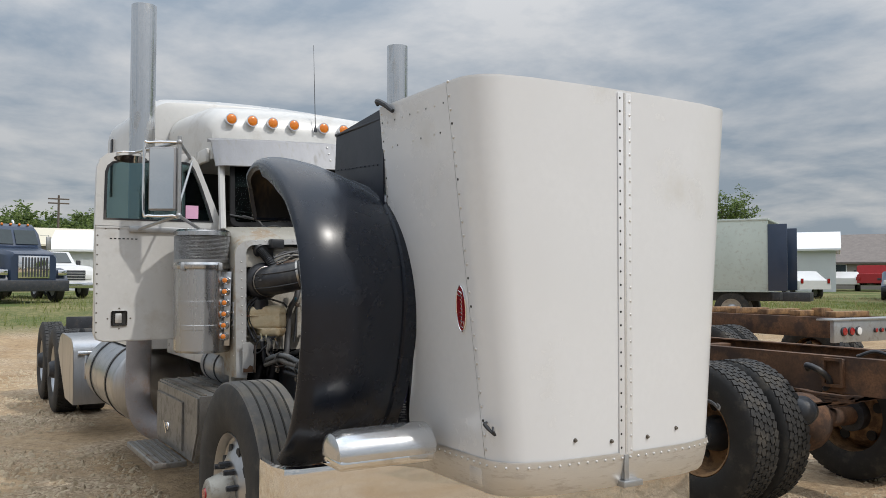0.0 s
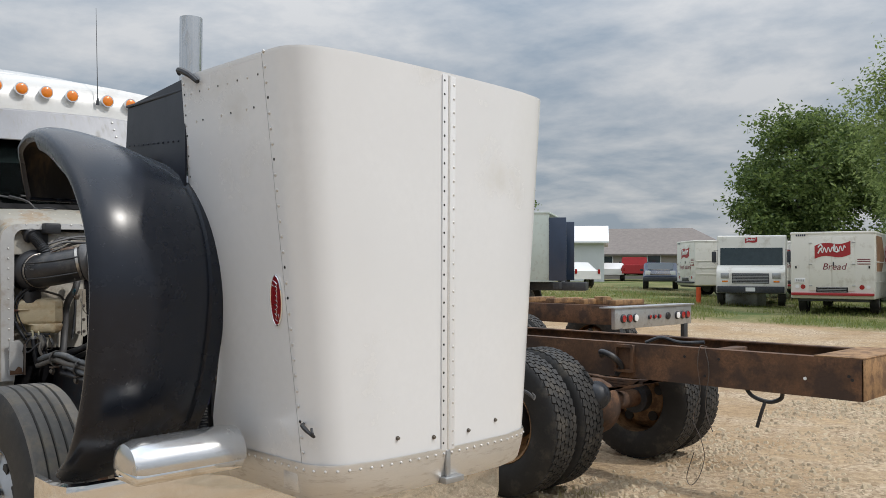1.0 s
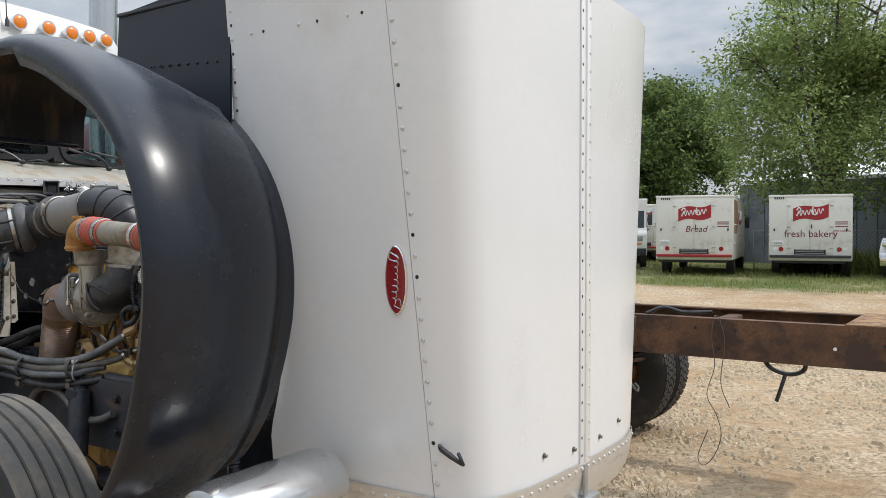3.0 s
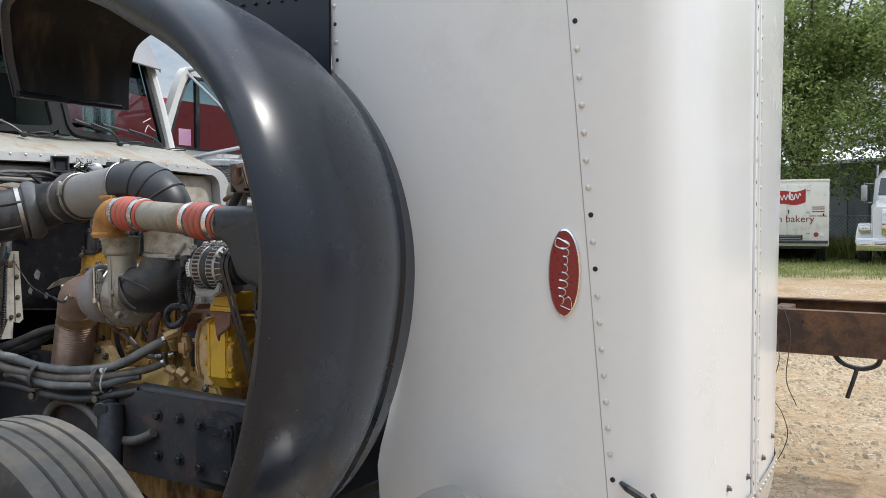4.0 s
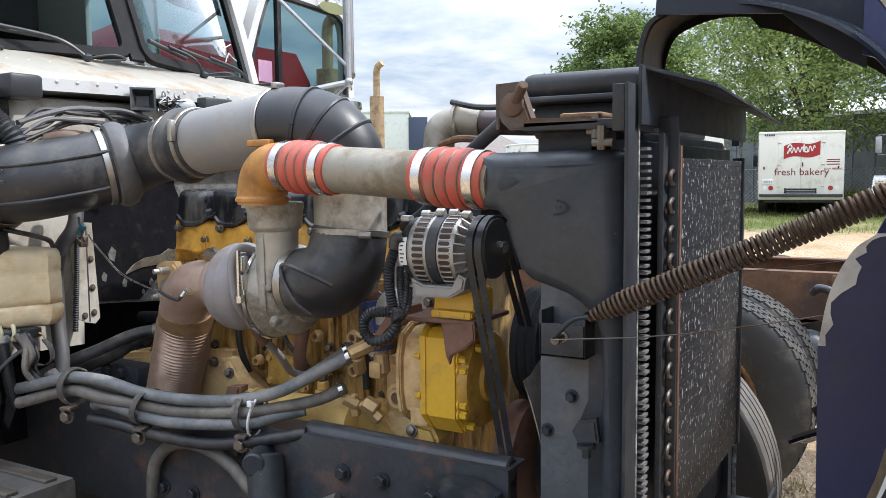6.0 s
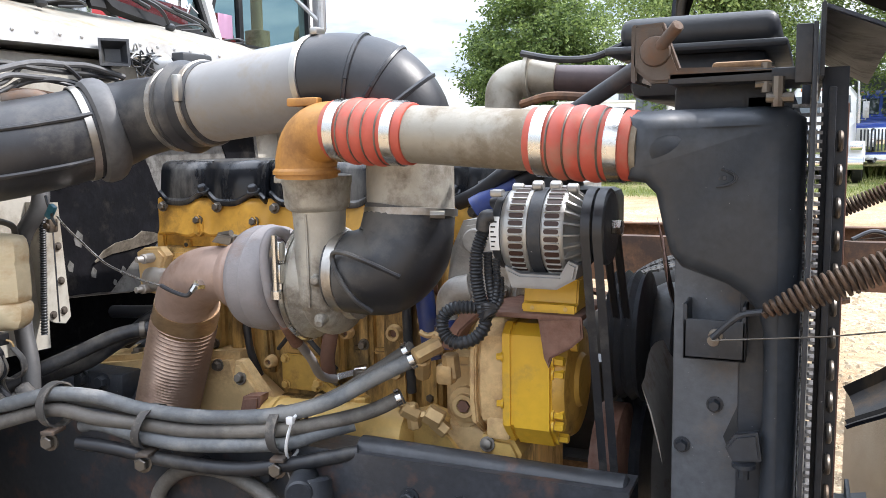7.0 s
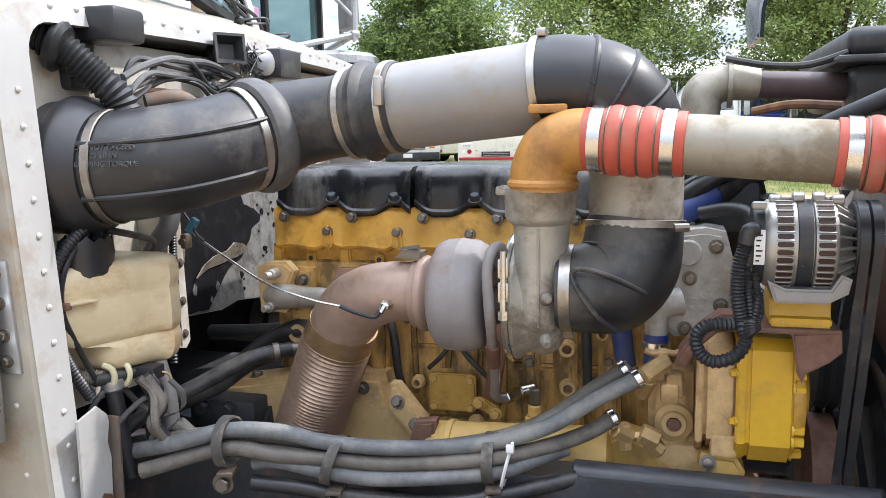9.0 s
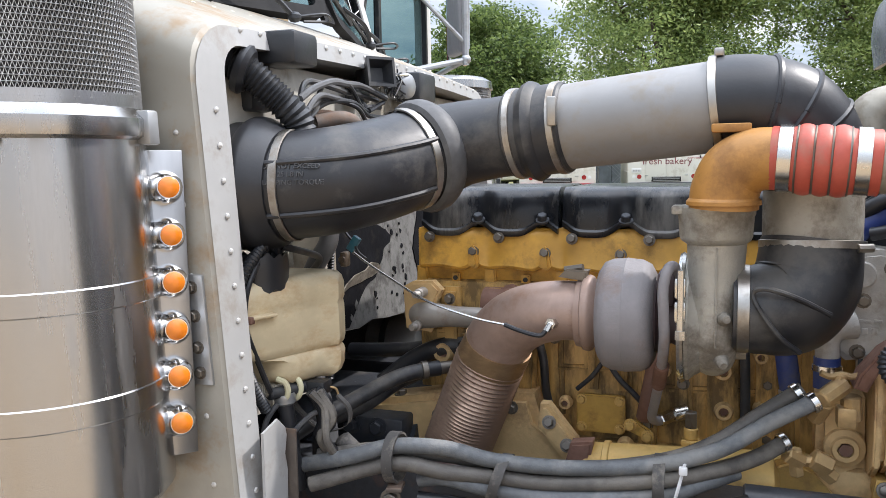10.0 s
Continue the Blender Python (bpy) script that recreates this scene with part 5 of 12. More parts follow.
def make_door(s):
    """Cab door swung open square to the cab; s = -1 for the passenger side."""
    x0, x1 = -5.745, -5.80

    def P(y, z, x=x0):
        return Vector((x, s * y, z))
    bm = bm_new()
    low = [P(0.76, 1.225), P(1.50, 1.215), P(1.545, 1.23), P(1.562, 1.27), P(1.565, 1.965), P(0.735, 1.975)]
    prism(bm, low, (x1 - x0, 0, 0), 0.006)
    door = part("door", bm, M["cab_white"], cab, "open white cab door with a framed window")
    outer = [P(0.737, 1.97), P(0.80, 2.13), P(0.87, 2.30), P(0.915, 2.41), P(0.945, 2.45), P(0.99, 2.465), P(1.2, 2.458), P(1.44, 2.445), P(1.50, 2.43), P(1.54, 2.395), P(1.558, 2.34), P(1.562, 2.15), P(1.565, 1.965), P(1.2, 1.965)]
    inner = [P(0.815, 2.012), P(0.85, 2.13), P(0.90, 2.27), P(0.94, 2.36), P(0.965, 2.395), P(1.0, 2.405), P(1.2, 2.400), P(1.42, 2.388), P(1.462, 2.376), P(1.492, 2.35), P(1.505, 2.31), P(1.508, 2.15), P(1.51, 2.008), P(1.2, 2.008)]
    bm = bm_new()
    frame_loop(bm, outer, inner, (x1 - x0, 0, 0))
    part("window_frame", bm, M["cab_white"], door)
    bm = bm_new()
    mid = [a.lerp(b, 0.9) for a, b in zip(outer, inner)]
    tight = [b + (Vector((0, s * 1.18, 2.2)) - Vector((0, b.y, b.z))) * 0.035 for b in inner]
    frame_loop(bm, [p + Vector((0.003, 0, 0)) for p in mid], [p + Vector((0.003, 0, 0)) for p in tight], (-0.02, 0, 0))
    part("rubber_seal", bm, M["rubber"], door)
    bm = bm_new()
    prism(bm, [p - Vector((0.022, 0, 0)) for p in inner], (-0.005, 0, 0))
    g = part("window_glass", bm, M["tint"], door)
    g.visible_shadow = False
    bm = bm_new()
    box(bm, (x0 - 0.03, min(s * 1.045, s * 1.02), 2.0), (x0 - 0.008, max(s * 1.045, s * 1.02), 2.41))
    part("vent_divider", bm, M["rubber"], door)
    bm = bm_new()
    box(bm, (x0 - 0.021, min(s * 0.99, s * 0.905), 2.03), (x0 - 0.019, max(s * 0.99, s * 0.905), 2.12))
    part("sticker", bm, M["pink"], door, "pink paper sticker")
    # paddle latch
    bm = bm_new()
    frame_loop(bm, [P(1.41 + u, 1.365 + v, x0 + 0.002) for u, v in rounded(0, 0, 0.10, 0.10, 0.012)], [P(1.41 + u, 1.365 + v, x0 + 0.002) for u, v in rounded(0, 0, 0.078, 0.078, 0.008)], (0.006, 0, 0))
    latch = part("latch", bm, M["chrome"], door, "square chrome paddle latch")
    bm = bm_new()
    prism(bm, [P(1.41 + u, 1.365 + v, x0 + 0.0015) for u, v in rounded(0, 0, 0.08, 0.08, 0.008)], (0.001, 0, 0))
    part("recess", bm, M["dark_in"], latch)
    bm = bm_new()
    box(bm, (x0 + 0.002, min(s * 1.435, s * 1.395), 1.335), (x0 + 0.012, max(s * 1.435, s * 1.395), 1.398), 0.004)
    part("paddle", bm, M["crown"], latch)
    stamp("rivet", rivet_bm(0.006, 0.004), M["bolt"], [facing(P(1.41, 1.43, x0), (1, 0, 0)), facing(P(1.41, 1.30, x0), (1, 0, 0)), facing(P(1.48, 1.365, x0), (1, 0, 0)), facing(P(1.34, 1.365, x0), (1, 0, 0))]
          + [facing(P(1.548, 1.28 + 0.062 * k, x0), (1, 0, 0)) for k in range(11)] + [facing(P(1.50 - 0.08 * k, 1.945, x0), (1, 0, 0)) for k in range(9)], door)
    bm = bm_new()
    for k in range(7):
        box(bm, (x0, min(s * (1.46 - 0.026 * k), s * (1.475 - 0.026 * k)), 1.878), (x0 + 0.0015, max(s * (1.46 - 0.026 * k), s * (1.475 - 0.026 * k)), 1.885))
    part("small_print", bm, M["ink"], door)
    # belt moulding
    bm = bm_new()
    box(bm, (x0, min(s * 1.56, s * 0.75), 1.948), (x0 + 0.004, max(s * 1.56, s * 0.75), 1.956))
    part("belt_line", bm, M["rivet"], door)
    # small fisheye mirror over the window
    bm = bm_new()
    lathe(bm, P(1.36, 2.40, x0 + 0.03), (1, 0, -0.1), [(-0.02, 0.02), (0.0, 0.05), (0.008, 0.05)], seg=20)
    bmesh.ops.transform(bm, matrix=Matrix.Translation(P(1.36, 2.40, 0)) @ Matrix.Diagonal((1, 2.1, 0.5, 1)) @ Matrix.Translation(-P(1.36, 2.40, 0)), verts=bm.verts)
    tube(bm, [P(1.44, 2.44, x0), P(1.40, 2.445, x0 + 0.035), P(1.32, 2.445, x0 + 0.035), P(1.28, 2.44, x0)], 0.006, seg=6)
    part("round_mirror", bm, M["chrome"], door)

    # tall mirror on tube arms
    hx, hy = x0 + 0.24, 1.20
    m = Matrix.Translation((hx, s * hy, 2.26)) @ Matrix.Rotation(s * radians(34), 4, "Z")
    bm = bm_new()
    box(bm, (-0.022, -0.088, -0.205), (0.022, 0.088, 0.205), 0.014, m=m, seg=3)
    mirror = part("side_mirror", bm, M["visor"], door, "tall stainless side mirror on tube arms")
    bm = bm_new()
    box(bm, (0.0225, -0.078, -0.192), (0.0245, 0.078, 0.192), m=m)
    part("mirror_face", bm, M["chrome"], mirror)
    bm = bm_new()
    tube(bm, [m @ Vector(p) for p in ((0.0, s * -0.10, 0.15), (0.0, s * -0.105, 0.22), (0.0, s * -0.07, 0.235), (0.0, s * 0.09, 0.235), (0.0, s * 0.125, 0.20), (0.0, s * 0.125, -0.2), (0.0, s * 0.09, -0.235), (0, s * -0.07, -0.235), (0.0, s * -0.105, -0.22), (0, s * -0.105, 0.15))], 0.009, seg=8, n=4)
    part("mirror_loop", bm, M["chrome"], mirror)
    bm = bm_new()
    top = m @ Vector((0, s * -0.105, 0.235))
    bot = m @ Vector((0, s * -0.105, -0.235))
    tube(bm, [top + Vector((0, 0, 0.04)), bot - Vector((0, 0, 0.02))], 0.013, seg=8, smooth=False)
    tube(bm, [top, P(0.97, 2.44)], 0.011, seg=8, smooth=False)
    tube(bm, [top, P(1.36, 2.44)], 0.010, seg=8, smooth=False)
    tube(bm, [bot, P(1.30, 1.945, x0 + 0.01)], 0.011, seg=8, smooth=False)
    tube(bm, [bot, P(0.88, 1.945, x0 + 0.01)], 0.011, seg=8, smooth=False)
    tube(bm, [bot + Vector((0, 0, 0.06)), P(0.955, 2.42)], 0.008, seg=8, smooth=False)
    box(bm, (x0, min(s * 1.36, s * 0.84), 1.925), (x0 + 0.018, max(s * 1.36, s * 0.84), 1.965), 0.006)
    ball(bm, top, 0.02, 10), ball(bm, bot, 0.02, 10)
    pieces("mirror_arm", bm, M["galv"], mirror)


make_door(-1)
make_door(1)


def make_air_cleaner(s):
    cx, cy = -5.468, s * 0.950
    bm = bm_new()
    R = 0.178
    prof = [(1.150, 0.10), (1.155, R - 0.012), (1.170, R), (1.298, R), (1.300, R + 0.0016), (1.331, R + 0.0016), (1.333, R), (1.451, R), (1.453, R + 0.0016), (1.482, R + 0.0016), (1.484, R), (1.682, R), (1.687, R + 0.010), (1.695, R + 0.012), (1.712, R + 0.012), (1.720, R + 0.004), (1.730, R - 0.004)]
    lathe(bm, (cx, cy, 0), (0, 0, 1), prof, seg=64, caps=False)
    ac = part("air_cleaner", lean(bm, 0.05), M["canister"], truck, "polished steel air cleaner with a perforated screen", angle=20)
    bm = bm_new()
    lathe(bm, (cx, cy, 0), (0, 0, 1), [(1.895, R - 0.002), (1.90, R + 0.005), (1.925, R + 0.004), (1.94, R - 0.02), (1.945, 0.05)], seg=48)
    part("lid", lean(bm, 0.05), M["canister"], ac)
    # the screen: a real mesh of bars with open holes, over a dark filter
    bm = bm_new()
    z0, z1 = 1.728, 1.897
    lathe(bm, (cx, cy, 0), (0, 0, 1), [(z0, R - 0.03), (z1, R - 0.03)], seg=40, caps=False)
    part("filter", lean(bm, 0.05), M["dark_in"], ac)
    bm = bm_new()
    pr = []
    half = math.pi * 0.62
    base_a = math.atan2(-0.6, 0.8)
    seg_n = 110
    rowsn = 20
    for r in range(rowsn + 1):
        line = []
        for k in range(seg_n + 1):
            t = base_a - half + 2 * half * (k + (0.5 if r % 2 else 0)) / seg_n
            line.append(bm.verts.new((cx + (R - 0.003) * math.cos(t), cy + (R - 0.003) * math.sin(t), z0 + (z1 - z0) * r / rowsn)))
        pr.append(line)
    for r in range(rowsn):
        for k in range(seg_n):
            if r % 2 == 0:
                bm.faces.new((pr[r][k], pr[r][k + 1], pr[r + 1][k]))
                bm.faces.new((pr[r][k + 1], pr[r + 1][k + 1], pr[r + 1][k]))
            else:
                bm.faces.new((pr[r][k], pr[r + 1][k + 1], pr[r + 1][k]))
                bm.faces.new((pr[r][k], pr[r][k + 1], pr[r + 1][k + 1]))
    screen = part("screen", lean(bm, 0.05), M["galv"], ac, "perforated steel screen")
    wf = screen.modifiers.new("bars", "WIREFRAME")
    wf.thickness, wf.use_boundary, wf.use_even_offset = 0.0022, True, False
    bm = bm_new()
    lathe(bm, (cx, cy, 0), (0, 0, 1), [(z0, R - 0.002), (z0 + 0.018, R - 0.002)], seg=48, caps=False)
    part("screen_band", lean(bm, 0.05), M["alu"], ac)
    # clamp latches
    bm = bm_new()
    for a in (-0.95, 0.35):
        p = Vector((cx + (R + 0.012) * math.cos(a), cy + s * -1 * (R + 0.012) * math.sin(a) * -1 if s > 0 else cy + (R + 0.012) * math.sin(a), 1.703))
        box(bm, p - Vector((0.012, 0.012, 0.028)), p + Vector((0.012, 0.012, 0.022)), 0.004)
    pieces("band_clamp", lean(bm, 0.05), M["galv"], ac)
    # row of amber lamps on a bracket
    bm = bm_new()
    m = Matrix.Translation((-5.306, s * 0.843, 1.434)) @ Matrix.Rotation(s * radians(40), 4, "Z") @ Matrix.Rotation(radians(-2.6), 4, "Y")
    box(bm, (-0.004, -0.030, -0.235), (0.0, 0.030, 0.235), 0.0015, m=m)
    bar = part("lamp_bar", bm, M["alu"], ac, "steel bar with a row of amber marker lamps")
    for k in range(6):
        c = m @ Vector((0.0, 0, 0.178 - 0.0712 * k))
        d = m.to_3x3() @ Vector((1, 0, 0))
        bm = bm_new()
        lathe(bm, c, d, [(0, 0.027), (0.006, 0.0265), (0.018, 0.024), (0.028, 0.019), (0.031, 0.017)], seg=24)
        lamp = part("marker_lamp", bm, M["chrome"], bar)
        bm = bm_new()
        lathe(bm, c + d * 0.029, d, [(0, 0.0165), (0.005, 0.0155), (0.0085, 0.010), (0.0095, 0.003)], seg=20)
        part("lens", bm, M["amber"], lamp)
    bm = bm_new()
    box(bm, (-5.316, min(s * 0.807, s * 0.800), 1.30), (-5.276, max(s * 0.807, s * 0.800), 1.475), 0.002)
    br = part("bracket", lean(bm), M["galv"], ac)
    stamp("bolt", bolt_bm(0.0065, 0.007), M["bolt"], [facing((-5.296 + lean_x(z), s * 0.807, z), (0, s, 0)) for z in (1.32, 1.36, 1.41, 1.455)], br)


make_air_cleaner(-1)
make_air_cleaner(1)


def make_rear():
    # sleeper
    bm = bm_new()
    st = [(-7.10, 0.95, 3.04, 0.2, 1.05), (-7.115, 1.0, 3.09, 0.24, 1.05), (-7.3, 1.02, 3.15, 0.26, 1.05), (-8.7, 1.02, 3.20, 0.26, 1.05), (-8.8, 1.0, 3.18, 0.24, 1.05), (-8.84, 0.94, 3.1, 0.2, 1.05)]
    rows = ring_loft(bm, [cab_ring(*q, 0.03) for q in st], closed=False)
    bm.faces.new(rows[0]), bm.faces.new(rows[-1])
    sl = part("sleeper", bm, M["cab_white"], truck, "white sleeper box behind the cab")
    bm = bm_new()
    box(bm, (-8.50, -1.03, 2.40), (-8.42, -1.02, 2.95), 0.003)
    part("vent", bm, M["iron"], sl)
    for s in (-1, 1):
        bm = bm_new()
        x, y = (-6.80, -1.075) if s < 0 else (-6.78, 1.16)
        lathe(bm, (x, y, 0), (0, 0, 1), [(1.45, 0.095), (3.76, 0.095), (3.762, 0.090), (3.6, 0.090)], seg=32, caps=False)
        part("exhaust_stack", bm, M["stack"], truck, "tall chromed exhaust stack")
        bm = bm_new()
        tube(bm, [(x, y, 1.46), (x, y, 1.0), (x + 0.005, y, 0.70), (x + 0.06, y - s * 0.06, 0.52), (x + 0.2, y - s * 0.22, 0.45), (x + 0.45, y - s * 0.45, 0.45)], 0.093, seg=20)
        part("exhaust_elbow", bm, M["turbine"], truck)
        # fuel tank with straps
        bm = bm_new()
        lathe(bm, (-8.75, s * 0.86, 0.74), (1, 0, 0), [(0, 0.30), (0.02, 0.325), (0.05, 0.33), (1.45, 0.33), (1.48, 0.325), (1.50, 0.30), (1.51, 0.1)], seg=40)
        tank = part("fuel_tank", bm, M["alu"], truck, "polished aluminium fuel tank")
        for x in (-8.4, -7.6):
            bm = bm_new()
            lathe(bm, (x, s * 0.86, 0.74), (1, 0, 0), [(0, 0.331), (0.0, 0.338), (0.05, 0.338), (0.05, 0.331)], seg=40, caps=False)
            part("strap", bm, M["rubber"], tank)
        # quarter fender ahead of the drive wheels
        bm = bm_new()
        pts = [(-10.55, 0.80), (-10.40, 0.96), (-10.2, 1.02), (-9.5, 1.0), (-9.36, 0.95), (-9.30, 0.86), (-9.28, 0.34)]
        y0, y1 = s * 1.22, s * 0.62
        ring_loft(bm, [[Vector((x, y, z)) for x, z in pts] for y in (y0, y1)], closed=False, caps=False)
        prism(bm, [Vector((x, y0, z)) for x, z in pts] + [Vector((-9.9, y0, 0.34))], (0, -s * 0.006, 0))
        qf = part("quarter_fender", bm, M["alu"], truck, "polished aluminium quarter fender")
        bm = bm_new()
        cyl(bm, (-9.27, s * 1.18, 0.86), (-9.27, s * 0.62, 0.86), 0.022, seg=12)
        for y in (1.1, 0.72):
            box(bm, (-9.29, s * y - 0.015, 0.60), (-9.27, s * y + 0.015, 0.86), 0.003)
        part("fender_bar", bm, M["chrome"], qf)
    # step box under the passenger door
    for s in (-1, 1):
        bm = bm_new()
        y0, y1 = sorted((s * 1.10, s * 0.62))
        out = [(-6.02, 0.52), (-6.02, 0.93), (-4.98, 0.93), (-4.98, 0.72), (-5.10, 0.52)]
        prism(bm, [Vector((x, y0, z)) for x, z in out], (0, y1 - y0, 0), 0.012)
        bx = part("step_box", bm, M["step_grey"], truck, "grey steel battery box with a hinged lid and step")
        bm = bm_new()
        prism(bm, [Vector((x, s * 1.10, z)) for x, z in ((-5.98, 0.56), (-5.98, 0.86), (-5.30, 0.86), (-5.30, 0.56))], (0, s * 0.012, 0), 0.004)
        dr = part("box_door", bm, M["step_grey"], bx)
        bm = bm_new()
        lathe(bm, (-5.66, s * 1.112, 0.66), (0, s, 0), [(0, 0.03), (0.006, 0.028), (0.01, 0.01)], seg=14)
        tube(bm, [(-5.66, s * 1.12, 0.62), (-5.66, s * 1.135, 0.70)], 0.006, seg=6, smooth=False)
        part("lock", bm, M["chrome"], dr)
        for k in range(5):
            bm = bm_new()
            y = s * (0.66 + 0.095 * k)
            box(bm, (-6.0, min(y, y + s * 0.03), 0.93), (-5.0, max(y, y + s * 0.03), 0.938), 0.002)
            part("tread_strip", bm, M["bolt"], bx)
        bm = bm_new()
        y0, y1 = sorted((s * 1.30, s * 1.10))
        box(bm, (-6.02, y0, 0.485), (-5.2, y1, 0.52), 0.006)
        st = part("step_plate", bm, M["step_grey"], bx)
        for k in range(4):
            bm = bm_new()
            y = s * (1.13 + 0.045 * k)
            box(bm, (-6.0, min(y, y + s * 0.02), 0.52), (-5.22, max(y, y + s * 0.02), 0.527), 0.002)
            part("tread_strip", bm, M["bolt"], st)
        # air tank under the cowl
        bm = bm_new()
        lathe(bm, (-6.0, s * 0.72, 1.03), (1, 0, 0), [(0, 0.05), (0.03, 0.10), (0.07, 0.115), (0.48, 0.115), (0.52, 0.10), (0.54, 0.05)], seg=28)
        tnk = part("air_tank", bm, M["galv"], truck)
        for x in (-5.85, -5.60):
            bm = bm_new()
            lathe(bm, (x, s * 0.72, 1.03), (1, 0, 0), [(0, 0.116), (0, 0.12), (0.02, 0.12), (0.02, 0.116)], seg=28, caps=False)
            part("strap", bm, M["iron"], tnk)
        # frame rail
        bm = bm_new()
        y0, y1 = s * 0.435, s * 0.355
        sec = [(y0, 0.785), (y0, 1.058), (y1, 1.058), (y1, 1.050), (y0 - s * 0.009, 1.050), (y0 - s * 0.009, 0.793), (y1, 0.793), (y1, 0.785)]
        ring_loft(bm, [[Vector((x, y, z)) for y, z in sec] for x in (-13.6, -3.96)])
        part("frame_rail", bm, M["rail"], truck, "black steel frame rail with chipped paint")
    for x in (-13.4, -11.9, -9.5, -7.5, -6.2):
        bm = bm_new()
        box(bm, (x - 0.06, -0.36, 0.84), (x + 0.06, 0.36, 1.02), 0.01)
        part("crossmember", bm, M["iron"], truck)
    bm = bm_new()
    box(bm, (-4.29, -0.90, 0.46), (-4.15, 0.90, 0.58), 0.02)
    part("front_axle", bm, M["iron"], truck)
    for x in (-11.25, -12.57):
        bm = bm_new()
        cyl(bm, (x, -0.9, 0.52), (x, 0.9, 0.52), 0.09, seg=16)
        ball(bm, (x, 0, 0.52), 0.24, 16)
        part("drive_axle", bm, M["iron"], truck)
    bm = bm_new()
    box(bm, (-10.75, -0.62, 1.06), (-10.70, -0.36, 1.20), 0.005)
    box(bm, (-10.9, -1.1, 1.03), (-10.86, -0.5, 1.17), 0.005)
    part("mudflap_hanger", bm, M["iron"], truck)


make_rear()


def make_underside():
    """Oil pan, front springs and a black block added to darken the underside."""
    # black block put where the transmission sits, cutting the light below the cab
    bm = bm_new()
    box(bm, (-6.45, -0.27, 0.52), (-5.30, 0.27, 1.06), 0.05)
    lathe(bm, (-5.32, 0, 0.82), (1, 0, 0), [(0, 0.26), (0.06, 0.33), (0.18, 0.35), (0.2, 0.2)], seg=28)
    part("gearbox", bm, M["iron"], truck, "black block added under the cab floor to keep the space dark")
    bm = bm_new()
    box(bm, (-5.10, -0.20, 0.52), (-4.30, 0.20, 0.80), 0.04)
    part("oil_pan", bm, M["block"], truck, "grimy oil pan")
    for s in (-1, 1):
        bm = bm_new()
        for k in range(4):
            l = 0.66 - 0.13 * k
            ring_loft(bm, [[Vector((-4.22 + u * l, s * 0.43 + d, 0.66 - 0.02 * k + 0.09 * u * u + e)) for d, e in ((-0.045, -0.008), (0.045, -0.008), (0.045, 0.008), (-0.045, 0.008))] for u in (-1, -0.6, -0.2, 0.2, 0.6, 1)])
        part("leaf_spring", bm, M["iron"], truck, "black leaf spring pack")
        bm = bm_new()
        cyl(bm, (-4.22, s * 0.70, 0.54), (-4.22, s * 0.92, 0.54), 0.19, seg=28)
        part("brake_drum", bm, M["rust"], truck)
        bm = bm_new()
        lathe(bm, (-4.40, s * 0.66, 0.72), (1, 0, 0.2), [(0, 0.03), (0.01, 0.08), (0.06, 0.09), (0.13, 0.085), (0.15, 0.03)], seg=20)
        part("brake_chamber", bm, M["rust_rim"], truck)


make_underside()


# ---- engine bay ----
def hose_clamp(bm, c, d, r, w=0.014, mi=0):
    """Worm-drive band with its screw housing."""
    d = Vector(d).normalized()
    c = Vector(c)
    lathe(bm, c - d * w / 2, d, [(0, r), (0.001, r + 0.0025), (w - 0.001, r + 0.0025), (w, r)], seg=32, caps=False, mi=mi)


engine = thing("diesel_engine", (-4.6, 0.0, 0.75), "yellow six-cylinder diesel engine, oily and dusty, in the open bay", "engine")


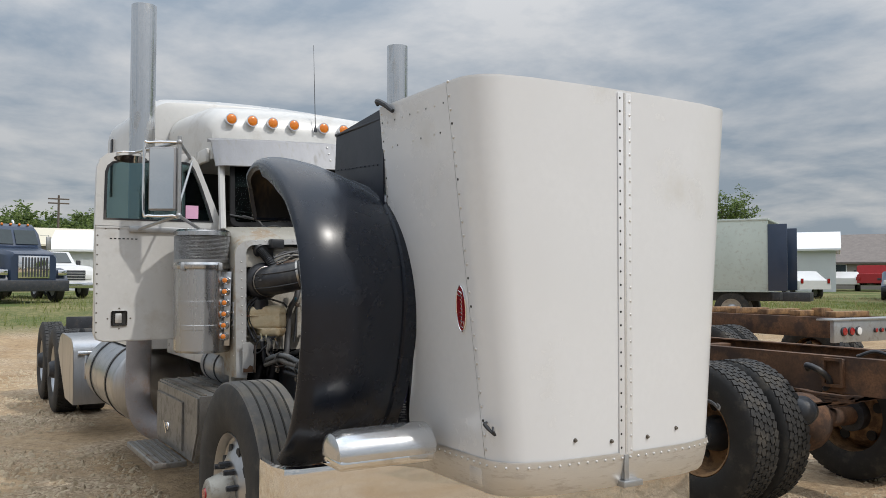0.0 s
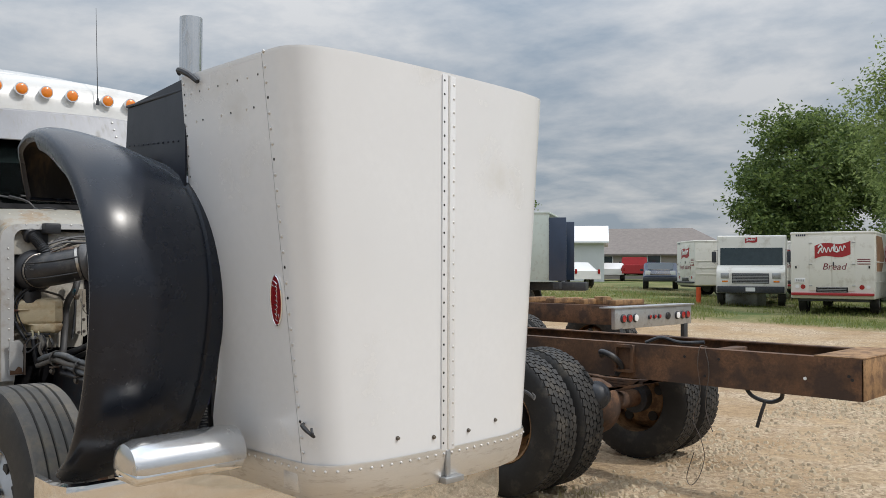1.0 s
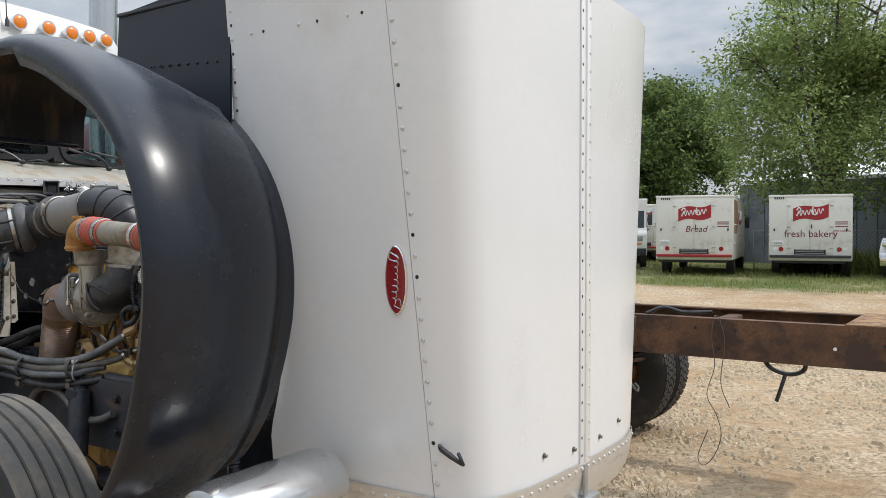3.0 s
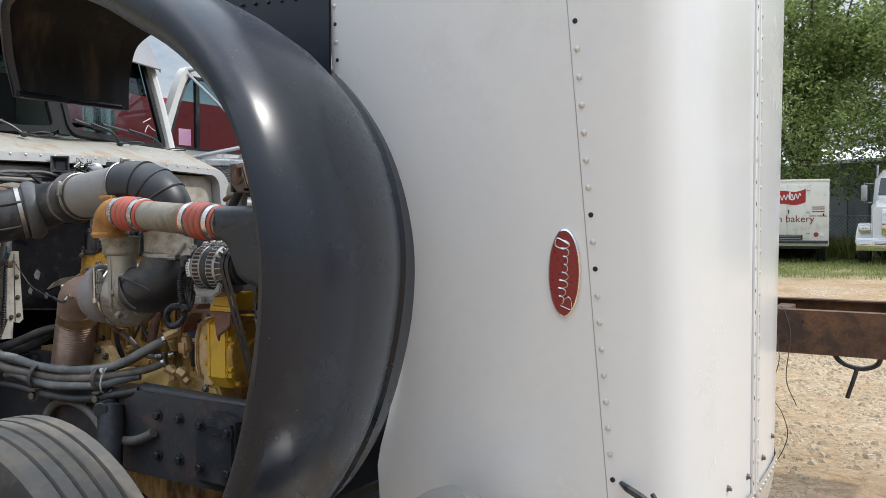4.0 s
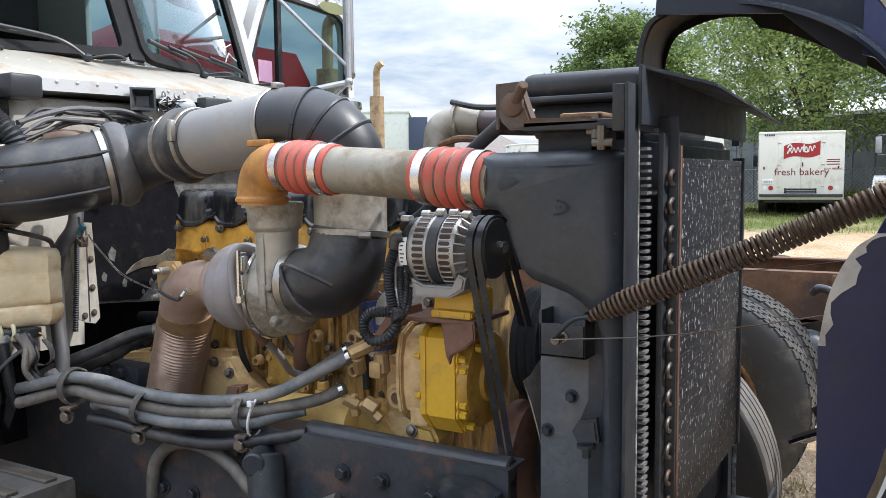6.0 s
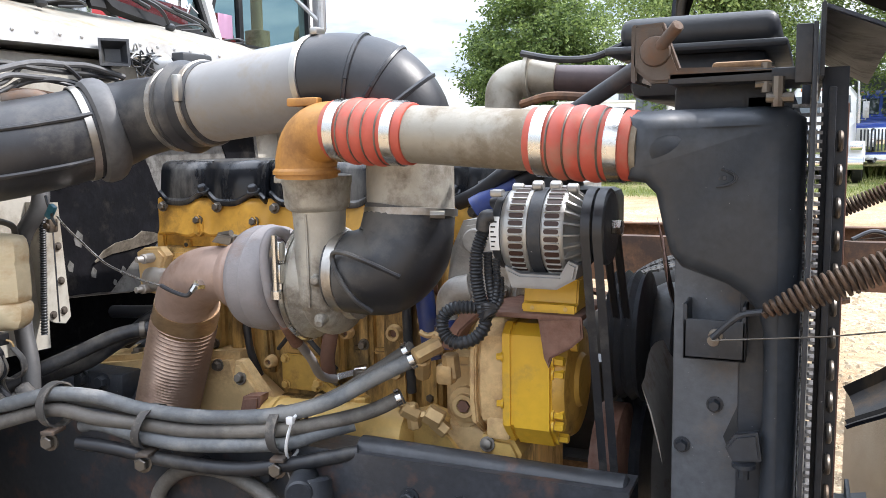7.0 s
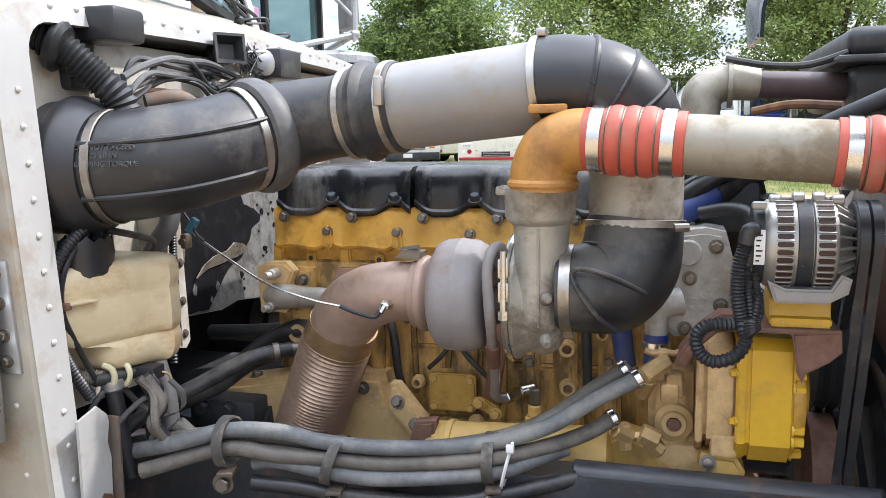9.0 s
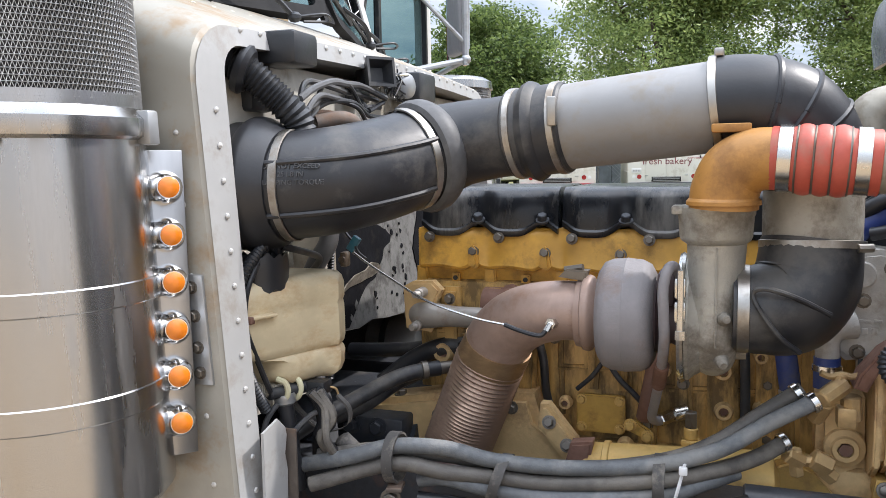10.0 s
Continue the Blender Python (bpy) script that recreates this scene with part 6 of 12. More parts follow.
def make_block():
    y = -0.14
    # crankcase
    bm = bm_new()
    box(bm, (-5.17, y, 0.78), (-4.26, 0.28, 1.385), 0.02)
    blk = part("engine_block", bm, M["block"], engine, "grimy yellow cast engine block")
    # pillars and pockets of the casting, uneven as cast
    rnd = random.Random(5)
    for x, w, z0, z1, d in ((-5.085, 0.050, 1.02, 1.37, 0.026), (-4.985, 0.034, 1.10, 1.37, 0.020), (-4.915, 0.046, 1.10, 1.37, 0.034), (-4.850, 0.040, 1.10, 1.37, 0.018), (-4.775, 0.030, 1.16, 1.37, 0.020), (-4.705, 0.028, 1.16, 1.37, 0.018), (-4.655, 0.036, 1.02, 1.37, 0.030), (-4.585, 0.034, 1.12, 1.37, 0.024), (-4.505, 0.062, 1.03, 1.37, 0.028), (-4.425, 0.052, 1.02, 1.37, 0.036), (-4.345, 0.050, 1.02, 1.37, 0.022)):
        bm = bm_new()
        a, b = rnd.uniform(-0.006, 0.006), rnd.uniform(-0.006, 0.006)
        prism(bm, [Vector((x + u, y + 0.01, z)) for u, z in ((-w / 2, z0), (w / 2, z0), (w / 2 + a, (z0 + z1) / 2), (w / 2 - 0.004, z1), (-w / 2 + 0.004, z1), (-w / 2 + b, (z0 + z1) / 2))], (0, -0.01 - d, 0), 0.009)
        part("pillar", bm, M["block"], blk)
    # ledges that tie the pillars together
    for x0, x1, z, d, h in ((-5.12, -4.90, 1.265, 0.020, 0.022), (-4.90, -4.64, 1.330, 0.024, 0.024), (-4.66, -4.32, 1.300, 0.022, 0.026), (-4.86, -4.66, 1.205, 0.016, 0.016), (-4.62, -4.32, 1.175, 0.016, 0.018), (-4.98, -4.30, 1.042, 0.030, 0.030)):
        bm = bm_new()
        prism(bm, [Vector((u, y + 0.01, v)) for u, v in ((x0, z - h / 2), (x1, z - h / 2 + 0.006), (x1, z + h / 2), (x0, z + h / 2 - 0.004))], (0, -0.01 - d, 0), 0.006)
        part("ledge", bm, M["block"], blk)
    # square access cover
    bm = bm_new()
    prism(bm, [Vector((-4.753 + u, y - 0.006, 1.110 + v)) for u, v in rounded(0, 0, 0.102, 0.082, 0.008, 3)], (0, -0.014, 0), 0.003)
    cov = part("access_cover", bm, M["cover_yellow"], blk, "square yellow access cover")
    stamp("bolt", bolt_bm(0.0072, 0.008), M["dull_yellow"], [facing((-4.753 + u, y - 0.020, 1.110 + v), (0, -1, 0)) for u in (-0.040, 0.040) for v in (-0.030, 0.030)], cov)
    # hollow plugs with a rolled rim
    for x, z, r in ((-4.508, 1.222, 0.0135), (-4.506, 1.140, 0.0135), (-4.436, 1.150, 0.011), (-4.438, 1.255, 0.010), (-4.625, 1.215, 0.011), (-5.100, 1.225, 0.017), (-4.826, 1.132, 0.010), (-4.700, 1.050, 0.012)):
        bm = bm_new()
        lathe(bm, (x, y - 0.022, z), (0, -1, 0), [(0, r * 1.5), (0.010, r * 1.4), (0.020, r * 1.15), (0.020, r * 0.72), (0.008, r * 0.66)], seg=20)
        b = part("plug_boss", bm, M["sand"], blk)
        bm = bm_new()
        cyl(bm, (x, y - 0.030, z), (x, y - 0.034, z), r * 0.66, seg=6)
        part("plug", bm, M["rust_bracket"], b)
    bolts = [facing((x, y - 0.026, z), (0, -1, 0)) for x, z in ((-5.085, 1.345), (-5.085, 1.16), (-4.915, 1.345), (-4.85, 1.27), (-4.775, 1.345), (-4.655, 1.275), (-4.655, 1.10), (-4.585, 1.345), (-4.505, 1.345), (-4.425, 1.335), (-4.425, 1.20), (-4.425, 1.09), (-4.345, 1.345), (-4.985, 1.30), (-4.985, 1.16), (-4.585, 1.19))]
    stamp("bolt", bolt_bm(0.008, 0.012), M["bolt"], bolts, blk)
    # lever with two bolts beside the cover, a link under it
    bm = bm_new()
    prism(bm, [Vector((u, -0.175, v)) for u, v in ((-4.700, 1.103), (-4.690, 1.113), (-4.672, 1.108), (-4.650, 1.094), (-4.640, 1.079), (-4.648, 1.068), (-4.668, 1.077), (-4.694, 1.088))], (0, -0.014, 0), 0.004)
    lug = part("lever", bm, M["cover_yellow"], engine)
    stamp("bolt", bolt_bm(0.0085, 0.010), M["dull_yellow"], [facing((-4.688, -0.189, 1.101), (0, -1, 0)), facing((-4.653, -0.189, 1.080), (0, -1, 0))], lug)
    # oil sender below the line's end
    bm = bm_new()
    cyl(bm, (-4.566, -0.225, 1.040), (-4.566, -0.225, 1.095), 0.021, seg=6, bevel=0.003)
    cyl(bm, (-4.566, -0.225, 1.095), (-4.566, -0.225, 1.118), 0.014, seg=16, bevel=0.002)
    part("oil_union", bm, M["dull_yellow"], engine, "dull brass-yellow oil union")
    bm = bm_new()
    cyl(bm, (-4.566, -0.225, 1.118), (-4.566, -0.225, 1.150), 0.0125, seg=6, bevel=0.002)
    part("hose_nut", bm, M["bolt"], engine)
    # starter-like long housing low on the side
    bm = bm_new()
    lathe(bm, (-4.775, -0.295, 1.035), (1, 0, 0.035), [(0, 0.02), (0.004, 0.048), (0.02, 0.055), (0.05, 0.056), (0.052, 0.060), (0.062, 0.060), (0.064, 0.056), (0.34, 0.058), (0.36, 0.05), (0.37, 0.02)], seg=30)
    part("starter_housing", bm, M["dull_yellow"], engine, "dusty yellow starter housing")
    bm = bm_new()
    prism(bm, [Vector((u, -0.335, v)) for u, v in ((-4.795, 1.062), (-4.785, 1.100), (-4.742, 1.106), (-4.748, 1.060))], (0, 0.04, 0), 0.005)
    part("rusty_lug", bm, M["rust_bracket"], engine)
    # bell housing flank at the rear with its slanting web
    bm = bm_new()
    prism(bm, [Vector((x, -0.13, z)) for x, z in ((-5.05, 0.85), (-5.045, 1.06), (-5.0, 1.125), (-4.958, 1.155), (-4.886, 1.158), (-4.872, 1.105), (-4.80, 1.05), (-4.77, 1.045), (-4.77, 0.85))], (0, -0.095, 0), 0.018)
    part("bell_housing", bm, M["sand"], engine, "dusty tan bell housing")
    bm = bm_new()
    prism(bm, [Vector((x, -0.215, z)) for x, z in ((-4.862, 1.150), (-4.845, 1.150), (-4.780, 1.070), (-4.770, 1.02), (-4.80, 1.02), (-4.868, 1.10))], (0, -0.045, 0), 0.008)
    part("web", bm, M["sand"], engine)
    stamp("bolt", bolt_bm(0.009, 0.012), M["bolt"], [facing((-4.842, -0.262, 1.115), (0, -1, 0.3)), facing((-4.805, -0.262, 1.070), (0, -1, 0.3)), facing((-4.93, -0.226, 1.128), (0, -1, 0))], blk)
    # exhaust port flange with two studs and its stub
    bm = bm_new()
    prism(bm, [Vector((x, -0.155, z)) for x, z in ((-5.182, 1.278), (-5.188, 1.372), (-5.165, 1.384), (-5.118, 1.386), (-5.098, 1.366), (-5.110, 1.340), (-5.105, 1.300), (-5.122, 1.272))], (0, -0.035, 0), 0.006)
    part("port_flange", bm, M["sand"], engine)
    bm = bm_new()
    for px, pz in ((-5.138, 1.362), (-5.146, 1.290)):
        cyl(bm, (px, -0.185, pz), (px, -0.222, pz), 0.0115, seg=14, bevel=0.002)
        cyl(bm, (px, -0.222, pz), (px - 0.004, -0.236, pz), 0.0075, seg=10)
    pieces("stud_nut", bm, M["stub"], engine)

    # cylinder head: upper shelf with a wavy lower lip over a plain face
    bm = bm_new()
    box(bm, (-5.175, -0.122, 1.372), (-4.20, 0.24, 1.500), 0.006)
    head = part("cylinder_head", bm, M["head"], engine, "yellow enamel cylinder head")
    bm = bm_new()
    lip = []
    for k in range(109):
        x = -5.165 + 0.965 * k / 108
        u = (x + 5.165) / 0.1605
        f = u - math.floor(u)
        z = 1.409 + 0.014 * math.exp(-((f - 0.80) / 0.12) ** 2) + 0.004 * math.sin(u * 2 * math.pi)
        bulge = 0.008 * math.sin(math.pi * f) ** 0.5
        yy = -0.130 - bulge
        lip.append([Vector((x, -0.118, z - 0.004)), Vector((x, yy - 0.001, z)), Vector((x, yy - 0.004, z + 0.006)), Vector((x, yy, z + 0.016)), Vector((x, yy + 0.003, 1.462)), Vector((x, yy + 0.007, 1.488)), Vector((x, -0.118, 1.500))])
    ring_loft(bm, lip)
    part("head_shelf", bm, M["head"], head)
    for k in range(6):
        x = -5.165 + 0.1605 * (k + 0.80)
        bm = bm_new()
        prism(bm, [Vector((x + u, -0.125, z)) for u, z in ((-0.012, 1.418), (-0.008, 1.452), (0.000, 1.462), (0.008, 1.452), (0.013, 1.418), (0.004, 1.410))], (0, -0.026, 0), 0.006)
        part("shelf_boss", bm, M["head"], head)
        bm = bm_new()
        prism(bm, [Vector((x - 0.045 + u, -0.118, z)) for u, z in rounded(0, 1.388, 0.020, 0.022, 0.004, 2)], (0, -0.016, 0), 0.003)
        pb = part("port_boss", bm, M["head"], head)
        bm = bm_new()
        cyl(bm, (x - 0.045, -0.133, 1.388), (x - 0.045, -0.1355, 1.388), 0.0055, seg=10)
        part("mouth", bm, M["hole"], pb)
    for k in range(7):
        x = -5.163 + 0.1605 * k
        bm = bm_new()
        prism(bm, [Vector((x + u, -0.118, z)) for u, z in ((-0.014, 1.374), (0.014, 1.374), (0.012, 1.412), (-0.012, 1.412))], (0, -0.012, 0), 0.004)
        part("column", bm, M["head"], head)
    stamp("bolt", bolt_bm(0.0078, 0.010), M["bolt"], [facing((-5.165 + 0.1605 * (k + f), -0.141, z), (0, -1, 0.15)) for k in range(6) for f, z in ((0.16, 1.480), (0.80, 1.448))], head)
    # valve covers in three lengths: scalloped front, rolled gasket rim that climbs to each bolt
    for k in range(3):
        x0 = -5.163 + 0.3215 * k
        x1 = x0 + 0.313
        bm = bm_new()

        def outline(z, grow, wave, bow):
            pts = []
            for i in range(41):
                f = i / 40
                c = 0.5 + 0.5 * math.cos(2 * math.pi * (f - 0.43) / 0.46)
                c = c ** 2.2
                pts.append((x0 + (x1 - x0) * f, -0.118 - grow - bow * (1 - c) + 0.004 * c, z + wave * c))
            pts += [(x1 + grow * 0.3, -0.05, z), (x1 + grow * 0.3, 0.20, z), (x0 - grow * 0.3, 0.20, z), (x0 - grow * 0.3, -0.05, z)]
            return [Vector(p) for p in pts]
        ring_loft(bm, [outline(1.482, 0.010, 0.024, 0.008), outline(1.486, 0.013, 0.024, 0.008), outline(1.494, 0.013, 0.024, 0.008), outline(1.499, 0.004, 0.022, 0.012), outline(1.535, 0.001, 0.008, 0.015), outline(1.566, -0.002, 0.0, 0.014), outline(1.580, -0.008, 0.0, 0.011), outline(1.587, -0.020, 0.0, 0.006), outline(1.589, -0.04, 0.0, 0.0)])
        vc = part("valve_cover", bm, M["cover"], engine, "black scalloped valve cover with dust on its shoulders")
        bl = [facing((x0 + (x1 - x0) * u, -0.127, 1.518), (0, -0.5, 1)) for u in (0.43, 0.89)]
        stamp("bolt", bolt_bm(0.0095, 0.013), M["iron"], bl, vc)
        stamp("washer", rivet_bm(0.013, 0.003), M["iron"], bl, vc)


make_block()


def make_block_details():
    for pts, r, m in (
            ([(-4.895, -0.185, 1.315), (-4.868, -0.20, 1.235), (-4.862, -0.195, 1.16), (-4.85, -0.18, 1.10)], 0.009, "rubber"),
            ([(-4.80, -0.175, 1.165), (-4.765, -0.185, 1.20), (-4.735, -0.185, 1.245)], 0.005, "iron"),
            ([(-4.745, -0.175, 1.245), (-4.715, -0.185, 1.20), (-4.68, -0.185, 1.165), (-4.65, -0.175, 1.13)], 0.006, "iron"),
            ([(-4.645, -0.18, 1.30), (-4.64, -0.205, 1.235), (-4.65, -0.21, 1.17), (-4.66, -0.19, 1.12)], 0.0165, "rust_bracket"),
            ([(-4.475, -0.175, 1.34), (-4.468, -0.19, 1.25), (-4.465, -0.18, 1.10)], 0.010, "iron"),
            ([(-5.06, -0.17, 1.25), (-5.02, -0.19, 1.20), (-5.02, -0.19, 1.10)], 0.008, "rubber")):
        bm = bm_new()
        tube(bm, pts, r, seg=10)
        part("fuel_line", bm, M[m], engine)
    # black mass and its hoses, added behind the charge pipe to close a daylight gap
    bm = bm_new()
    lathe(bm, (-4.20, -0.06, 1.44), (0, 0, 1), [(0, 0.08), (0.06, 0.085), (0.07, 0.10), (0.085, 0.10), (0.09, 0.07), (0.13, 0.06), (0.15, 0.03)], seg=28)
    box(bm, (-4.30, -0.12, 1.40), (-4.08, 0.12, 1.52), 0.02)
    box(bm, (-4.27, -0.17, 1.46), (-4.15, -0.10, 1.56), 0.012)
    part("thermostat_housing", bm, M["iron"], engine, "black filler mass behind the charge pipe")
    for pts, r in (([(-4.36, -0.16, 1.50), (-4.30, -0.19, 1.525), (-4.22, -0.20, 1.575), (-4.10, -0.16, 1.62), (-3.95, -0.1, 1.66)], 0.016), ([(-4.30, -0.05, 1.56), (-4.15, -0.05, 1.60), (-4.0, -0.05, 1.60)], 0.03), ([(-4.26, -0.23, 1.505), (-4.21, -0.25, 1.515), (-4.175, -0.27, 1.505), (-4.165, -0.29, 1.46)], 0.012)):
        bm = bm_new()
        tube(bm, pts, r, seg=12)
        part("coolant_hose", bm, M["rubber"], engine)


make_block_details()


def make_front_drive():
    # grey water-pump and gear cover
    yc = -0.283
    bm = bm_new()
    prism(bm, [Vector((x, yc, z)) for x, z in ((-4.345, 1.315), (-4.33, 1.42), (-4.305, 1.475), (-4.25, 1.482), (-4.215, 1.476), (-4.195, 1.40), (-4.205, 1.32), (-4.25, 1.288), (-4.30, 1.282))], (0, 0.15, 0), 0.010)
    gc = part("front_cover", bm, M["cast_grey"], engine, "grey cast front cover")
    bm = bm_new()
    lathe(bm, (-4.279, yc, 1.438), (0, -1, 0), [(0, 0.024), (0.004, 0.0235), (0.006, 0.021)], seg=28)
    part("cover_cap", bm, M["cast_grey"], gc)
    bm = bm_new()
    tube(bm, [(-4.29, -0.285, 1.35), (-4.315, -0.292, 1.345), (-4.331, -0.295, 1.325), (-4.332, -0.295, 1.282)], [0.026, 0.024, 0.021, 0.020], seg=20)
    part("coolant_spout", bm, M["cast_grey"], gc)
    stamp("bolt", bolt_bm(0.0085, 0.010), M["bolt"], [facing(p, (0, -1, 0)) for p in ((-4.232, yc, 1.450), (-4.276, yc, 1.392), (-4.283, yc, 1.300), (-4.222, yc, 1.345))], gc)
    bm = bm_new()
    for x0, z0, w, h in ((-4.297, 1.352, 0.012, 0.006), (-4.282, 1.352, 0.020, 0.006), (-4.258, 1.353, 0.014, 0.006), (-4.297, 1.333, 0.013, 0.009), (-4.277, 1.332, 0.010, 0.011), (-4.262, 1.333, 0.011, 0.010)):
        box(bm, (x0, yc - 0.0016, z0), (x0 + w, yc + 0.001, z0 + h), 0.0006)
    part("cast_mark", bm, M["cast_grey"], gc)
    for a, b, r in (((-4.332, -0.295, 1.290), (-4.332, -0.297, 1.235), 0.0225), ((-4.405, -0.24, 1.33), (-4.385, -0.245, 1.195), 0.0195)):
        bm = bm_new()
        tube(bm, [a, b], r, seg=20, smooth=False)
        hz = part("coolant_hose", bm, M["blue_sil"], engine, "blue silicone coolant hose")
        bm = bm_new()
        d = Vector(b) - Vector(a)
        hose_clamp(bm, Vector(a) + d * (0.35 if r > 0.02 else 0.9), d, r, 0.012)
        part("clamp", bm, M["clamp"], hz)
    # upper coolant hose across
    bm = bm_new()
    tube(bm, [(-4.31, -0.20, 1.490), (-4.24, -0.18, 1.535), (-4.17, -0.14, 1.575), (-4.05, -0.1, 1.62)], 0.025, seg=16)
    h1 = part("coolant_hose", bm, M["blue_sil"], engine, "blue silicone hose wrapped in black tape")
    bm = bm_new()
    tube(bm, [(-4.235, -0.178, 1.538), (-4.17, -0.14, 1.575), (-4.06, -0.1, 1.617)], 0.0275, seg=16)
    part("tape", bm, M["rubber"], h1)
    bm = bm_new()
    tube(bm, [(-4.32, -0.14, 1.53), (-4.2, -0.12, 1.59), (-4.08, -0.08, 1.66)], 0.013, seg=10)
    part("fuel_line", bm, M["rubber"], engine)

    # alternator: black rear cap with a label, two slotted alloy housings, dark stator band, fan cone and pulley
    ax, ay, az, R = -4.108, -0.395, 1.473, 0.072
    bm = bm_new()
    lathe(bm, (ax - 0.078, ay, az), (1, 0, 0), [(0, 0.04), (0.002, 0.060), (0.006, 0.064), (0.018, 0.066), (0.019, 0.06)], seg=36)
    alt_cap = bm
    bm = bm_new()
    lathe(bm, (ax - 0.061, ay, az), (1, 0, 0), [(0, 0.05), (0.001, 0.064), (0.006, R - 0.003), (0.012, R), (0.048, R), (0.050, R - 0.004), (0.072, R - 0.004), (0.074, R), (0.100, R), (0.107, R - 0.005), (0.110, 0.056), (0.130, 0.040), (0.131, 0.02)], seg=44)
    alt = part("alternator", bm, M["alt_alu"], engine, "grey slotted alternator with a white label")
    part("rear_cap", alt_cap, M["plastic"], alt, "black plastic rear cap")
    bm = bm_new()
    lathe(bm, (ax - 0.0115, ay, az), (1, 0, 0), [(0, R - 0.0035), (0, R - 0.0005), (0.021, R - 0.0005), (0.021, R - 0.0035)], seg=44, caps=False)
    part("stator_band", bm, M["iron"], alt)
    slots = []
    n = 36
    for k in range(n):
        a = 2 * math.pi * (k + 0.5) / n
        for xx in (ax - 0.031, ax + 0.028):
            slots.append(Matrix.Translation((xx, ay + (R + 0.0004) * math.cos(a), az + (R + 0.0004) * math.sin(a))) @ Matrix.Rotation(a, 4, "X"))
    bm = bm_new()
    prism(bm, [Vector((u, 0.0008, v)) for u, v in rounded(0, 0, 0.024, 0.0078, 0.0035, 3)], (0, -0.004, 0))
    stamp("vent_slot", bm, M["coil_dark"], slots, alt)
    bm = bm_new()
    box(bm, (-0.013, -0.002, -0.0012), (0.013, 0.0030, 0.0012), 0.0006, seg=1)
    stamp("vent_bar", bm, M["alt_alu"], [Matrix.Translation((xx, ay + R * math.cos(a), az + R * math.sin(a))) @ Matrix.Rotation(a, 4, "X") for xx in (ax - 0.031, ax + 0.028) for a in (2 * math.pi * k / n for k in range(n))], alt)
    bm = bm_new()
    for k in range(22):
        a = 2 * math.pi * k / 22
        m = Matrix.Translation((ax + 0.046, ay, az)) @ Matrix.Rotation(a, 4, "X")
        prism(bm, [m @ Vector(p) for p in ((0, R - 0.016, -0.0015), (0, R - 0.001, -0.0015), (0.030, 0.050, -0.0015), (0.030, 0.034, -0.0015))], m.to_3x3() @ Vector((0, 0, 0.003)))
    pieces("cooling_fin", bm, M["alt_alu"], alt)
    bm = bm_new()
    lathe(bm, (ax + 0.072, ay, az + 0.008), (1, 0, 0), [(0, 0.02), (0.0, 0.058), (0.003, 0.061), (0.008, 0.054), (0.014, 0.060), (0.020, 0.054), (0.026, 0.061), (0.032, 0.060), (0.036, 0.056), (0.037, 0.02)], seg=36)
    part("pulley", bm, M["iron"], alt)
    bm = bm_new()
    cyl(bm, (ax + 0.108, ay, az + 0.009), (ax + 0.126, ay, az + 0.009), 0.013, seg=6, bevel=0.002)
    part("pulley_nut", bm, M["clamp"], alt)
    # ears on top, pads below
    bm = bm_new()
    for xx, zz in ((-0.052, 0.070), (-0.018, 0.074), (0.012, 0.074), (0.040, 0.070)):
        cyl(bm, (ax + xx, ay - 0.014, az + zz), (ax + xx + 0.018, ay - 0.014, az + zz), 0.0095, seg=12, bevel=0.002)
    box(bm, (ax - 0.080, ay - 0.055, az + 0.058), (ax - 0.058, ay - 0.035, az + 0.070), 0.004)
    pieces("mount_ear", bm, M["alt_alu"], alt)
    for pts in (((-4.162, 1.420), (-4.150, 1.385), (-4.075, 1.385), (-4.045, 1.402), (-4.040, 1.425), (-4.056, 1.432), (-4.07, 1.408), (-4.135, 1.408)),):
        bm = bm_new()
        prism(bm, [Vector((u, -0.455, v)) for u, v in pts], (0, 0.10, 0), 0.004)
        part("mount_foot", bm, M["pipe_alu"], alt)
    bm = bm_new()
    rows = []
    for k in range(9):
        a = math.pi + (-0.42 + 0.84 * k / 8)
        rows.append([Vector((ax + u, ay + q * math.cos(a), az + q * math.sin(a))) for u, q in ((-0.076, 0.0645), (-0.076, 0.0672), (-0.060, 0.0672), (-0.060, 0.0645))])
    ring_loft(bm, rows)
    lab = part("label", bm, M["paper"], alt, "white printed label")
    bm = bm_new()
    for k in range(6):
        z = az - 0.022 + 0.008 * k
        q = math.sqrt(0.0676 ** 2 - (z - az) ** 2)
        box(bm, (ax - 0.0735, ay - q - 0.0006, z), (ax - 0.0735 + 0.0055 + 0.004 * ((k * 7) % 3) / 2, ay - q + 0.002, z + 0.0024))
    pieces("print_bar", bm, M["ink"], lab)
    # wiring loom to the alternator: down, round in a loop and back
    bm = bm_new()
    tube(bm, [(-4.196, -0.455, 1.478), (-4.206, -0.462, 1.44), (-4.206, -0.462, 1.395), (-4.198, -0.460, 1.352), (-4.192, -0.462, 1.325), (-4.208, -0.468, 1.300), (-4.240, -0.472, 1.291), (-4.262, -0.470, 1.305), (-4.266, -0.466, 1.330), (-4.250, -0.462, 1.346), (-4.225, -0.458, 1.349), (-4.20, -0.45, 1.348)], 0.0105, seg=14, ribs=0.0013, rib_len=0.0065)
    part("corrugated_loom", bm, M["plastic"], engine, "black corrugated wiring loom")
    bm = bm_new()
    tube(bm, [(-4.180, -0.452, 1.50), (-4.192, -0.457, 1.497), (-4.197, -0.457, 1.478)], [0.012, 0.013, 0.012], seg=14)
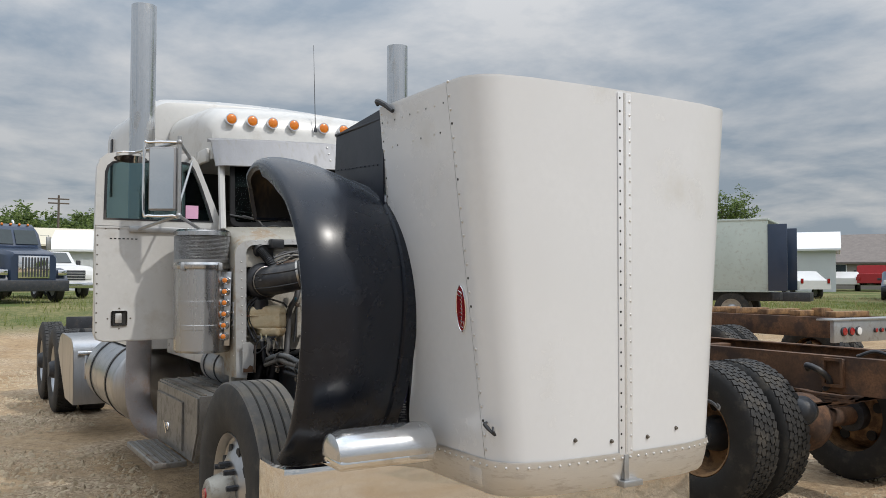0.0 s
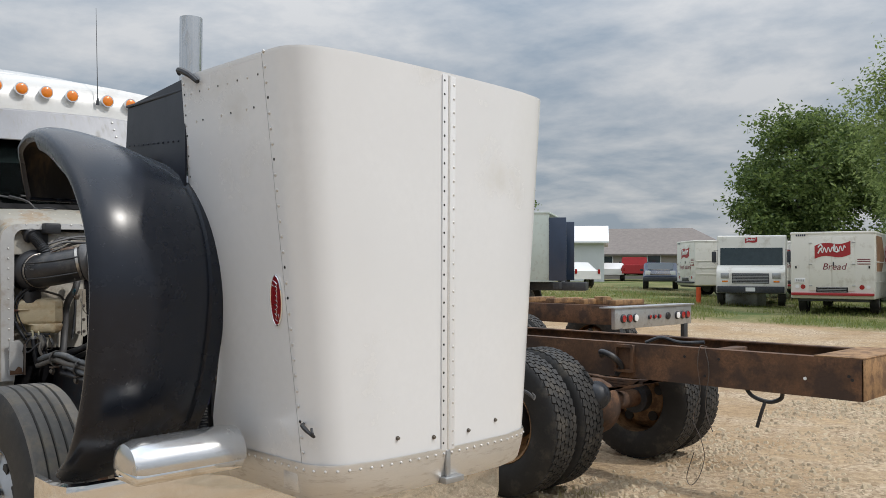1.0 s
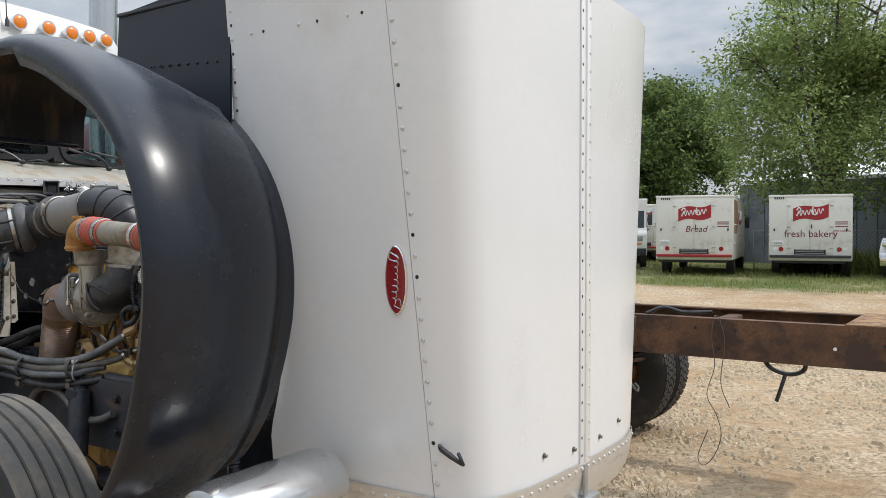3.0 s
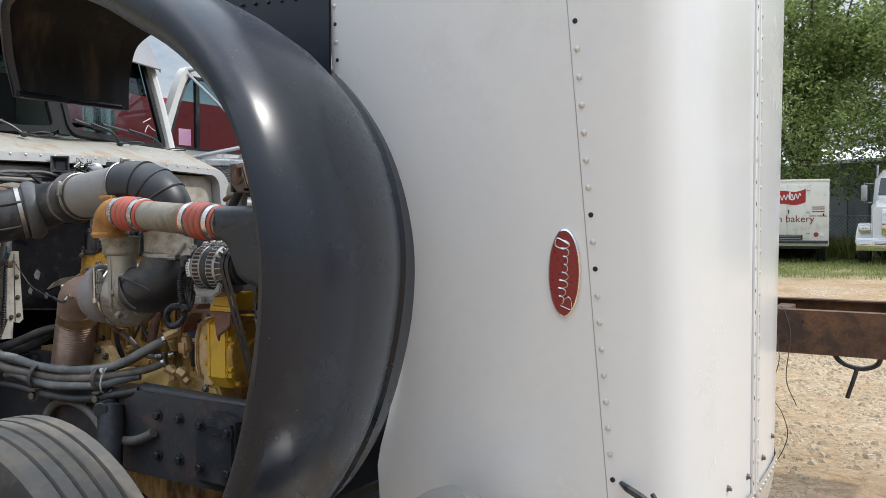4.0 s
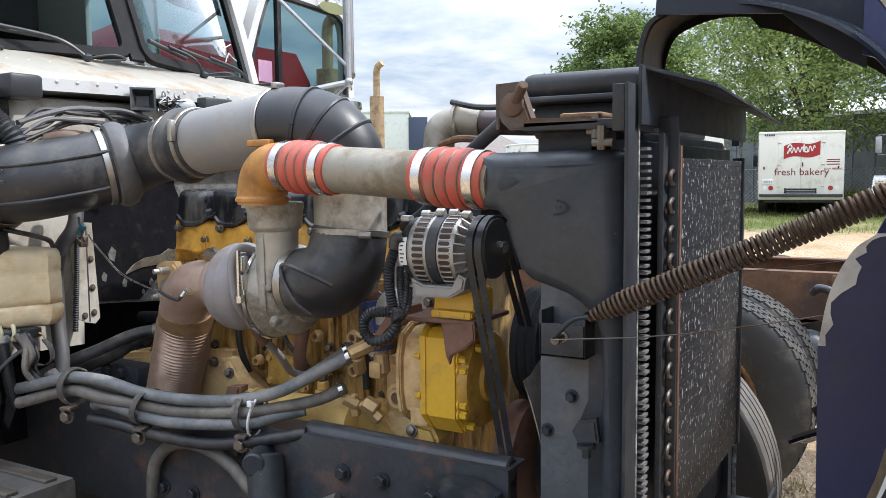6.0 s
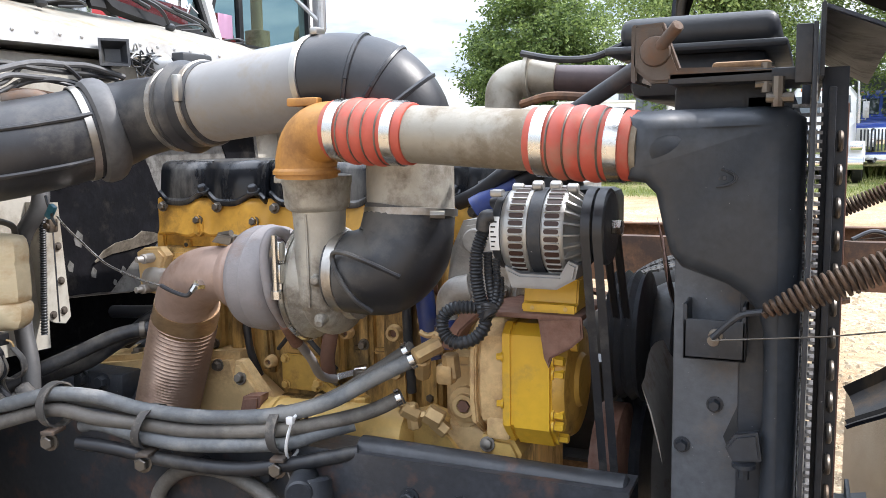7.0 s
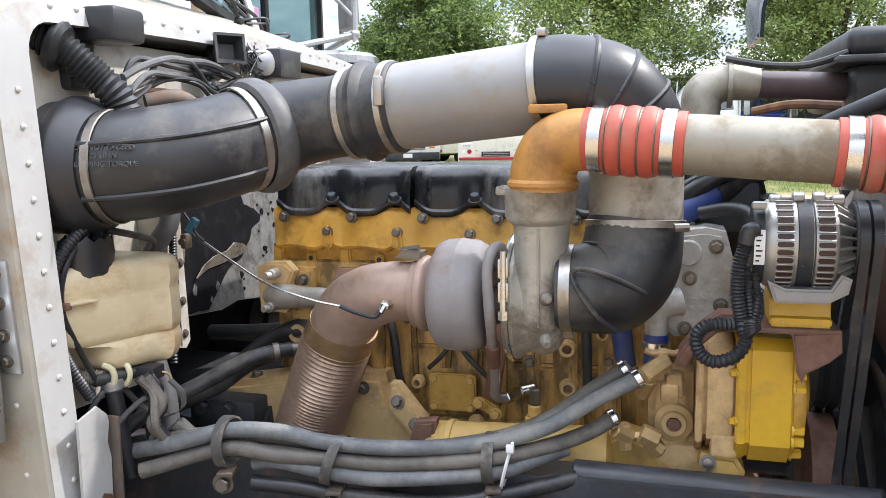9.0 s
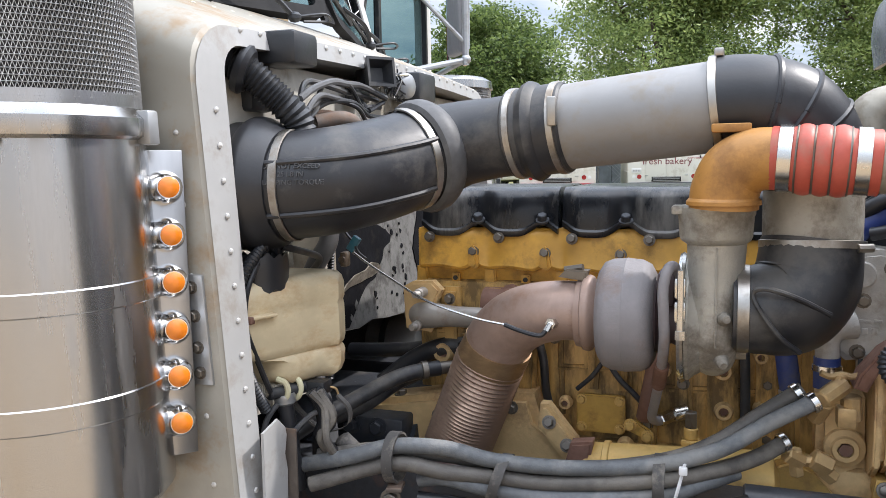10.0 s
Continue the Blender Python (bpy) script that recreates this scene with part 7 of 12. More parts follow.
    part("loom_boot", bm, M["rubber"], engine)
    for pts, r in (([(-4.195, -0.44, 1.44), (-4.190, -0.448, 1.40), (-4.184, -0.447, 1.355)], 0.0075), ([(-4.180, -0.44, 1.43), (-4.176, -0.45, 1.38), (-4.186, -0.45, 1.335)], 0.006), ([(-4.172, -0.44, 1.40), (-4.170, -0.448, 1.365), (-4.182, -0.45, 1.342)], 0.005)):
        bm = bm_new()
        tube(bm, pts, r, seg=10, ribs=0.0008, rib_len=0.005)
        part("loom_branch", bm, M["plastic"], engine)
    bm = bm_new()
    for k in range(5):
        a = -0.5 + 0.35 * k
        tube(bm, [(-4.194, -0.468, 1.332 + 0.006 * k), (-4.184, -0.474, 1.342 + 0.004 * k), (-4.174, -0.466, 1.350 + 0.005 * a)], 0.005, seg=8, n=4)
    pieces("tape_wrap", bm, M["rubber"], engine)
    # yellow foot under the alternator, on a rust-brown bracket
    bm = bm_new()
    prism(bm, [Vector((-4.151, y, z)) for y, z in ((-0.386, 1.352), (-0.378, 1.392), (-0.30, 1.392), (-0.30, 1.336), (-0.398, 1.336), (-0.398, 1.350))], (0.094, 0, 0), 0.003)
    br = part("alternator_mount", bm, M["bright_yellow"], engine, "yellow alternator mount")
    stamp("bolt_hole", rivet_bm(0.004, 0.001), M["dull_yellow"], [facing((x, -0.3985, 1.343), (0, -1, 0)) for x in (-4.132, -4.075)], br)
    bm = bm_new()
    box(bm, (-4.218, -0.412, 1.326), (-4.044, -0.25, 1.336), 0.003)
    prism(bm, [Vector((x, -0.414, z)) for x, z in ((-4.118, 1.328), (-4.044, 1.334), (-4.042, 1.300), (-4.060, 1.283), (-4.095, 1.262), (-4.100, 1.245), (-4.108, 1.262))], (0, 0.012, 0), 0.003)
    prism(bm, [Vector((x, -0.40, z)) for x, z in ((-4.300, 1.262), (-4.292, 1.285), (-4.262, 1.325), (-4.228, 1.352), (-4.205, 1.352), (-4.200, 1.328), (-4.232, 1.320), (-4.262, 1.292), (-4.280, 1.256))], (0, 0.06, 0), 0.004)
    part("bracket", bm, M["rust_bracket"], engine, "rust-brown steel bracket")
    # bright yellow compressor: ribbed tan body behind a faceted yellow housing
    zc = 1.190
    bm = bm_new()
    side = [(-0.352, 1.115), (-0.362, 1.16), (-0.362, 1.235), (-0.348, 1.280), (-0.31, 1.30), (-0.2, 1.30), (-0.2, 1.085), (-0.31, 1.085)]
    prism(bm, [Vector((-4.262, y, z)) for y, z in [(y * 1.0, zc + (z - zc) * 1.02) for y, z in side]], (0.012, 0, 0), 0.003)
    pb = part("pump_flange", bm, M["sand"], engine, "worn tan pump flange")
    bm = bm_new()
    prism(bm, [Vector((-4.251, y * 0.985, zc + (z - zc) * 0.95)) for y, z in side], (0.058, 0, 0), 0.008)
    box(bm, (-4.236, -0.350, 1.085), (-4.19, -0.25, 1.13), 0.008)
    part("pump_body", bm, M["sand"], pb, "worn tan pump body")
    bm = bm_new()
    side2 = [(-0.340, 1.084), (-0.374, 1.122), (-0.374, 1.288), (-0.352, 1.306), (-0.2, 1.306), (-0.2, 1.075)]
    prism(bm, [Vector((-4.197, y * 0.99, z)) for y, z in side2], (0.018, 0, 0), 0.003)
    fl = part("pump_cover_flange", bm, M["bright_yellow"], pb)
    bm = bm_new()
    prism(bm, [Vector((-4.1795, y, z)) for y, z in side2], (0.076, 0, 0), 0.006)
    pump = part("pump_housing", bm, M["bright_yellow"], engine, "bright yellow faceted pump housing")
    stamp("bolt", bolt_bm(0.0055, 0.008), M["bright_yellow"], [facing((-4.198, -0.366, z), (-1, -0.3, 0)) for z in (1.16, 1.245)], fl)
    bm = bm_new()
    lathe(bm, (-4.105, -0.27, 1.190), (1, 0, 0), [(0, 0.104), (0.012, 0.104), (0.020, 0.098), (0.024, 0.05), (0.032, 0.045)], seg=40)
    part("end_cover", bm, M["yellow"], pump)
    nuts = [facing((-4.104, -0.362, z), (1, -0.1, 0)) for z in (1.129, 1.222, 1.150, 1.245)] + [facing((-4.104, -0.332, 1.098), (1, 0, 0)), facing((-4.09, -0.27 + 0.09 * math.cos(2.2), 1.19 + 0.09 * math.sin(2.2)), (1, 0, 0))]
    stamp("bolt", bolt_bm(0.0078, 0.016), M["bright_yellow"], nuts, pump)
    stamp("washer", rivet_bm(0.0115, 0.004), M["dull_yellow"], nuts, pump)
    # brass valve and tees where the hoses end
    bm = bm_new()
    for p, q, r in (((-4.350, -0.405, 1.240), (-4.312, -0.372, 1.262), 0.0165), ((-4.322, -0.375, 1.245), (-4.318, -0.372, 1.280), 0.012), ((-4.340, -0.39, 1.235), (-4.355, -0.36, 1.195), 0.015), ((-4.300, -0.36, 1.240), (-4.296, -0.358, 1.195), 0.017)):
        cyl(bm, p, q, r, seg=8, bevel=0.003)
    box(bm, (-4.322, -0.378, 1.185), (-4.290, -0.345, 1.222), 0.006)
    tube(bm, [(-4.350, -0.38, 1.281), (-4.335, -0.378, 1.275), (-4.318, -0.376, 1.279), (-4.30, -0.374, 1.276), (-4.285, -0.372, 1.282)], 0.0055, seg=8)
    pieces("brass_fitting", bm, M["brass"], engine, "dusty brass valve")
    bm = bm_new()
    for p, q, r in (((-4.400, -0.36, 1.128), (-4.372, -0.345, 1.110), 0.015), ((-4.385, -0.35, 1.135), (-4.380, -0.345, 1.085), 0.013), ((-4.378, -0.345, 1.112), (-4.350, -0.34, 1.112), 0.010), ((-4.356, -0.345, 1.120), (-4.325, -0.34, 1.104), 0.019), ((-4.345, -0.34, 1.105), (-4.318, -0.335, 1.082), 0.015)):
        cyl(bm, p, q, r, seg=6, bevel=0.003)
    pieces("brass_fitting", bm, M["brass"], engine, "dusty brass tee")
    bm = bm_new()
    lathe(bm, (-4.298, -0.285, 1.125), (0, -1, 0), [(0, 0.036), (0.008, 0.034), (0.012, 0.024), (0.020, 0.022), (0.020, 0.014), (0.012, 0.012)], seg=24)
    prism(bm, [Vector((x, -0.285, z)) for x, z in ((-4.345, 1.21), (-4.265, 1.215), (-4.262, 1.08), (-4.315, 1.055), (-4.345, 1.10))], (0, 0.09, 0), 0.014)
    box(bm, (-4.42, -0.29, 1.0), (-4.20, -0.20, 1.085), 0.02)
    pc = part("pump_casting", bm, M["sand"], engine)
    bm = bm_new()
    cyl(bm, (-4.298, -0.300, 1.125), (-4.298, -0.306, 1.125), 0.012, seg=6)
    part("plug", bm, M["rust_bracket"], pc)
    bm = bm_new()
    prism(bm, [Vector((x, -0.335, z)) for x, z in ((-4.255, 1.06), (-4.25, 1.085), (-4.19, 1.082), (-4.175, 1.055), (-4.18, 1.03), (-4.25, 1.03))], (0, 0.07, 0), 0.008)
    bf = part("pump_foot", bm, M["dull_yellow"], engine)
    stamp("bolt", bolt_bm(0.009, 0.008), M["bolt"], [facing((-4.238, -0.336, 1.070), (0, -1, 0.3))], bf)
    # oil pan shoulder, ochre, under the hoses
    bm = bm_new()
    prism(bm, [Vector((x, -0.30, z)) for x, z in ((-4.52, 1.02), (-4.45, 1.075), (-4.39, 1.10), (-4.34, 1.085), (-4.30, 1.04), (-4.30, 0.95), (-4.52, 0.95))], (0, 0.08, 0), 0.012)
    part("pan_shoulder", bm, M["dull_yellow"], engine)

    # belts and pulleys
    for xc, zc_, yc_, RR in ((-4.048, 1.245, -0.12, 0.125), (-4.048, 0.98, -0.06, 0.14)):
        bm = bm_new()
        lathe(bm, (xc, yc_, zc_), (1, 0, 0), [(0, 0.03), (0, RR), (0.010, RR * 0.93), (0.020, RR), (0.030, RR * 0.93), (0.040, RR), (0.050, RR * 0.93), (0.060, RR), (0.064, RR * 0.9), (0.066, 0.03)], seg=44)
        part("belt_pulley", bm, M["iron"], engine)
    bm = bm_new()
    lathe(bm, (-4.06, -0.19, 1.01), (1, 0, 0), [(0, 0.05), (0, 0.115), (0.045, 0.115), (0.05, 0.10), (0.052, 0.05)], seg=36)
    part("crank_damper", bm, M["rust_bracket"], engine)
    bm = bm_new()

    def belt_loop(x, w):
        pts = []
        for k in range(13):
            a = math.pi * (0.15 + 0.9 * k / 12)
            pts.append(Vector((x, -0.402 + 0.063 * math.cos(a), 1.481 + 0.063 * math.sin(a))))
        for k in range(17):
            a = math.pi * (0.95 + 0.95 * k / 16)
            pts.append(Vector((x, -0.16 + 0.15 * math.cos(a), 0.98 + 0.15 * math.sin(a))))
        c = sum(pts, Vector()) / len(pts)
        rings = []
        for p in pts + [pts[0]]:
            d = (c - p).normalized() * 0.009
            rings.append([p + Vector((-w, 0, 0)), p + Vector((w, 0, 0)), p + d + Vector((w * 0.6, 0, 0)), p + d + Vector((-w * 0.6, 0, 0))])
        ring_loft(bm, rings, caps=False)
    belt_loop(-4.027, 0.0072), belt_loop(-4.008, 0.0072)
    part("drive_belt", bm, M["rubber"], engine, "black rubber drive belts")
    # fan with wide blades
    fan_c = Vector((-3.935, 0.0, 1.20))
    bm = bm_new()
    lathe(bm, fan_c - Vector((0.06, 0, 0)), (1, 0, 0), [(0, 0.06), (0, 0.12), (0.02, 0.13), (0.05, 0.13), (0.08, 0.10), (0.1, 0.05)], seg=32)
    part("fan_hub", bm, M["iron"], engine)
    for k in range(8):
        a = 2 * math.pi * (k + 0.15) / 8
        m = Matrix.Translation(fan_c) @ Matrix.Rotation(a, 4, "X")
        bm = bm_new()
        rings = []
        for i in range(8):
            r = 0.11 + 0.27 * i / 7
            w = 0.05 + 0.045 * math.sin(math.pi * min(1, i / 7 + 0.15) * 0.8)
            tw = radians(40 - 14 * i / 7)
            u = Vector((math.sin(tw) * 0.5, 0, math.cos(tw)))
            nn = Vector((math.cos(tw), 0, -math.sin(tw)))
            rings.append([m @ (Vector((0, r, 0)) + u * q * w + nn * t) for q, t in ((-1, 0.0), (-0.3, 0.005), (0.4, 0.004), (1, 0.0), (0.4, 0.001), (-0.3, 0.002))])
        ring_loft(bm, rings)
        part("fan_blade", bm, M["rust_bracket"] if k in (3, 6) else M["fan_steel"], engine, "dull steel fan blade")


make_front_drive()


# ---- turbocharger ----
turbo = thing("turbocharger", (-4.6, -0.42, 1.30), "cast turbocharger with grey turbine and aluminium compressor housing", "turbocharger")


def make_turbo():
    y, z = -0.425, 1.375
    bm = bm_new()
    lathe(bm, (-4.706, y, z), (1, 0, 0), [(0, 0.055), (0.003, 0.078), (0.012, 0.092), (0.026, 0.0975), (0.048, 0.0992), (0.050, 0.1000), (0.052, 0.0992), (0.076, 0.0970), (0.090, 0.090), (0.098, 0.076), (0.100, 0.05)], seg=56)
    part("turbine_housing", bm, M["turbine"], turbo, "heat-greyed cast turbine housing")
    bm = bm_new()
    lathe(bm, (-4.742, y, z), (1, 0, 0), [(0, 0.050), (0.0, 0.0600), (0.010, 0.0615), (0.012, 0.066), (0.020, 0.068), (0.026, 0.066), (0.030, 0.060), (0.042, 0.054)], seg=44, caps=False)
    part("v_band_clamp", bm, M["exhaust"], turbo, "rusty band clamp")
    bm = bm_new()
    prism(bm, [Vector((u, y - 0.02, v)) for u, v in ((-4.775, 1.440), (-4.760, 1.455), (-4.722, 1.452), (-4.728, 1.434))], (0, 0.03, 0), 0.003)
    cyl(bm, (-4.765, y - 0.005, 1.452), (-4.732, y - 0.012, 1.458), 0.0065, seg=6)
    part("clamp_bolt", bm, M["bolt"], turbo)
    bm = bm_new()
    lathe(bm, (-4.61, y, z), (1, 0, 0), [(0, 0.062), (0.006, 0.064), (0.012, 0.050), (0.030, 0.046), (0.044, 0.052), (0.048, 0.09)], seg=36)
    box(bm, (-4.600, y - 0.075, z + 0.03), (-4.572, y, z + 0.085), 0.006)
    part("bearing_housing", bm, M["plum"], turbo, "dark rusty bearing housing")
    bm = bm_new()
    cyl(bm, (-4.590, y - 0.078, z + 0.06), (-4.590, y - 0.09, z + 0.06), 0.009, seg=6)
    cyl(bm, (-4.580, y - 0.06, z + 0.085), (-4.580, y - 0.06, z + 0.097), 0.010, seg=6)
    pieces("bolt", bm, M["bolt"], turbo)
    # compressor scroll: a tube growing round the axis inside a constant outer radius, running up into the outlet
    bm = bm_new()
    pts, rad = [], []
    for k in range(26):
        a = radians(150 - 318 * k / 25)
        q = 0.020 + 0.020 * k / 25
        r = 0.099 - q
        pts.append(Vector((-4.512, y + r * math.cos(a), z + 0.002 + r * math.sin(a))))
        rad.append(q)
    tail = [Vector((-4.511, y - 0.058, z + 0.055)), Vector((-4.509, y - 0.056, z + 0.10)), Vector((-4.508, y - 0.058, z + 0.145))]
    tube(bm, pts + tail, rad + [0.042, 0.0445, 0.047], seg=24, n=3)
    part("compressor_scroll", bm, M["sand_cast"], turbo, "sand-cast aluminium compressor scroll")
    # parting line and bosses of the casting
    bm = bm_new()
    tube(bm, [(-4.507, y - 0.100, z - 0.03), (-4.507, y - 0.101, z + 0.03), (-4.507, y - 0.101, z + 0.08), (-4.507, y - 0.103, z + 0.13)], 0.0022, seg=6)
    part("parting_line", bm, M["sand_cast"], turbo)
    bm = bm_new()
    lathe(bm, (-4.560, y, z), (1, 0, 0), [(0, 0.095), (0.004, 0.106), (0.010, 0.106), (0.018, 0.098), (0.05, 0.080), (0.07, 0.068), (0.10, 0.066)], seg=44)
    part("compressor_cover", bm, M["sand_cast"], turbo)
    bm = bm_new()
    lathe(bm, (-4.567, y, z), (1, 0, 0), [(0, 0.100), (0, 0.109), (0.005, 0.112), (0.010, 0.109), (0.010, 0.100)], seg=44, caps=False)
    part("v_band_clamp", bm, M["clamp"], turbo, "bright steel band clamp")
    bm = bm_new()
    for z0, z1 in ((1.385, 1.420), (1.424, 1.458)):
        box(bm, (-4.570, y - 0.118, z0), (-4.552, y - 0.098, z1), 0.004)
    cyl(bm, (-4.560, y - 0.120, 1.362), (-4.560, y - 0.120, 1.470), 0.0052, seg=8)
    cyl(bm, (-4.560, y - 0.120, 1.360), (-4.560, y - 0.120, 1.374), 0.0085, seg=6)
    pieces("clamp_screw", bm, M["clamp"], turbo)
    # outlet flange
    bm = bm_new()
    lathe(bm, (-4.510, -0.484, 1.508), (0, 0, 1), [(0, 0.046), (0.006, 0.054), (0.012, 0.0565), (0.044, 0.0585), (0.048, 0.0605), (0.060, 0.0605), (0.062, 0.056)], seg=44)
    box(bm, (-4.578, -0.515, 1.556), (-4.55, -0.47, 1.570), 0.003)
    part("outlet_flange", bm, M["sand_cast"], turbo)
    for p, d in (((-4.494, -0.522, 1.392), (0.3, -1, 0.1)), ((-4.497, -0.508, 1.320), (0.3, -1, -0.4)), ((-4.470, -0.45, 1.445), (0.8, -0.6, 0))):
        bm = bm_new()
        lathe(bm, p, d, [(-0.012, 0.014), (0, 0.011), (0.010, 0.0085), (0.013, 0.006)], seg=14)
        part("casting_boss", bm, M["sand_cast"], turbo)
    # oil drain: up over the bearing housing, down the front of the turbine, back to the block
    pth = [(-4.575, -0.475, 1.440), (-4.572, -0.497, 1.468), (-4.580, -0.525, 1.470), (-4.587, -0.537, 1.440), (-4.586, -0.536, 1.395), (-4.586, -0.520, 1.345), (-4.597, -0.450, 1.278), (-4.612, -0.365, 1.208), (-4.622, -0.315, 1.160), (-4.610, -0.272, 1.142), (-4.590, -0.24, 1.145), (-4.570, -0.225, 1.150)]
    bm = bm_new()
    tube(bm, pth, 0.0088, seg=14)
    ol = part("oil_line", bm, M["turbine"], turbo, "bent steel oil line")
    bm = bm_new()
    cyl(bm, (-4.592, -0.475, 1.302), (-4.602, -0.425, 1.252), 0.0125, seg=16, bevel=0.003)
    part("copper_sleeve", bm, M["rust_bracket"], ol, "rust-brown sleeve")
    bm = bm_new()
    cyl(bm, (-4.612, -0.274, 1.143), (-4.590, -0.24, 1.146), 0.0125, seg=6, bevel=0.002)
    cyl(bm, (-4.588, -0.238, 1.146), (-4.562, -0.225, 1.151), 0.015, seg=14, bevel=0.002)
    pieces("oil_line_nut", bm, M["clamp"], ol)
    # exhaust port stub running into the elbow
    bm = bm_new()
    tube(bm, [(-5.130, -0.205, 1.322), (-5.10, -0.24, 1.322), (-5.04, -0.25, 1.323), (-4.93, -0.27, 1.325)], [0.034, 0.030, 0.022, 0.0215], seg=24)
    part("manifold_tube", bm, M["stub"], turbo, "pale grey exhaust stub")
    # exhaust manifold log behind the turbo
    bm = bm_new()
    tube(bm, [(-4.98, -0.20, 1.345), (-4.7, -0.215, 1.345), (-4.4, -0.20, 1.345)], 0.036, seg=16)
    for x in (-4.93, -4.78, -4.63, -4.48):
        tube(bm, [(x, -0.12, 1.372), (x, -0.17, 1.366), (x + 0.02, -0.20, 1.35)], 0.03, seg=12, n=4)
    part("exhaust_manifold", bm, M["rust_bracket"], turbo)


make_turbo()
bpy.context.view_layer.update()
scale_from_camera(turbo, 1.038)

exhaust = thing("exhaust_pipe", (-4.95, -0.34, 0.85), "browned exhaust elbow clamped to a corrugated flexible pipe", "pipe")


def make_exhaust():
    bm = bm_new()
    tube(bm, [(-4.730, -0.425, 1.377), (-4.775, -0.424, 1.377), (-4.825, -0.415, 1.366), (-4.868, -0.395, 1.343), (-4.898, -0.375, 1.312), (-4.915, -0.362, 1.285)], [0.0525, 0.0535, 0.057, 0.061, 0.0635, 0.0645], seg=36)
    part("elbow", bm, M["exhaust"], exhaust, "heat-browned steel elbow")
    bm = bm_new()
    tube(bm, [(-4.905, -0.368, 1.300), (-4.913, -0.362, 1.283), (-4.926, -0.3555, 1.260)], [0.0665, 0.0675, 0.0680], seg=36, smooth=False)
    part("sleeve", bm, M["sleeve"], exhaust, "bronze-tinted steel sleeve")
    bm = bm_new()
    tube(bm, [(-4.9255, -0.3557, 1.262), (-4.968, -0.340, 1.16), (-5.003, -0.330, 1.075), (-5.05, -0.315, 0.95)], 0.0672, seg=36, ribs=0.0024, rib_len=0.0084)
    part("flexible_tube", bm, M["flex"], exhaust, "corrugated flexible steel tube")
    # probe with its sheath and cable
    tip = Vector((-4.776, -0.478, 1.362))
    bm = bm_new()
    cyl(bm, tip + Vector((0.002, 0.014, 0.0)), tip + Vector((-0.004, -0.010, 0.002)), 0.0095, seg=6)
    cyl(bm, tip + Vector((-0.004, -0.010, 0.002)), tip + Vector((-0.010, -0.016, -0.010)), 0.006, seg=8)
    pr = part("temperature_probe", bm, M["clamp"], exhaust)
    bm = bm_new()
    tube(bm, [tip + Vector((-0.010, -0.016, -0.010)), tip + Vector((-0.022, -0.018, -0.018)), tip + Vector((-0.055, -0.016, -0.012)), tip + Vector((-0.085, -0.012, -0.003))], 0.0042, seg=8)
    part("sheath", bm, M["rubber"], pr)
    bm = bm_new()
    tube(bm, [tip + Vector((-0.085, -0.012, -0.003)), (-4.92, -0.485, 1.368), (-5.01, -0.475, 1.392), (-5.09, -0.455, 1.428), (-5.15, -0.44, 1.458), (-5.189, -0.427, 1.480)], 0.0023, seg=6)
    part("probe_cable", bm, M["clamp"], pr)


make_exhaust()
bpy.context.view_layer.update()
scale_from_camera(exhaust, 1.038)

# ---- intake piping ----
intake = thing("air_intake_pipe", (-4.7, -0.4, 1.45), "wide air intake pipe of black rubber elbows and dull aluminium", "pipe")


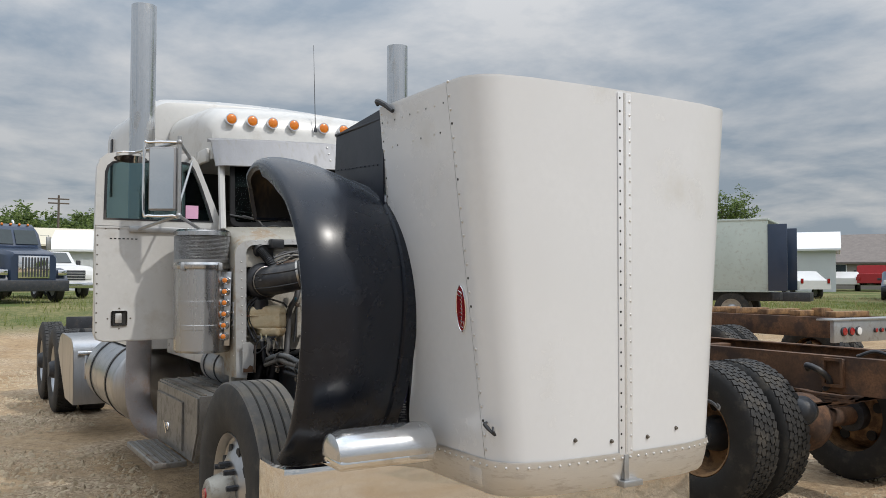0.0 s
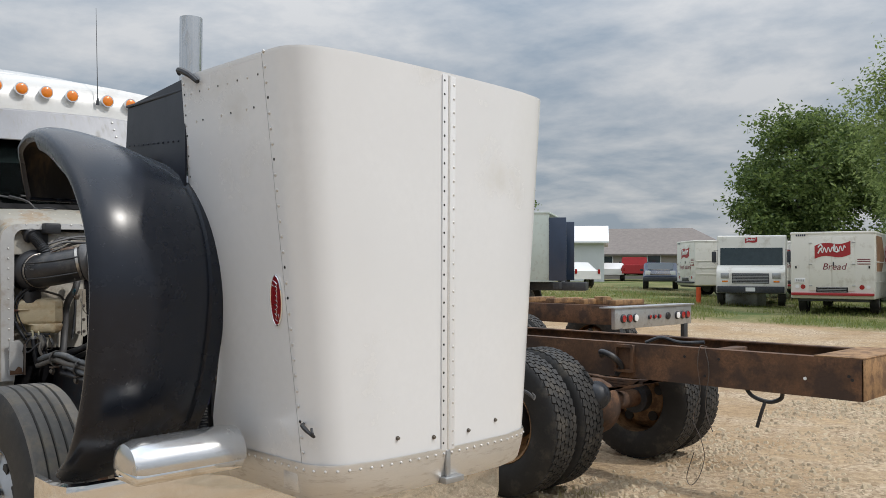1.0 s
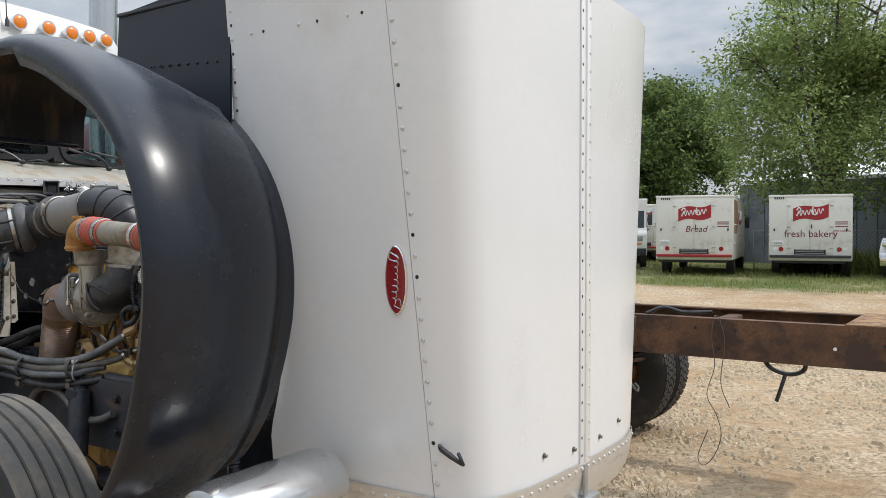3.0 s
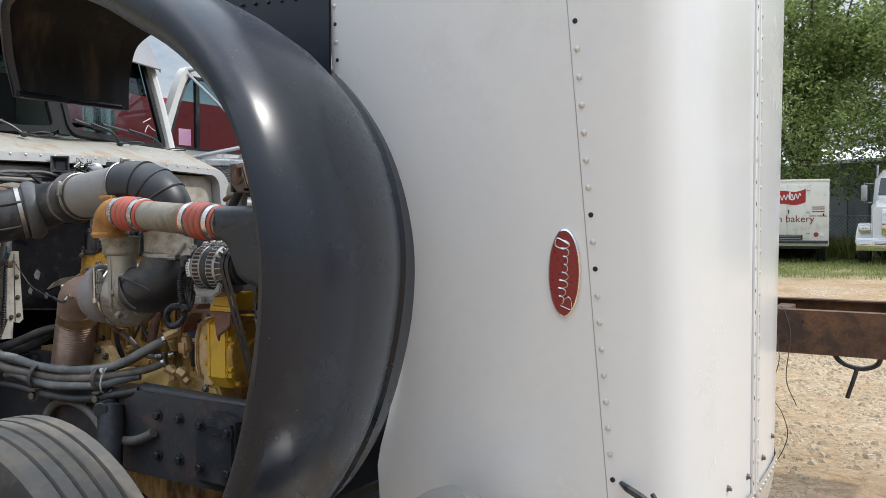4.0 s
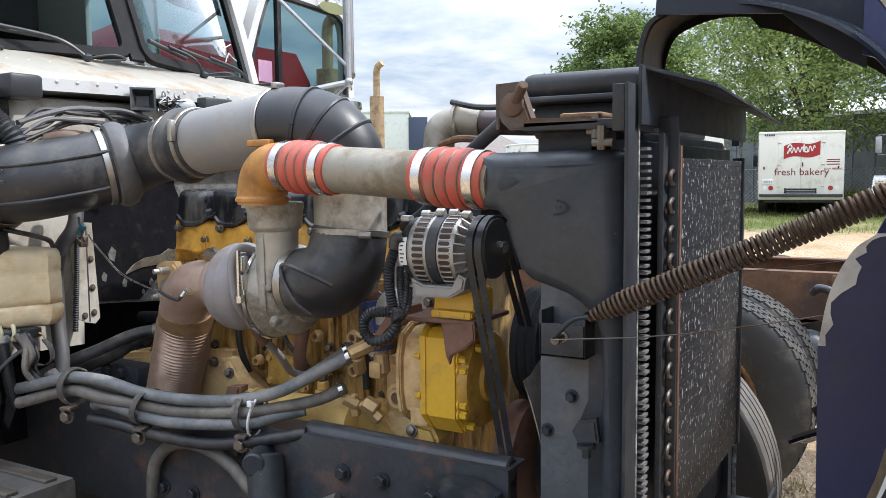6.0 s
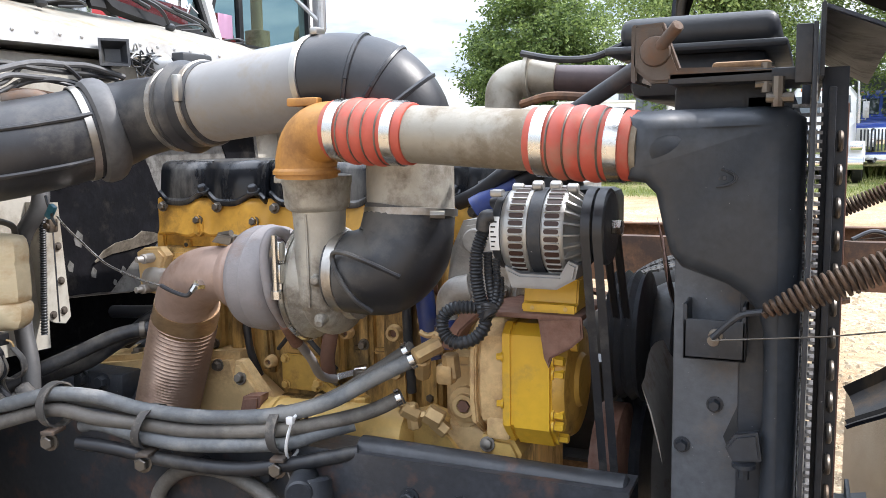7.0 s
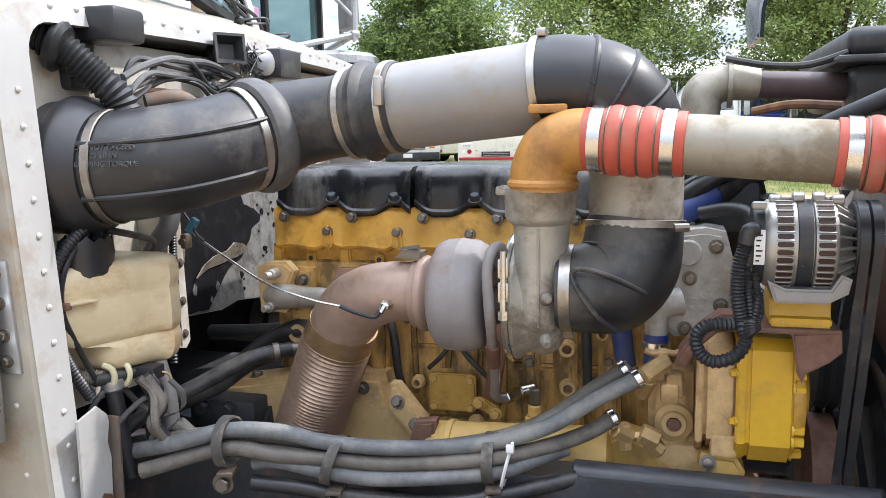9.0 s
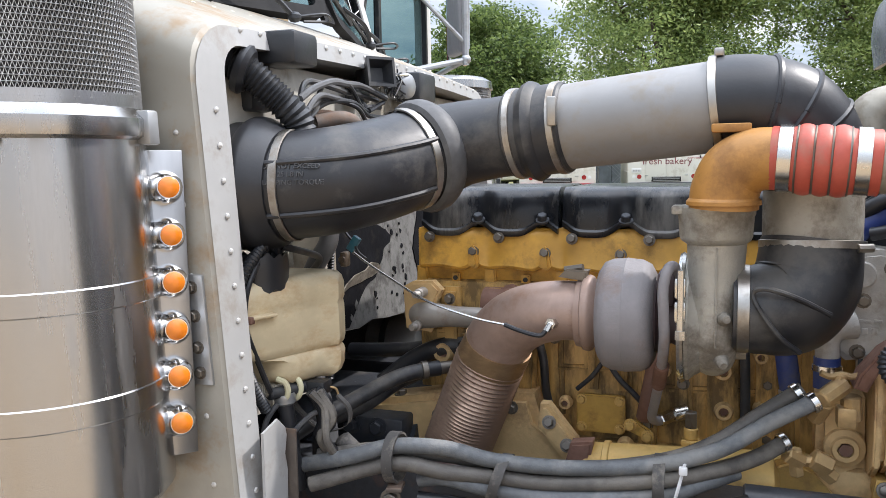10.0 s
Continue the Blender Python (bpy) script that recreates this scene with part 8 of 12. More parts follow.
def make_intake():
    # flange and swept elbow at the firewall
    bm = bm_new()
    lathe(bm, (-5.290, -0.608, 1.607), (0.99, 0.05, 0.0), [(-0.10, 0.112), (0.0, 0.114), (0.002, 0.119), (0.01, 0.122), (0.025, 0.12), (0.045, 0.108), (0.06, 0.098)], seg=44)
    part("bellows_collar", bm, M["rubber"], intake)
    pth = [(-5.395, -0.608, 1.607), (-5.315, -0.608, 1.607), (-5.24, -0.604, 1.607), (-5.165, -0.57, 1.615), (-5.105, -0.50, 1.632), (-5.065, -0.425, 1.652)]
    bm = bm_new()
    tube(bm, pth, [0.094, 0.094, 0.094, 0.094, 0.093, 0.092], seg=48)
    el = part("rubber_elbow", bm, M["rubber"], intake, "black moulded rubber elbow")
    bm = bm_new()
    sp = smooth_path(pth, 8)
    for off in (-0.048, 0.040):
        rib = []
        for i, p in enumerate(sp[13:-2]):
            d = (sp[min(i + 14, len(sp) - 1)] - sp[i + 12]).normalized()
            side = d.cross(Vector((0, 0, 1))).normalized()
            rib.append(p + Vector((0, 0, off)) + side * math.sqrt(max(0, 0.094 ** 2 - off ** 2)))
        tube(bm, rib, 0.0055, seg=8, n=2)
    part("moulded_rib", bm, M["rubber"], el)
    # moulded lettering reads DO NOT EXCEED / 25 LB IN / CLAMPING TORQUE
    for row, words in enumerate(("DO NOT EXCEED", "25 LB IN", "CLAMPING TORQUE")):
        bm = text_mesh(words, 0.0115, 0.0012)
        ang0 = 0.33 - 0.135 * row
        for v in bm.verts:
            a = ang0 + v.co.y / 0.094
            xx = -5.182 + v.co.x
            bend = max(0.0, (xx + 5.24)) * 0.30
            rr = 0.1003 + v.co.z
            v.co = Vector((xx, -0.602 + bend - rr * math.cos(a), 1.609 + rr * math.sin(a)))
        part("moulded_lettering", bm, M["worn_rubber"], el, "moulded lettering", smooth=False)
    bm = bm_new()
    oval = []
    for k in range(29):
        a = 2 * math.pi * k / 28
        oval.append(Vector((-5.105 + 0.020 * math.cos(a) - 0.006 * math.sin(a), -0.590 + 0.012 * math.cos(a) + 0.004 * math.sin(a), 1.668 + 0.018 * math.sin(a) - 0.012 * math.cos(a))))
    tube(bm, oval, 0.0012, seg=5, smooth=False)
    part("moulded_oval", bm, M["rubber"], el)
    bm = bm_new()
    hose_clamp(bm, (-5.222, -0.601, 1.608), (1, 0.12, 0.02), 0.0955, 0.015)
    d1 = Vector((0.5, 0.8, 0.2))
    hose_clamp(bm, (-5.072, -0.437, 1.650), d1, 0.0945, 0.016)
    pieces("clamp", bm, M["band"], intake, "steel band clamp")
    # second elbow turning forward
    bm = bm_new()
    lathe(bm, (-5.064, -0.425, 1.652), d1, [(0, 0.095), (0.005, 0.104), (0.016, 0.108), (0.032, 0.107), (0.044, 0.101), (0.056, 0.088)], seg=40, caps=False)
    part("flared_collar", bm, M["worn_rubber"], intake, "dust-grey flared rubber collar")
    bm = bm_new()
    tube(bm, [(-5.075, -0.44, 1.648), (-5.035, -0.395, 1.664), (-4.985, -0.372, 1.68), (-4.92, -0.372, 1.689), (-4.855, -0.380, 1.696)], [0.092, 0.088, 0.080, 0.075, 0.075], seg=36)
    part("rubber_elbow", bm, M["rubber"], intake, "black rubber offset elbow")
    bm = bm_new()
    hose_clamp(bm, (-5.045, -0.405, 1.661), Vector((0.6, 0.7, 0.2)), 0.094, 0.014)
    pieces("clamp", bm, M["band"], intake, "steel band clamp")
    ax = (Vector((-4.52, -0.41, 1.733)) - Vector((-4.86, -0.38, 1.697))).normalized()
    a = Vector((-4.885, -0.378, 1.694))
    bm = bm_new()
    lathe(bm, a, ax, [(0, 0.078), (0.004, 0.0815), (0.03, 0.0815), (0.036, 0.088), (0.046, 0.092), (0.056, 0.088), (0.062, 0.0815), (0.105, 0.0815), (0.109, 0.078)], seg=40)
    part("hump_hose", bm, M["rubber"], intake, "black rubber hump hose")
    bm = bm_new()
    hose_clamp(bm, a + ax * 0.014, ax, 0.0815, 0.013)
    hose_clamp(bm, a + ax * 0.094, ax, 0.0815, 0.013)
    p = a + ax * 0.094
    box(bm, p + Vector((-0.008, -0.094, 0.0)), p + Vector((0.008, -0.08, 0.05)), 0.003)
    pieces("clamp", bm, M["band"], intake, "steel worm-drive clamp")
    bm = bm_new()
    tube(bm, [a + ax * 0.10, (-4.50, -0.409, 1.7335)], 0.0765, seg=44, smooth=False)
    part("aluminium_tube", bm, M["pipe_alu"], intake, "dull aluminium tube")
    # upper elbow turning down
    bm = bm_new()
    up = [(-4.535, -0.408, 1.731), (-4.475, -0.403, 1.733), (-4.415, -0.388, 1.715), (-4.378, -0.372, 1.668), (-4.370, -0.366, 1.60)]
    tube(bm, up, [0.0815, 0.082, 0.084, 0.0835, 0.082], seg=40)
    ue = part("rubber_elbow", bm, M["rubber"], intake, "black rubber elbow with moulded ribs")
    sp = smooth_path(up, 8)
    for k in (11, 16, 21):
        c = sp[k]
        d = (sp[k + 1] - sp[k - 1]).normalized()
        bm = bm_new()
        u, v = frame_of(d)
        tube(bm, [c + (u * math.cos(t) + v * math.sin(t)) * 0.0835 for t in (2 * math.pi * i / 28 for i in range(29))], 0.0048, seg=6, smooth=False)
        part("moulded_rib", bm, M["rubber"], ue)
    bm = bm_new()
    hose_clamp(bm, (-4.522, -0.408, 1.732), ax, 0.082, 0.014)
    box(bm, (-4.53, -0.43, 1.812), (-4.514, -0.40, 1.826), 0.003)
    pieces("clamp", bm, M["band"], intake, "steel band clamp")
    # dull tube down to the turbo inlet elbow
    bm = bm_new()
    lathe(bm, (-4.369, -0.366, 1.475), (0, 0, 1), [(0, 0.079), (0.18, 0.079)], seg=40, caps=False)
    part("aluminium_tube", bm, M["sand_cast"], intake, "scuffed aluminium downpipe")
    lo = [(-4.495, -0.418, 1.392), (-4.45, -0.415, 1.392), (-4.405, -0.402, 1.400), (-4.378, -0.382, 1.435), (-4.369, -0.368, 1.500)]
    bm = bm_new()
    tube(bm, lo, [0.070, 0.076, 0.085, 0.0865, 0.0815], seg=44)
    le = part("rubber_elbow", bm, M["rubber"], intake, "black rubber turbo inlet elbow")
    bm = bm_new()
    tube(bm, [(-4.345, -0.465, 1.395), (-4.40, -0.492, 1.425), (-4.445, -0.495, 1.438), (-4.462, -0.49, 1.428), (-4.45, -0.495, 1.40), (-4.42, -0.495, 1.36), (-4.39, -0.483, 1.335)], 0.0045, seg=8)
    part("moulded_rib", bm, M["rubber"], le)
    bm = bm_new()
    hose_clamp(bm, (-4.476, -0.418, 1.392), (1, 0, 0), 0.0720, 0.020)
    hose_clamp(bm, (-4.369, -0.367, 1.498), (0, 0.1, 1), 0.0825, 0.014)
    cyl(bm, (-4.305, -0.425, 1.498), (-4.282, -0.415, 1.498), 0.007, seg=8)
    pieces("clamp", bm, M["band"], intake, "steel band clamp")


make_intake()

# ---- charge air pipe ----
charge = thing("charge_air_pipe", (-4.2, -0.52, 1.56), "stained charge-air pipe with red silicone couplings and steel clamps", "pipe")


def make_charge():
    bm = bm_new()
    pth = [(-4.510, -0.485, 1.566), (-4.508, -0.487, 1.594), (-4.494, -0.492, 1.624), (-4.464, -0.50, 1.641), (-4.42, -0.505, 1.643)]
    tube(bm, pth, [0.054, 0.053, 0.052, 0.0495, 0.0475], seg=36)
    lathe(bm, (-4.510, -0.485, 1.5705), (0, 0, 1), [(0, 0.058), (0.006, 0.058), (0.012, 0.053)], seg=36)
    box(bm, (-4.53, -0.51, 1.685), (-4.47, -0.49, 1.699), 0.003)
    el = part("elbow", bm, M["orange"], charge, "ochre cast elbow")
    bm = bm_new()
    lathe(bm, (-4.494, -0.534, 1.619), (-0.1, -1, 0.1), [(-0.01, 0.016), (0.003, 0.0125), (0.006, 0.011), (0.006, 0.006), (0.003, 0.005)], seg=18)
    part("plug", bm, M["orange"], el)
    A, B = Vector((-4.443, -0.502, 1.644)), Vector((-3.925, -0.546, 1.610))
    ax = (B - A).normalized()
    bm = bm_new()
    tube(bm, [A, B], 0.0455, seg=40, smooth=False)
    part("steel_tube", bm, M["charge"], charge, "stained steel tube")
    for s0 in (0.0, 0.358):
        c = A + ax * s0
        bm = bm_new()
        L = 0.155
        lathe(bm, c, ax, [(0, 0.045), (0.001, 0.0485), (0.003, 0.0495), (0.034, 0.0495), (0.037, 0.0512)] + [(0.038 + 0.0246 * j + 0.0246 * i / 8, 0.0500 + 0.0050 * math.sin(math.pi * i / 8) ** 0.55) for j in range(3) for i in range(8)] + [(0.113, 0.0512), (0.116, 0.0495), (0.152, 0.0495), (0.154, 0.0485), (L, 0.045)], seg=44)
        cp = part("coupling", bm, M["red_hose"], charge, "red silicone coupling with steel rings")
        for q in (0.0380, 0.0626, 0.0872, 0.1118):
            bm = bm_new()
            u, v = frame_of(ax)
            tube(bm, [c + ax * q + (u * math.cos(t) + v * math.sin(t)) * 0.0512 for t in (2 * math.pi * i / 36 for i in range(37))], 0.0018, seg=6, smooth=False)
            part("ring", bm, M["bolt"], cp)
        for q in (0.022, 0.130):
            bm = bm_new()
            hose_clamp(bm, c + ax * q, ax, 0.0498, 0.021)
            part("clamp", bm, M["clamp"], cp, "bright steel clamp")


make_charge()

# ---- radiator and charge cooler ----
radiator = thing("radiator", (-3.75, 0.0, 0.72), "black radiator stack with stone-chipped condenser and end tanks", "radiator")


def make_radiator():
    # end tank, near side: wide top narrowing downwards
    def tank(s):
        bm = bm_new()
        out = [(-3.945, 1.657), (-3.915, 1.658), (-3.885, 1.659), (-3.855, 1.660), (-3.82, 1.661), (-3.745, 1.662), (-3.719, 1.645), (-3.715, 0.72), (-3.768, 0.72), (-3.764, 1.28), (-3.766, 1.345), (-3.774, 1.375), (-3.792, 1.400), (-3.815, 1.416), (-3.850, 1.428), (-3.874, 1.440), (-3.888, 1.462), (-3.897, 1.50), (-3.906, 1.545), (-3.920, 1.560), (-3.945, 1.563)]
        inset = [(0.0, 0.455), (0.0, 0.500), (0.006, 0.517), (0.014, 0.526), (0.026, 0.531)]
        rows = []
        for d, yy in inset:
            row = []
            m = len(out)
            for i in range(m):
                a, p, b = Vector((*out[i - 1], 0)), Vector((*out[i], 0)), Vector((*out[(i + 1) % m], 0))
                e0, e1 = (p - a).normalized(), (b - p).normalized()
                nrm = Vector((e0.y + e1.y, -e0.x - e1.x, 0)).normalized()
                q = p + nrm * d
                row.append(Vector((q.x, yy, q.y)))
            rows.append(row)
        ring_loft(bm, rows, caps=False)
        bm.faces.new([bm.verts.new(p) for p in rows[-1]])
        bm.faces.new([bm.verts.new(p) for p in rows[0]])
        bmesh.ops.remove_doubles(bm, verts=bm.verts, dist=0.0004)
        for v in bm.verts:
            f = min(1.0, max(0.0, (1.46 - v.co.z) / 0.16))
            g = min(1.0, max(0.0, (-3.845 - v.co.x) / 0.075))
            g = g * g * (3 - 2 * g)
            v.co.y = s * (v.co.y - 0.55 * max(0.0, v.co.x + 3.80) - 0.018 * f + 0.054 * g)
        tube(bm, [Vector((-3.962, s * 0.541, 1.611)), Vector((-3.935, s * 0.536, 1.611)), Vector((-3.912, s * 0.522, 1.610)), Vector((-3.89, s * 0.49, 1.607)), Vector((-3.86, s * 0.45, 1.60))], [0.0470, 0.0475, 0.047, 0.044, 0.04], seg=36)
        t = part("end_tank", bm, M["tank"], radiator, "black moulded charge-cooler end tank", angle=60)
        bm = bm_new()
        for rr in (0.0345, 0.0315):
            tube(bm, [Vector((-3.836 + rr * math.cos(a), s * 0.5308, 1.566 + rr * 0.38 * math.sin(a))) for a in (2 * math.pi * k / 36 for k in range(37))], 0.0013, seg=6, smooth=False)
        for k in range(6):
            box(bm, (-3.858 + 0.0075 * k, min(s * 0.529, s * 0.5318), 1.5635), (-3.8535 + 0.0075 * k, max(s * 0.529, s * 0.5318), 1.5685))
        part("moulded_oval", bm, M["iron"], t)
        return t
    tank(-1), tank(1)
    for s in (-1, 1):
        # side plate with pocket and hook
        bm = bm_new()
        y0, y1 = sorted((s * 0.432, s * 0.405))
        box(bm, (-3.896, y0, 0.72), (-3.770, y1, 1.44), 0.004)
        sp = part("side_plate", bm, M["dusty_lit_plate"], radiator, "chipped black side plate")
        bm = bm_new()
        for a, b in (((-3.875, 1.300), (-3.869, 1.382)), ((-3.794, 1.300), (-3.788, 1.382)), ((-3.875, 1.300), (-3.788, 1.306))):
            box(bm, (a[0], min(s * 0.486, s * 0.43), a[1]), (b[0], max(s * 0.486, s * 0.43), b[1]), 0.002)
        box(bm, (-3.875, min(s * 0.486, s * 0.480), 1.300), (-3.788, max(s * 0.486, s * 0.480), 1.360), 0.002)
        part("pocket", bm, M["iron"], sp)
        bm = bm_new()
        lathe(bm, (-3.829, s * 0.486, 1.338), (0, s, 0), [(0, 0.010), (0.004, 0.010), (0.005, 0.006), (0.03, 0.006), (0.031, 0.009), (0.038, 0.008)], seg=14)
        part("hook_pin", bm, M["bolt"], sp)
        stamp("bolt", bolt_bm(0.008, 0.012), M["iron"], [facing((-3.833, s * 0.432, 1.219), (0, s, 0)), facing((-3.88, s * 0.432, 1.15), (0, s, 0)), facing((-3.852, s * 0.432, 0.98), (0, s, 0))], sp)
        bm = bm_new()
        prism(bm, [Vector((x, s * 0.470, z)) for x, z in ((-3.812, 1.172), (-3.800, 1.192), (-3.768, 1.200), (-3.762, 1.158), (-3.80, 1.150))], (0, s * 0.02, 0), 0.004)
        cyl(bm, (-3.786, s * 0.484, 1.152), (-3.786, s * 0.484, 1.146), 0.017, seg=14)
        cyl(bm, (-3.786, s * 0.484, 1.146), (-3.786, s * 0.484, 1.128), 0.008, seg=8)
        part("tank_clip", bm, M["iron"], sp)
        # upright plate with a flaked edge
        bm = bm_new()
        y0, y1 = sorted((s * (0.512 if s < 0 else 0.458), s * 0.452))
        box(bm, (-3.714, y0, 0.70), (-3.708, y1, 1.768), 0.001)
        box(bm, (-3.735, y0, 1.69), (-3.714, y1, 1.766), 0.002)
        up = part("upright", bm, M["iron"], radiator, "black steel upright with a flaked white edge")
        bm = bm_new()
        y0, y1 = sorted((s * 0.456, s * 0.450))
        box(bm, (-3.7155, y0, 0.72), (-3.7065, y1, 1.72), 0.001)
        part("flaked_edge", bm, M["chip_edge"], up)
    # core behind the condenser
    bm = bm_new()
    box(bm, (-3.80, -0.44, 0.78), (-3.735, 0.44, 1.68), 0.004)
    part("core", bm, M["iron"], radiator, "black radiator core")
    # finned strip of the charge cooler
    bm = bm_new()
    box(bm, (-0.02, -0.013, -0.0024), (0.02, 0.013, 0.0024))
    stamp("fin", bm, M["fin_grey"], [Matrix.Translation((-3.718, -0.424 + 0.004 * math.sin(k * 2.7), 0.80 + 0.0125 * k)) for k in range(70)], radiator)
    # condenser
    bm = bm_new()
    box(bm, (-3.6860, -0.3430, 0.965), (-3.6700, 0.2450, 1.648), 0.002)
    cond = part("condenser", bm, M["condenser"], radiator, "black condenser spattered with pale stone chips")
    bm = bm_new()
    box(bm, (-3.6910, -0.3550, 0.945), (-3.6620, -0.3430, 1.668), 0.002)
    part("edge_strip", bm, M["rust_bracket"], cond)
    bm = bm_new()
    box(bm, (-3.6910, 0.2430, 0.96), (-3.6640, 0.2590, 1.655), 0.002)
    box(bm, (-3.6910, -0.3970, 0.95), (-3.6810, -0.3500, 1.69), 0.002)
    box(bm, (-3.700, -0.362, 0.93), (-3.6645, -0.3555, 1.72), 0.001)
    pieces("edge_frame", bm, M["iron"], cond)
    for k in range(14):
        bm = bm_new()
        z = 1.625 - 0.049 * k
        tube(bm, [(-3.6740, -0.3470, z), (-3.6730, -0.3750, z - 0.002), (-3.6730, -0.3850, z - 0.012), (-3.6730, -0.3730, z - 0.023), (-3.6740, -0.3470, z - 0.025)], 0.0042, seg=8, n=5)
        part("return_bend", bm, M["bolt"], cond)
    for k in range(26):
        bm = bm_new()
        z = 1.635 - 0.025 * k
        box(bm, (-3.6705, -0.3430, z - 0.0012), (-3.6696, 0.2430, z + 0.0012))
        part("flat_tube", bm, M["condenser"], cond)
    rnd = random.Random(31)
    bm = bm_new()
    for k in range(70):
        y0, z0 = max(-0.29, min(0.22, rnd.gauss(0.0, 0.12))), min(1.60, rnd.gauss(1.36, 0.15))
        l, a = rnd.uniform(0.006, 0.022), rnd.uniform(0.9, 2.0)
        w = rnd.uniform(0.0010, 0.0028)
        dy, dz = math.cos(a) * l, math.sin(a) * l
        prism(bm, [Vector((-3.6682, y0 - 0.02 + q, z0 + r)) for q, r in ((0, 0), (dy * 0.5 + w, dz * 0.5 - w), (dy, dz), (dy * 0.5 - w, dz * 0.5 + w))], (-0.001, 0, 0))
    pieces("scrape", bm, M["scraped"], cond, "pale scrape marks")
    # lower tray
    bm = bm_new()
    box(bm, (-3.72, -0.44, 0.74), (-3.60, 0.44, 0.76), 0.003)
    box(bm, (-3.61, -0.44, 0.74), (-3.60, 0.44, 0.80), 0.003)
    part("lower_tray", bm, M["iron"], radiator)
    # rubber baffle over the top, leaning forward
    bm = bm_new()
    prism(bm, [Vector(p) for p in ((-3.70, -0.45, 1.80), (-3.605, -0.34, 1.775), (-3.60, 0.38, 1.74), (-3.70, 0.46, 1.80))], (0, 0, -0.008), 0.002)
    prism(bm, [Vector(p) for p in ((-3.705, -0.47, 1.70), (-3.705, 0.45, 1.70), (-3.705, 0.45, 1.80), (-3.705, -0.47, 1.80))], (0.006, 0, 0), 0.002)
    part("baffle", bm, M["tank"], radiator, "black rubber baffle")
    # top plate, mount bracket with peg, rusty pad
    bm = bm_new()
    box(bm, (-3.90, -0.50, 1.695), (-3.73, -0.28, 1.712), 0.003)
    box(bm, (-3.90, -0.44, 1.65), (-3.75, 0.44, 1.70), 0.01)
    tp = part("top_plate", bm, M["iron"], radiator)
    bm = bm_new()
    prism(bm, [Vector((x, -0.500, z)) for x, z in ((-3.950, 1.780), (-3.952, 1.722), (-3.925, 1.698), (-3.76, 1.702), (-3.76, 1.714), (-3.885, 1.718), (-3.900, 1.758), (-3.908, 1.782))], (0, 0.03, 0), 0.004)
    prism(bm, [Vector((-3.952, y, z)) for y, z in ((-0.500, 1.70), (-0.500, 1.78), (-0.40, 1.77), (-0.37, 1.70))], (0.008, 0, 0), 0.002)
    cyl(bm, (-3.918, -0.495, 1.742), (-3.882, -0.535, 1.772), 0.009, seg=12, bevel=0.002)
    lathe(bm, (-3.918, -0.500, 1.742), (0, -1, 0), [(0, 0.022), (0.006, 0.02), (0.010, 0.012)], seg=16)
    part("mount_bracket", bm, M["bracket"], tp, "weathered steel bracket with a bent peg")
    bm = bm_new()
    box(bm, (-3.845, -0.47, 1.712), (-3.765, -0.38, 1.726), 0.006)
    part("rusty_pad", bm, M["rust_rim"], tp)
    bm = bm_new()
    for x, y, z in ((-3.77, -0.49, 1.68), (-3.755, -0.505, 1.66)):
        cyl(bm, (x, y, z), (x, y, z + 0.04), 0.008, seg=8)
        cyl(bm, (x - 0.015, y, z + 0.012), (x + 0.02, y, z + 0.012), 0.007, seg=8)
    pieces("bolt", bm, M["bolt"], tp)
    # surge tank
    bm = bm_new()
    box(bm, (-4.045, -0.26, 1.764), (-3.75, 0.40, 1.778), 0.006)
    box(bm, (-4.025, -0.235, 1.776), (-3.765, 0.385, 1.828), 0.020, seg=3)
    box(bm, (-4.01, -0.22, 1.69), (-3.78, 0.37, 1.768), 0.02)
    part("surge_tank", bm, M["plastic"], radiator, "black moulded surge tank")
    # coolant tube with its elbow
    bm = bm_new()
    tube(bm, [(-4.262, -0.17, 1.60), (-4.262, -0.165, 1.69), (-4.255, -0.16, 1.725), (-4.22, -0.155, 1.742), (-4.16, -0.15, 1.738)], [0.036, 0.036, 0.038, 0.034, 0.03], seg=20)
    ct = part("coolant_pipe", bm, M["charge"], radiator, "tan coolant pipe with a flange")
    bm = bm_new()
    lathe(bm, (-4.215, -0.155, 1.742), (1, 0, 0), [(0, 0.03), (0, 0.046), (0.008, 0.046), (0.008, 0.03)], seg=22, caps=False)
    part("pipe_flange", bm, M["charge"], ct)
    bm = bm_new()
    tube(bm, [(-4.17, -0.15, 1.738), (-4.05, -0.14, 1.732), (-3.98, -0.12, 1.73)], 0.026, seg=16)
    part("coolant_hose", bm, M["plum"], ct, "plum-brown coolant hose")
    bm = bm_new()
    tube(bm, [(-4.22, -0.18, 1.785), (-4.15, -0.19, 1.77), (-4.08, -0.20, 1.768), (-4.02, -0.22, 1.785)], 0.0065, seg=8)
    part("vent_hose", bm, M["rubber"], ct)
    # brace rod from bracket to engine
    bm = bm_new()
    tube(bm, [(-3.93, -0.46, 1.735), (-4.03, -0.40, 1.685), (-4.12, -0.34, 1.64)], 0.0135, seg=12)
    part("stay_rod", bm, M["iron"], radiator)
    bm = bm_new()
    tube(bm, [(-4.05, -0.36, 1.69), (-4.12, -0.33, 1.695), (-4.18, -0.30, 1.685)], 0.0075, seg=8)
    part("rusty_line", bm, M["rust"], radiator)
    # shroud
    bm = bm_new()
    lathe(bm, (-3.87, 0, 1.17), (1, 0, 0), [(0, 0.42), (0.03, 0.42), (0.07, 0.43), (0.07, 0.436), (0.03, 0.428), (0.0, 0.428)], seg=40, caps=False)
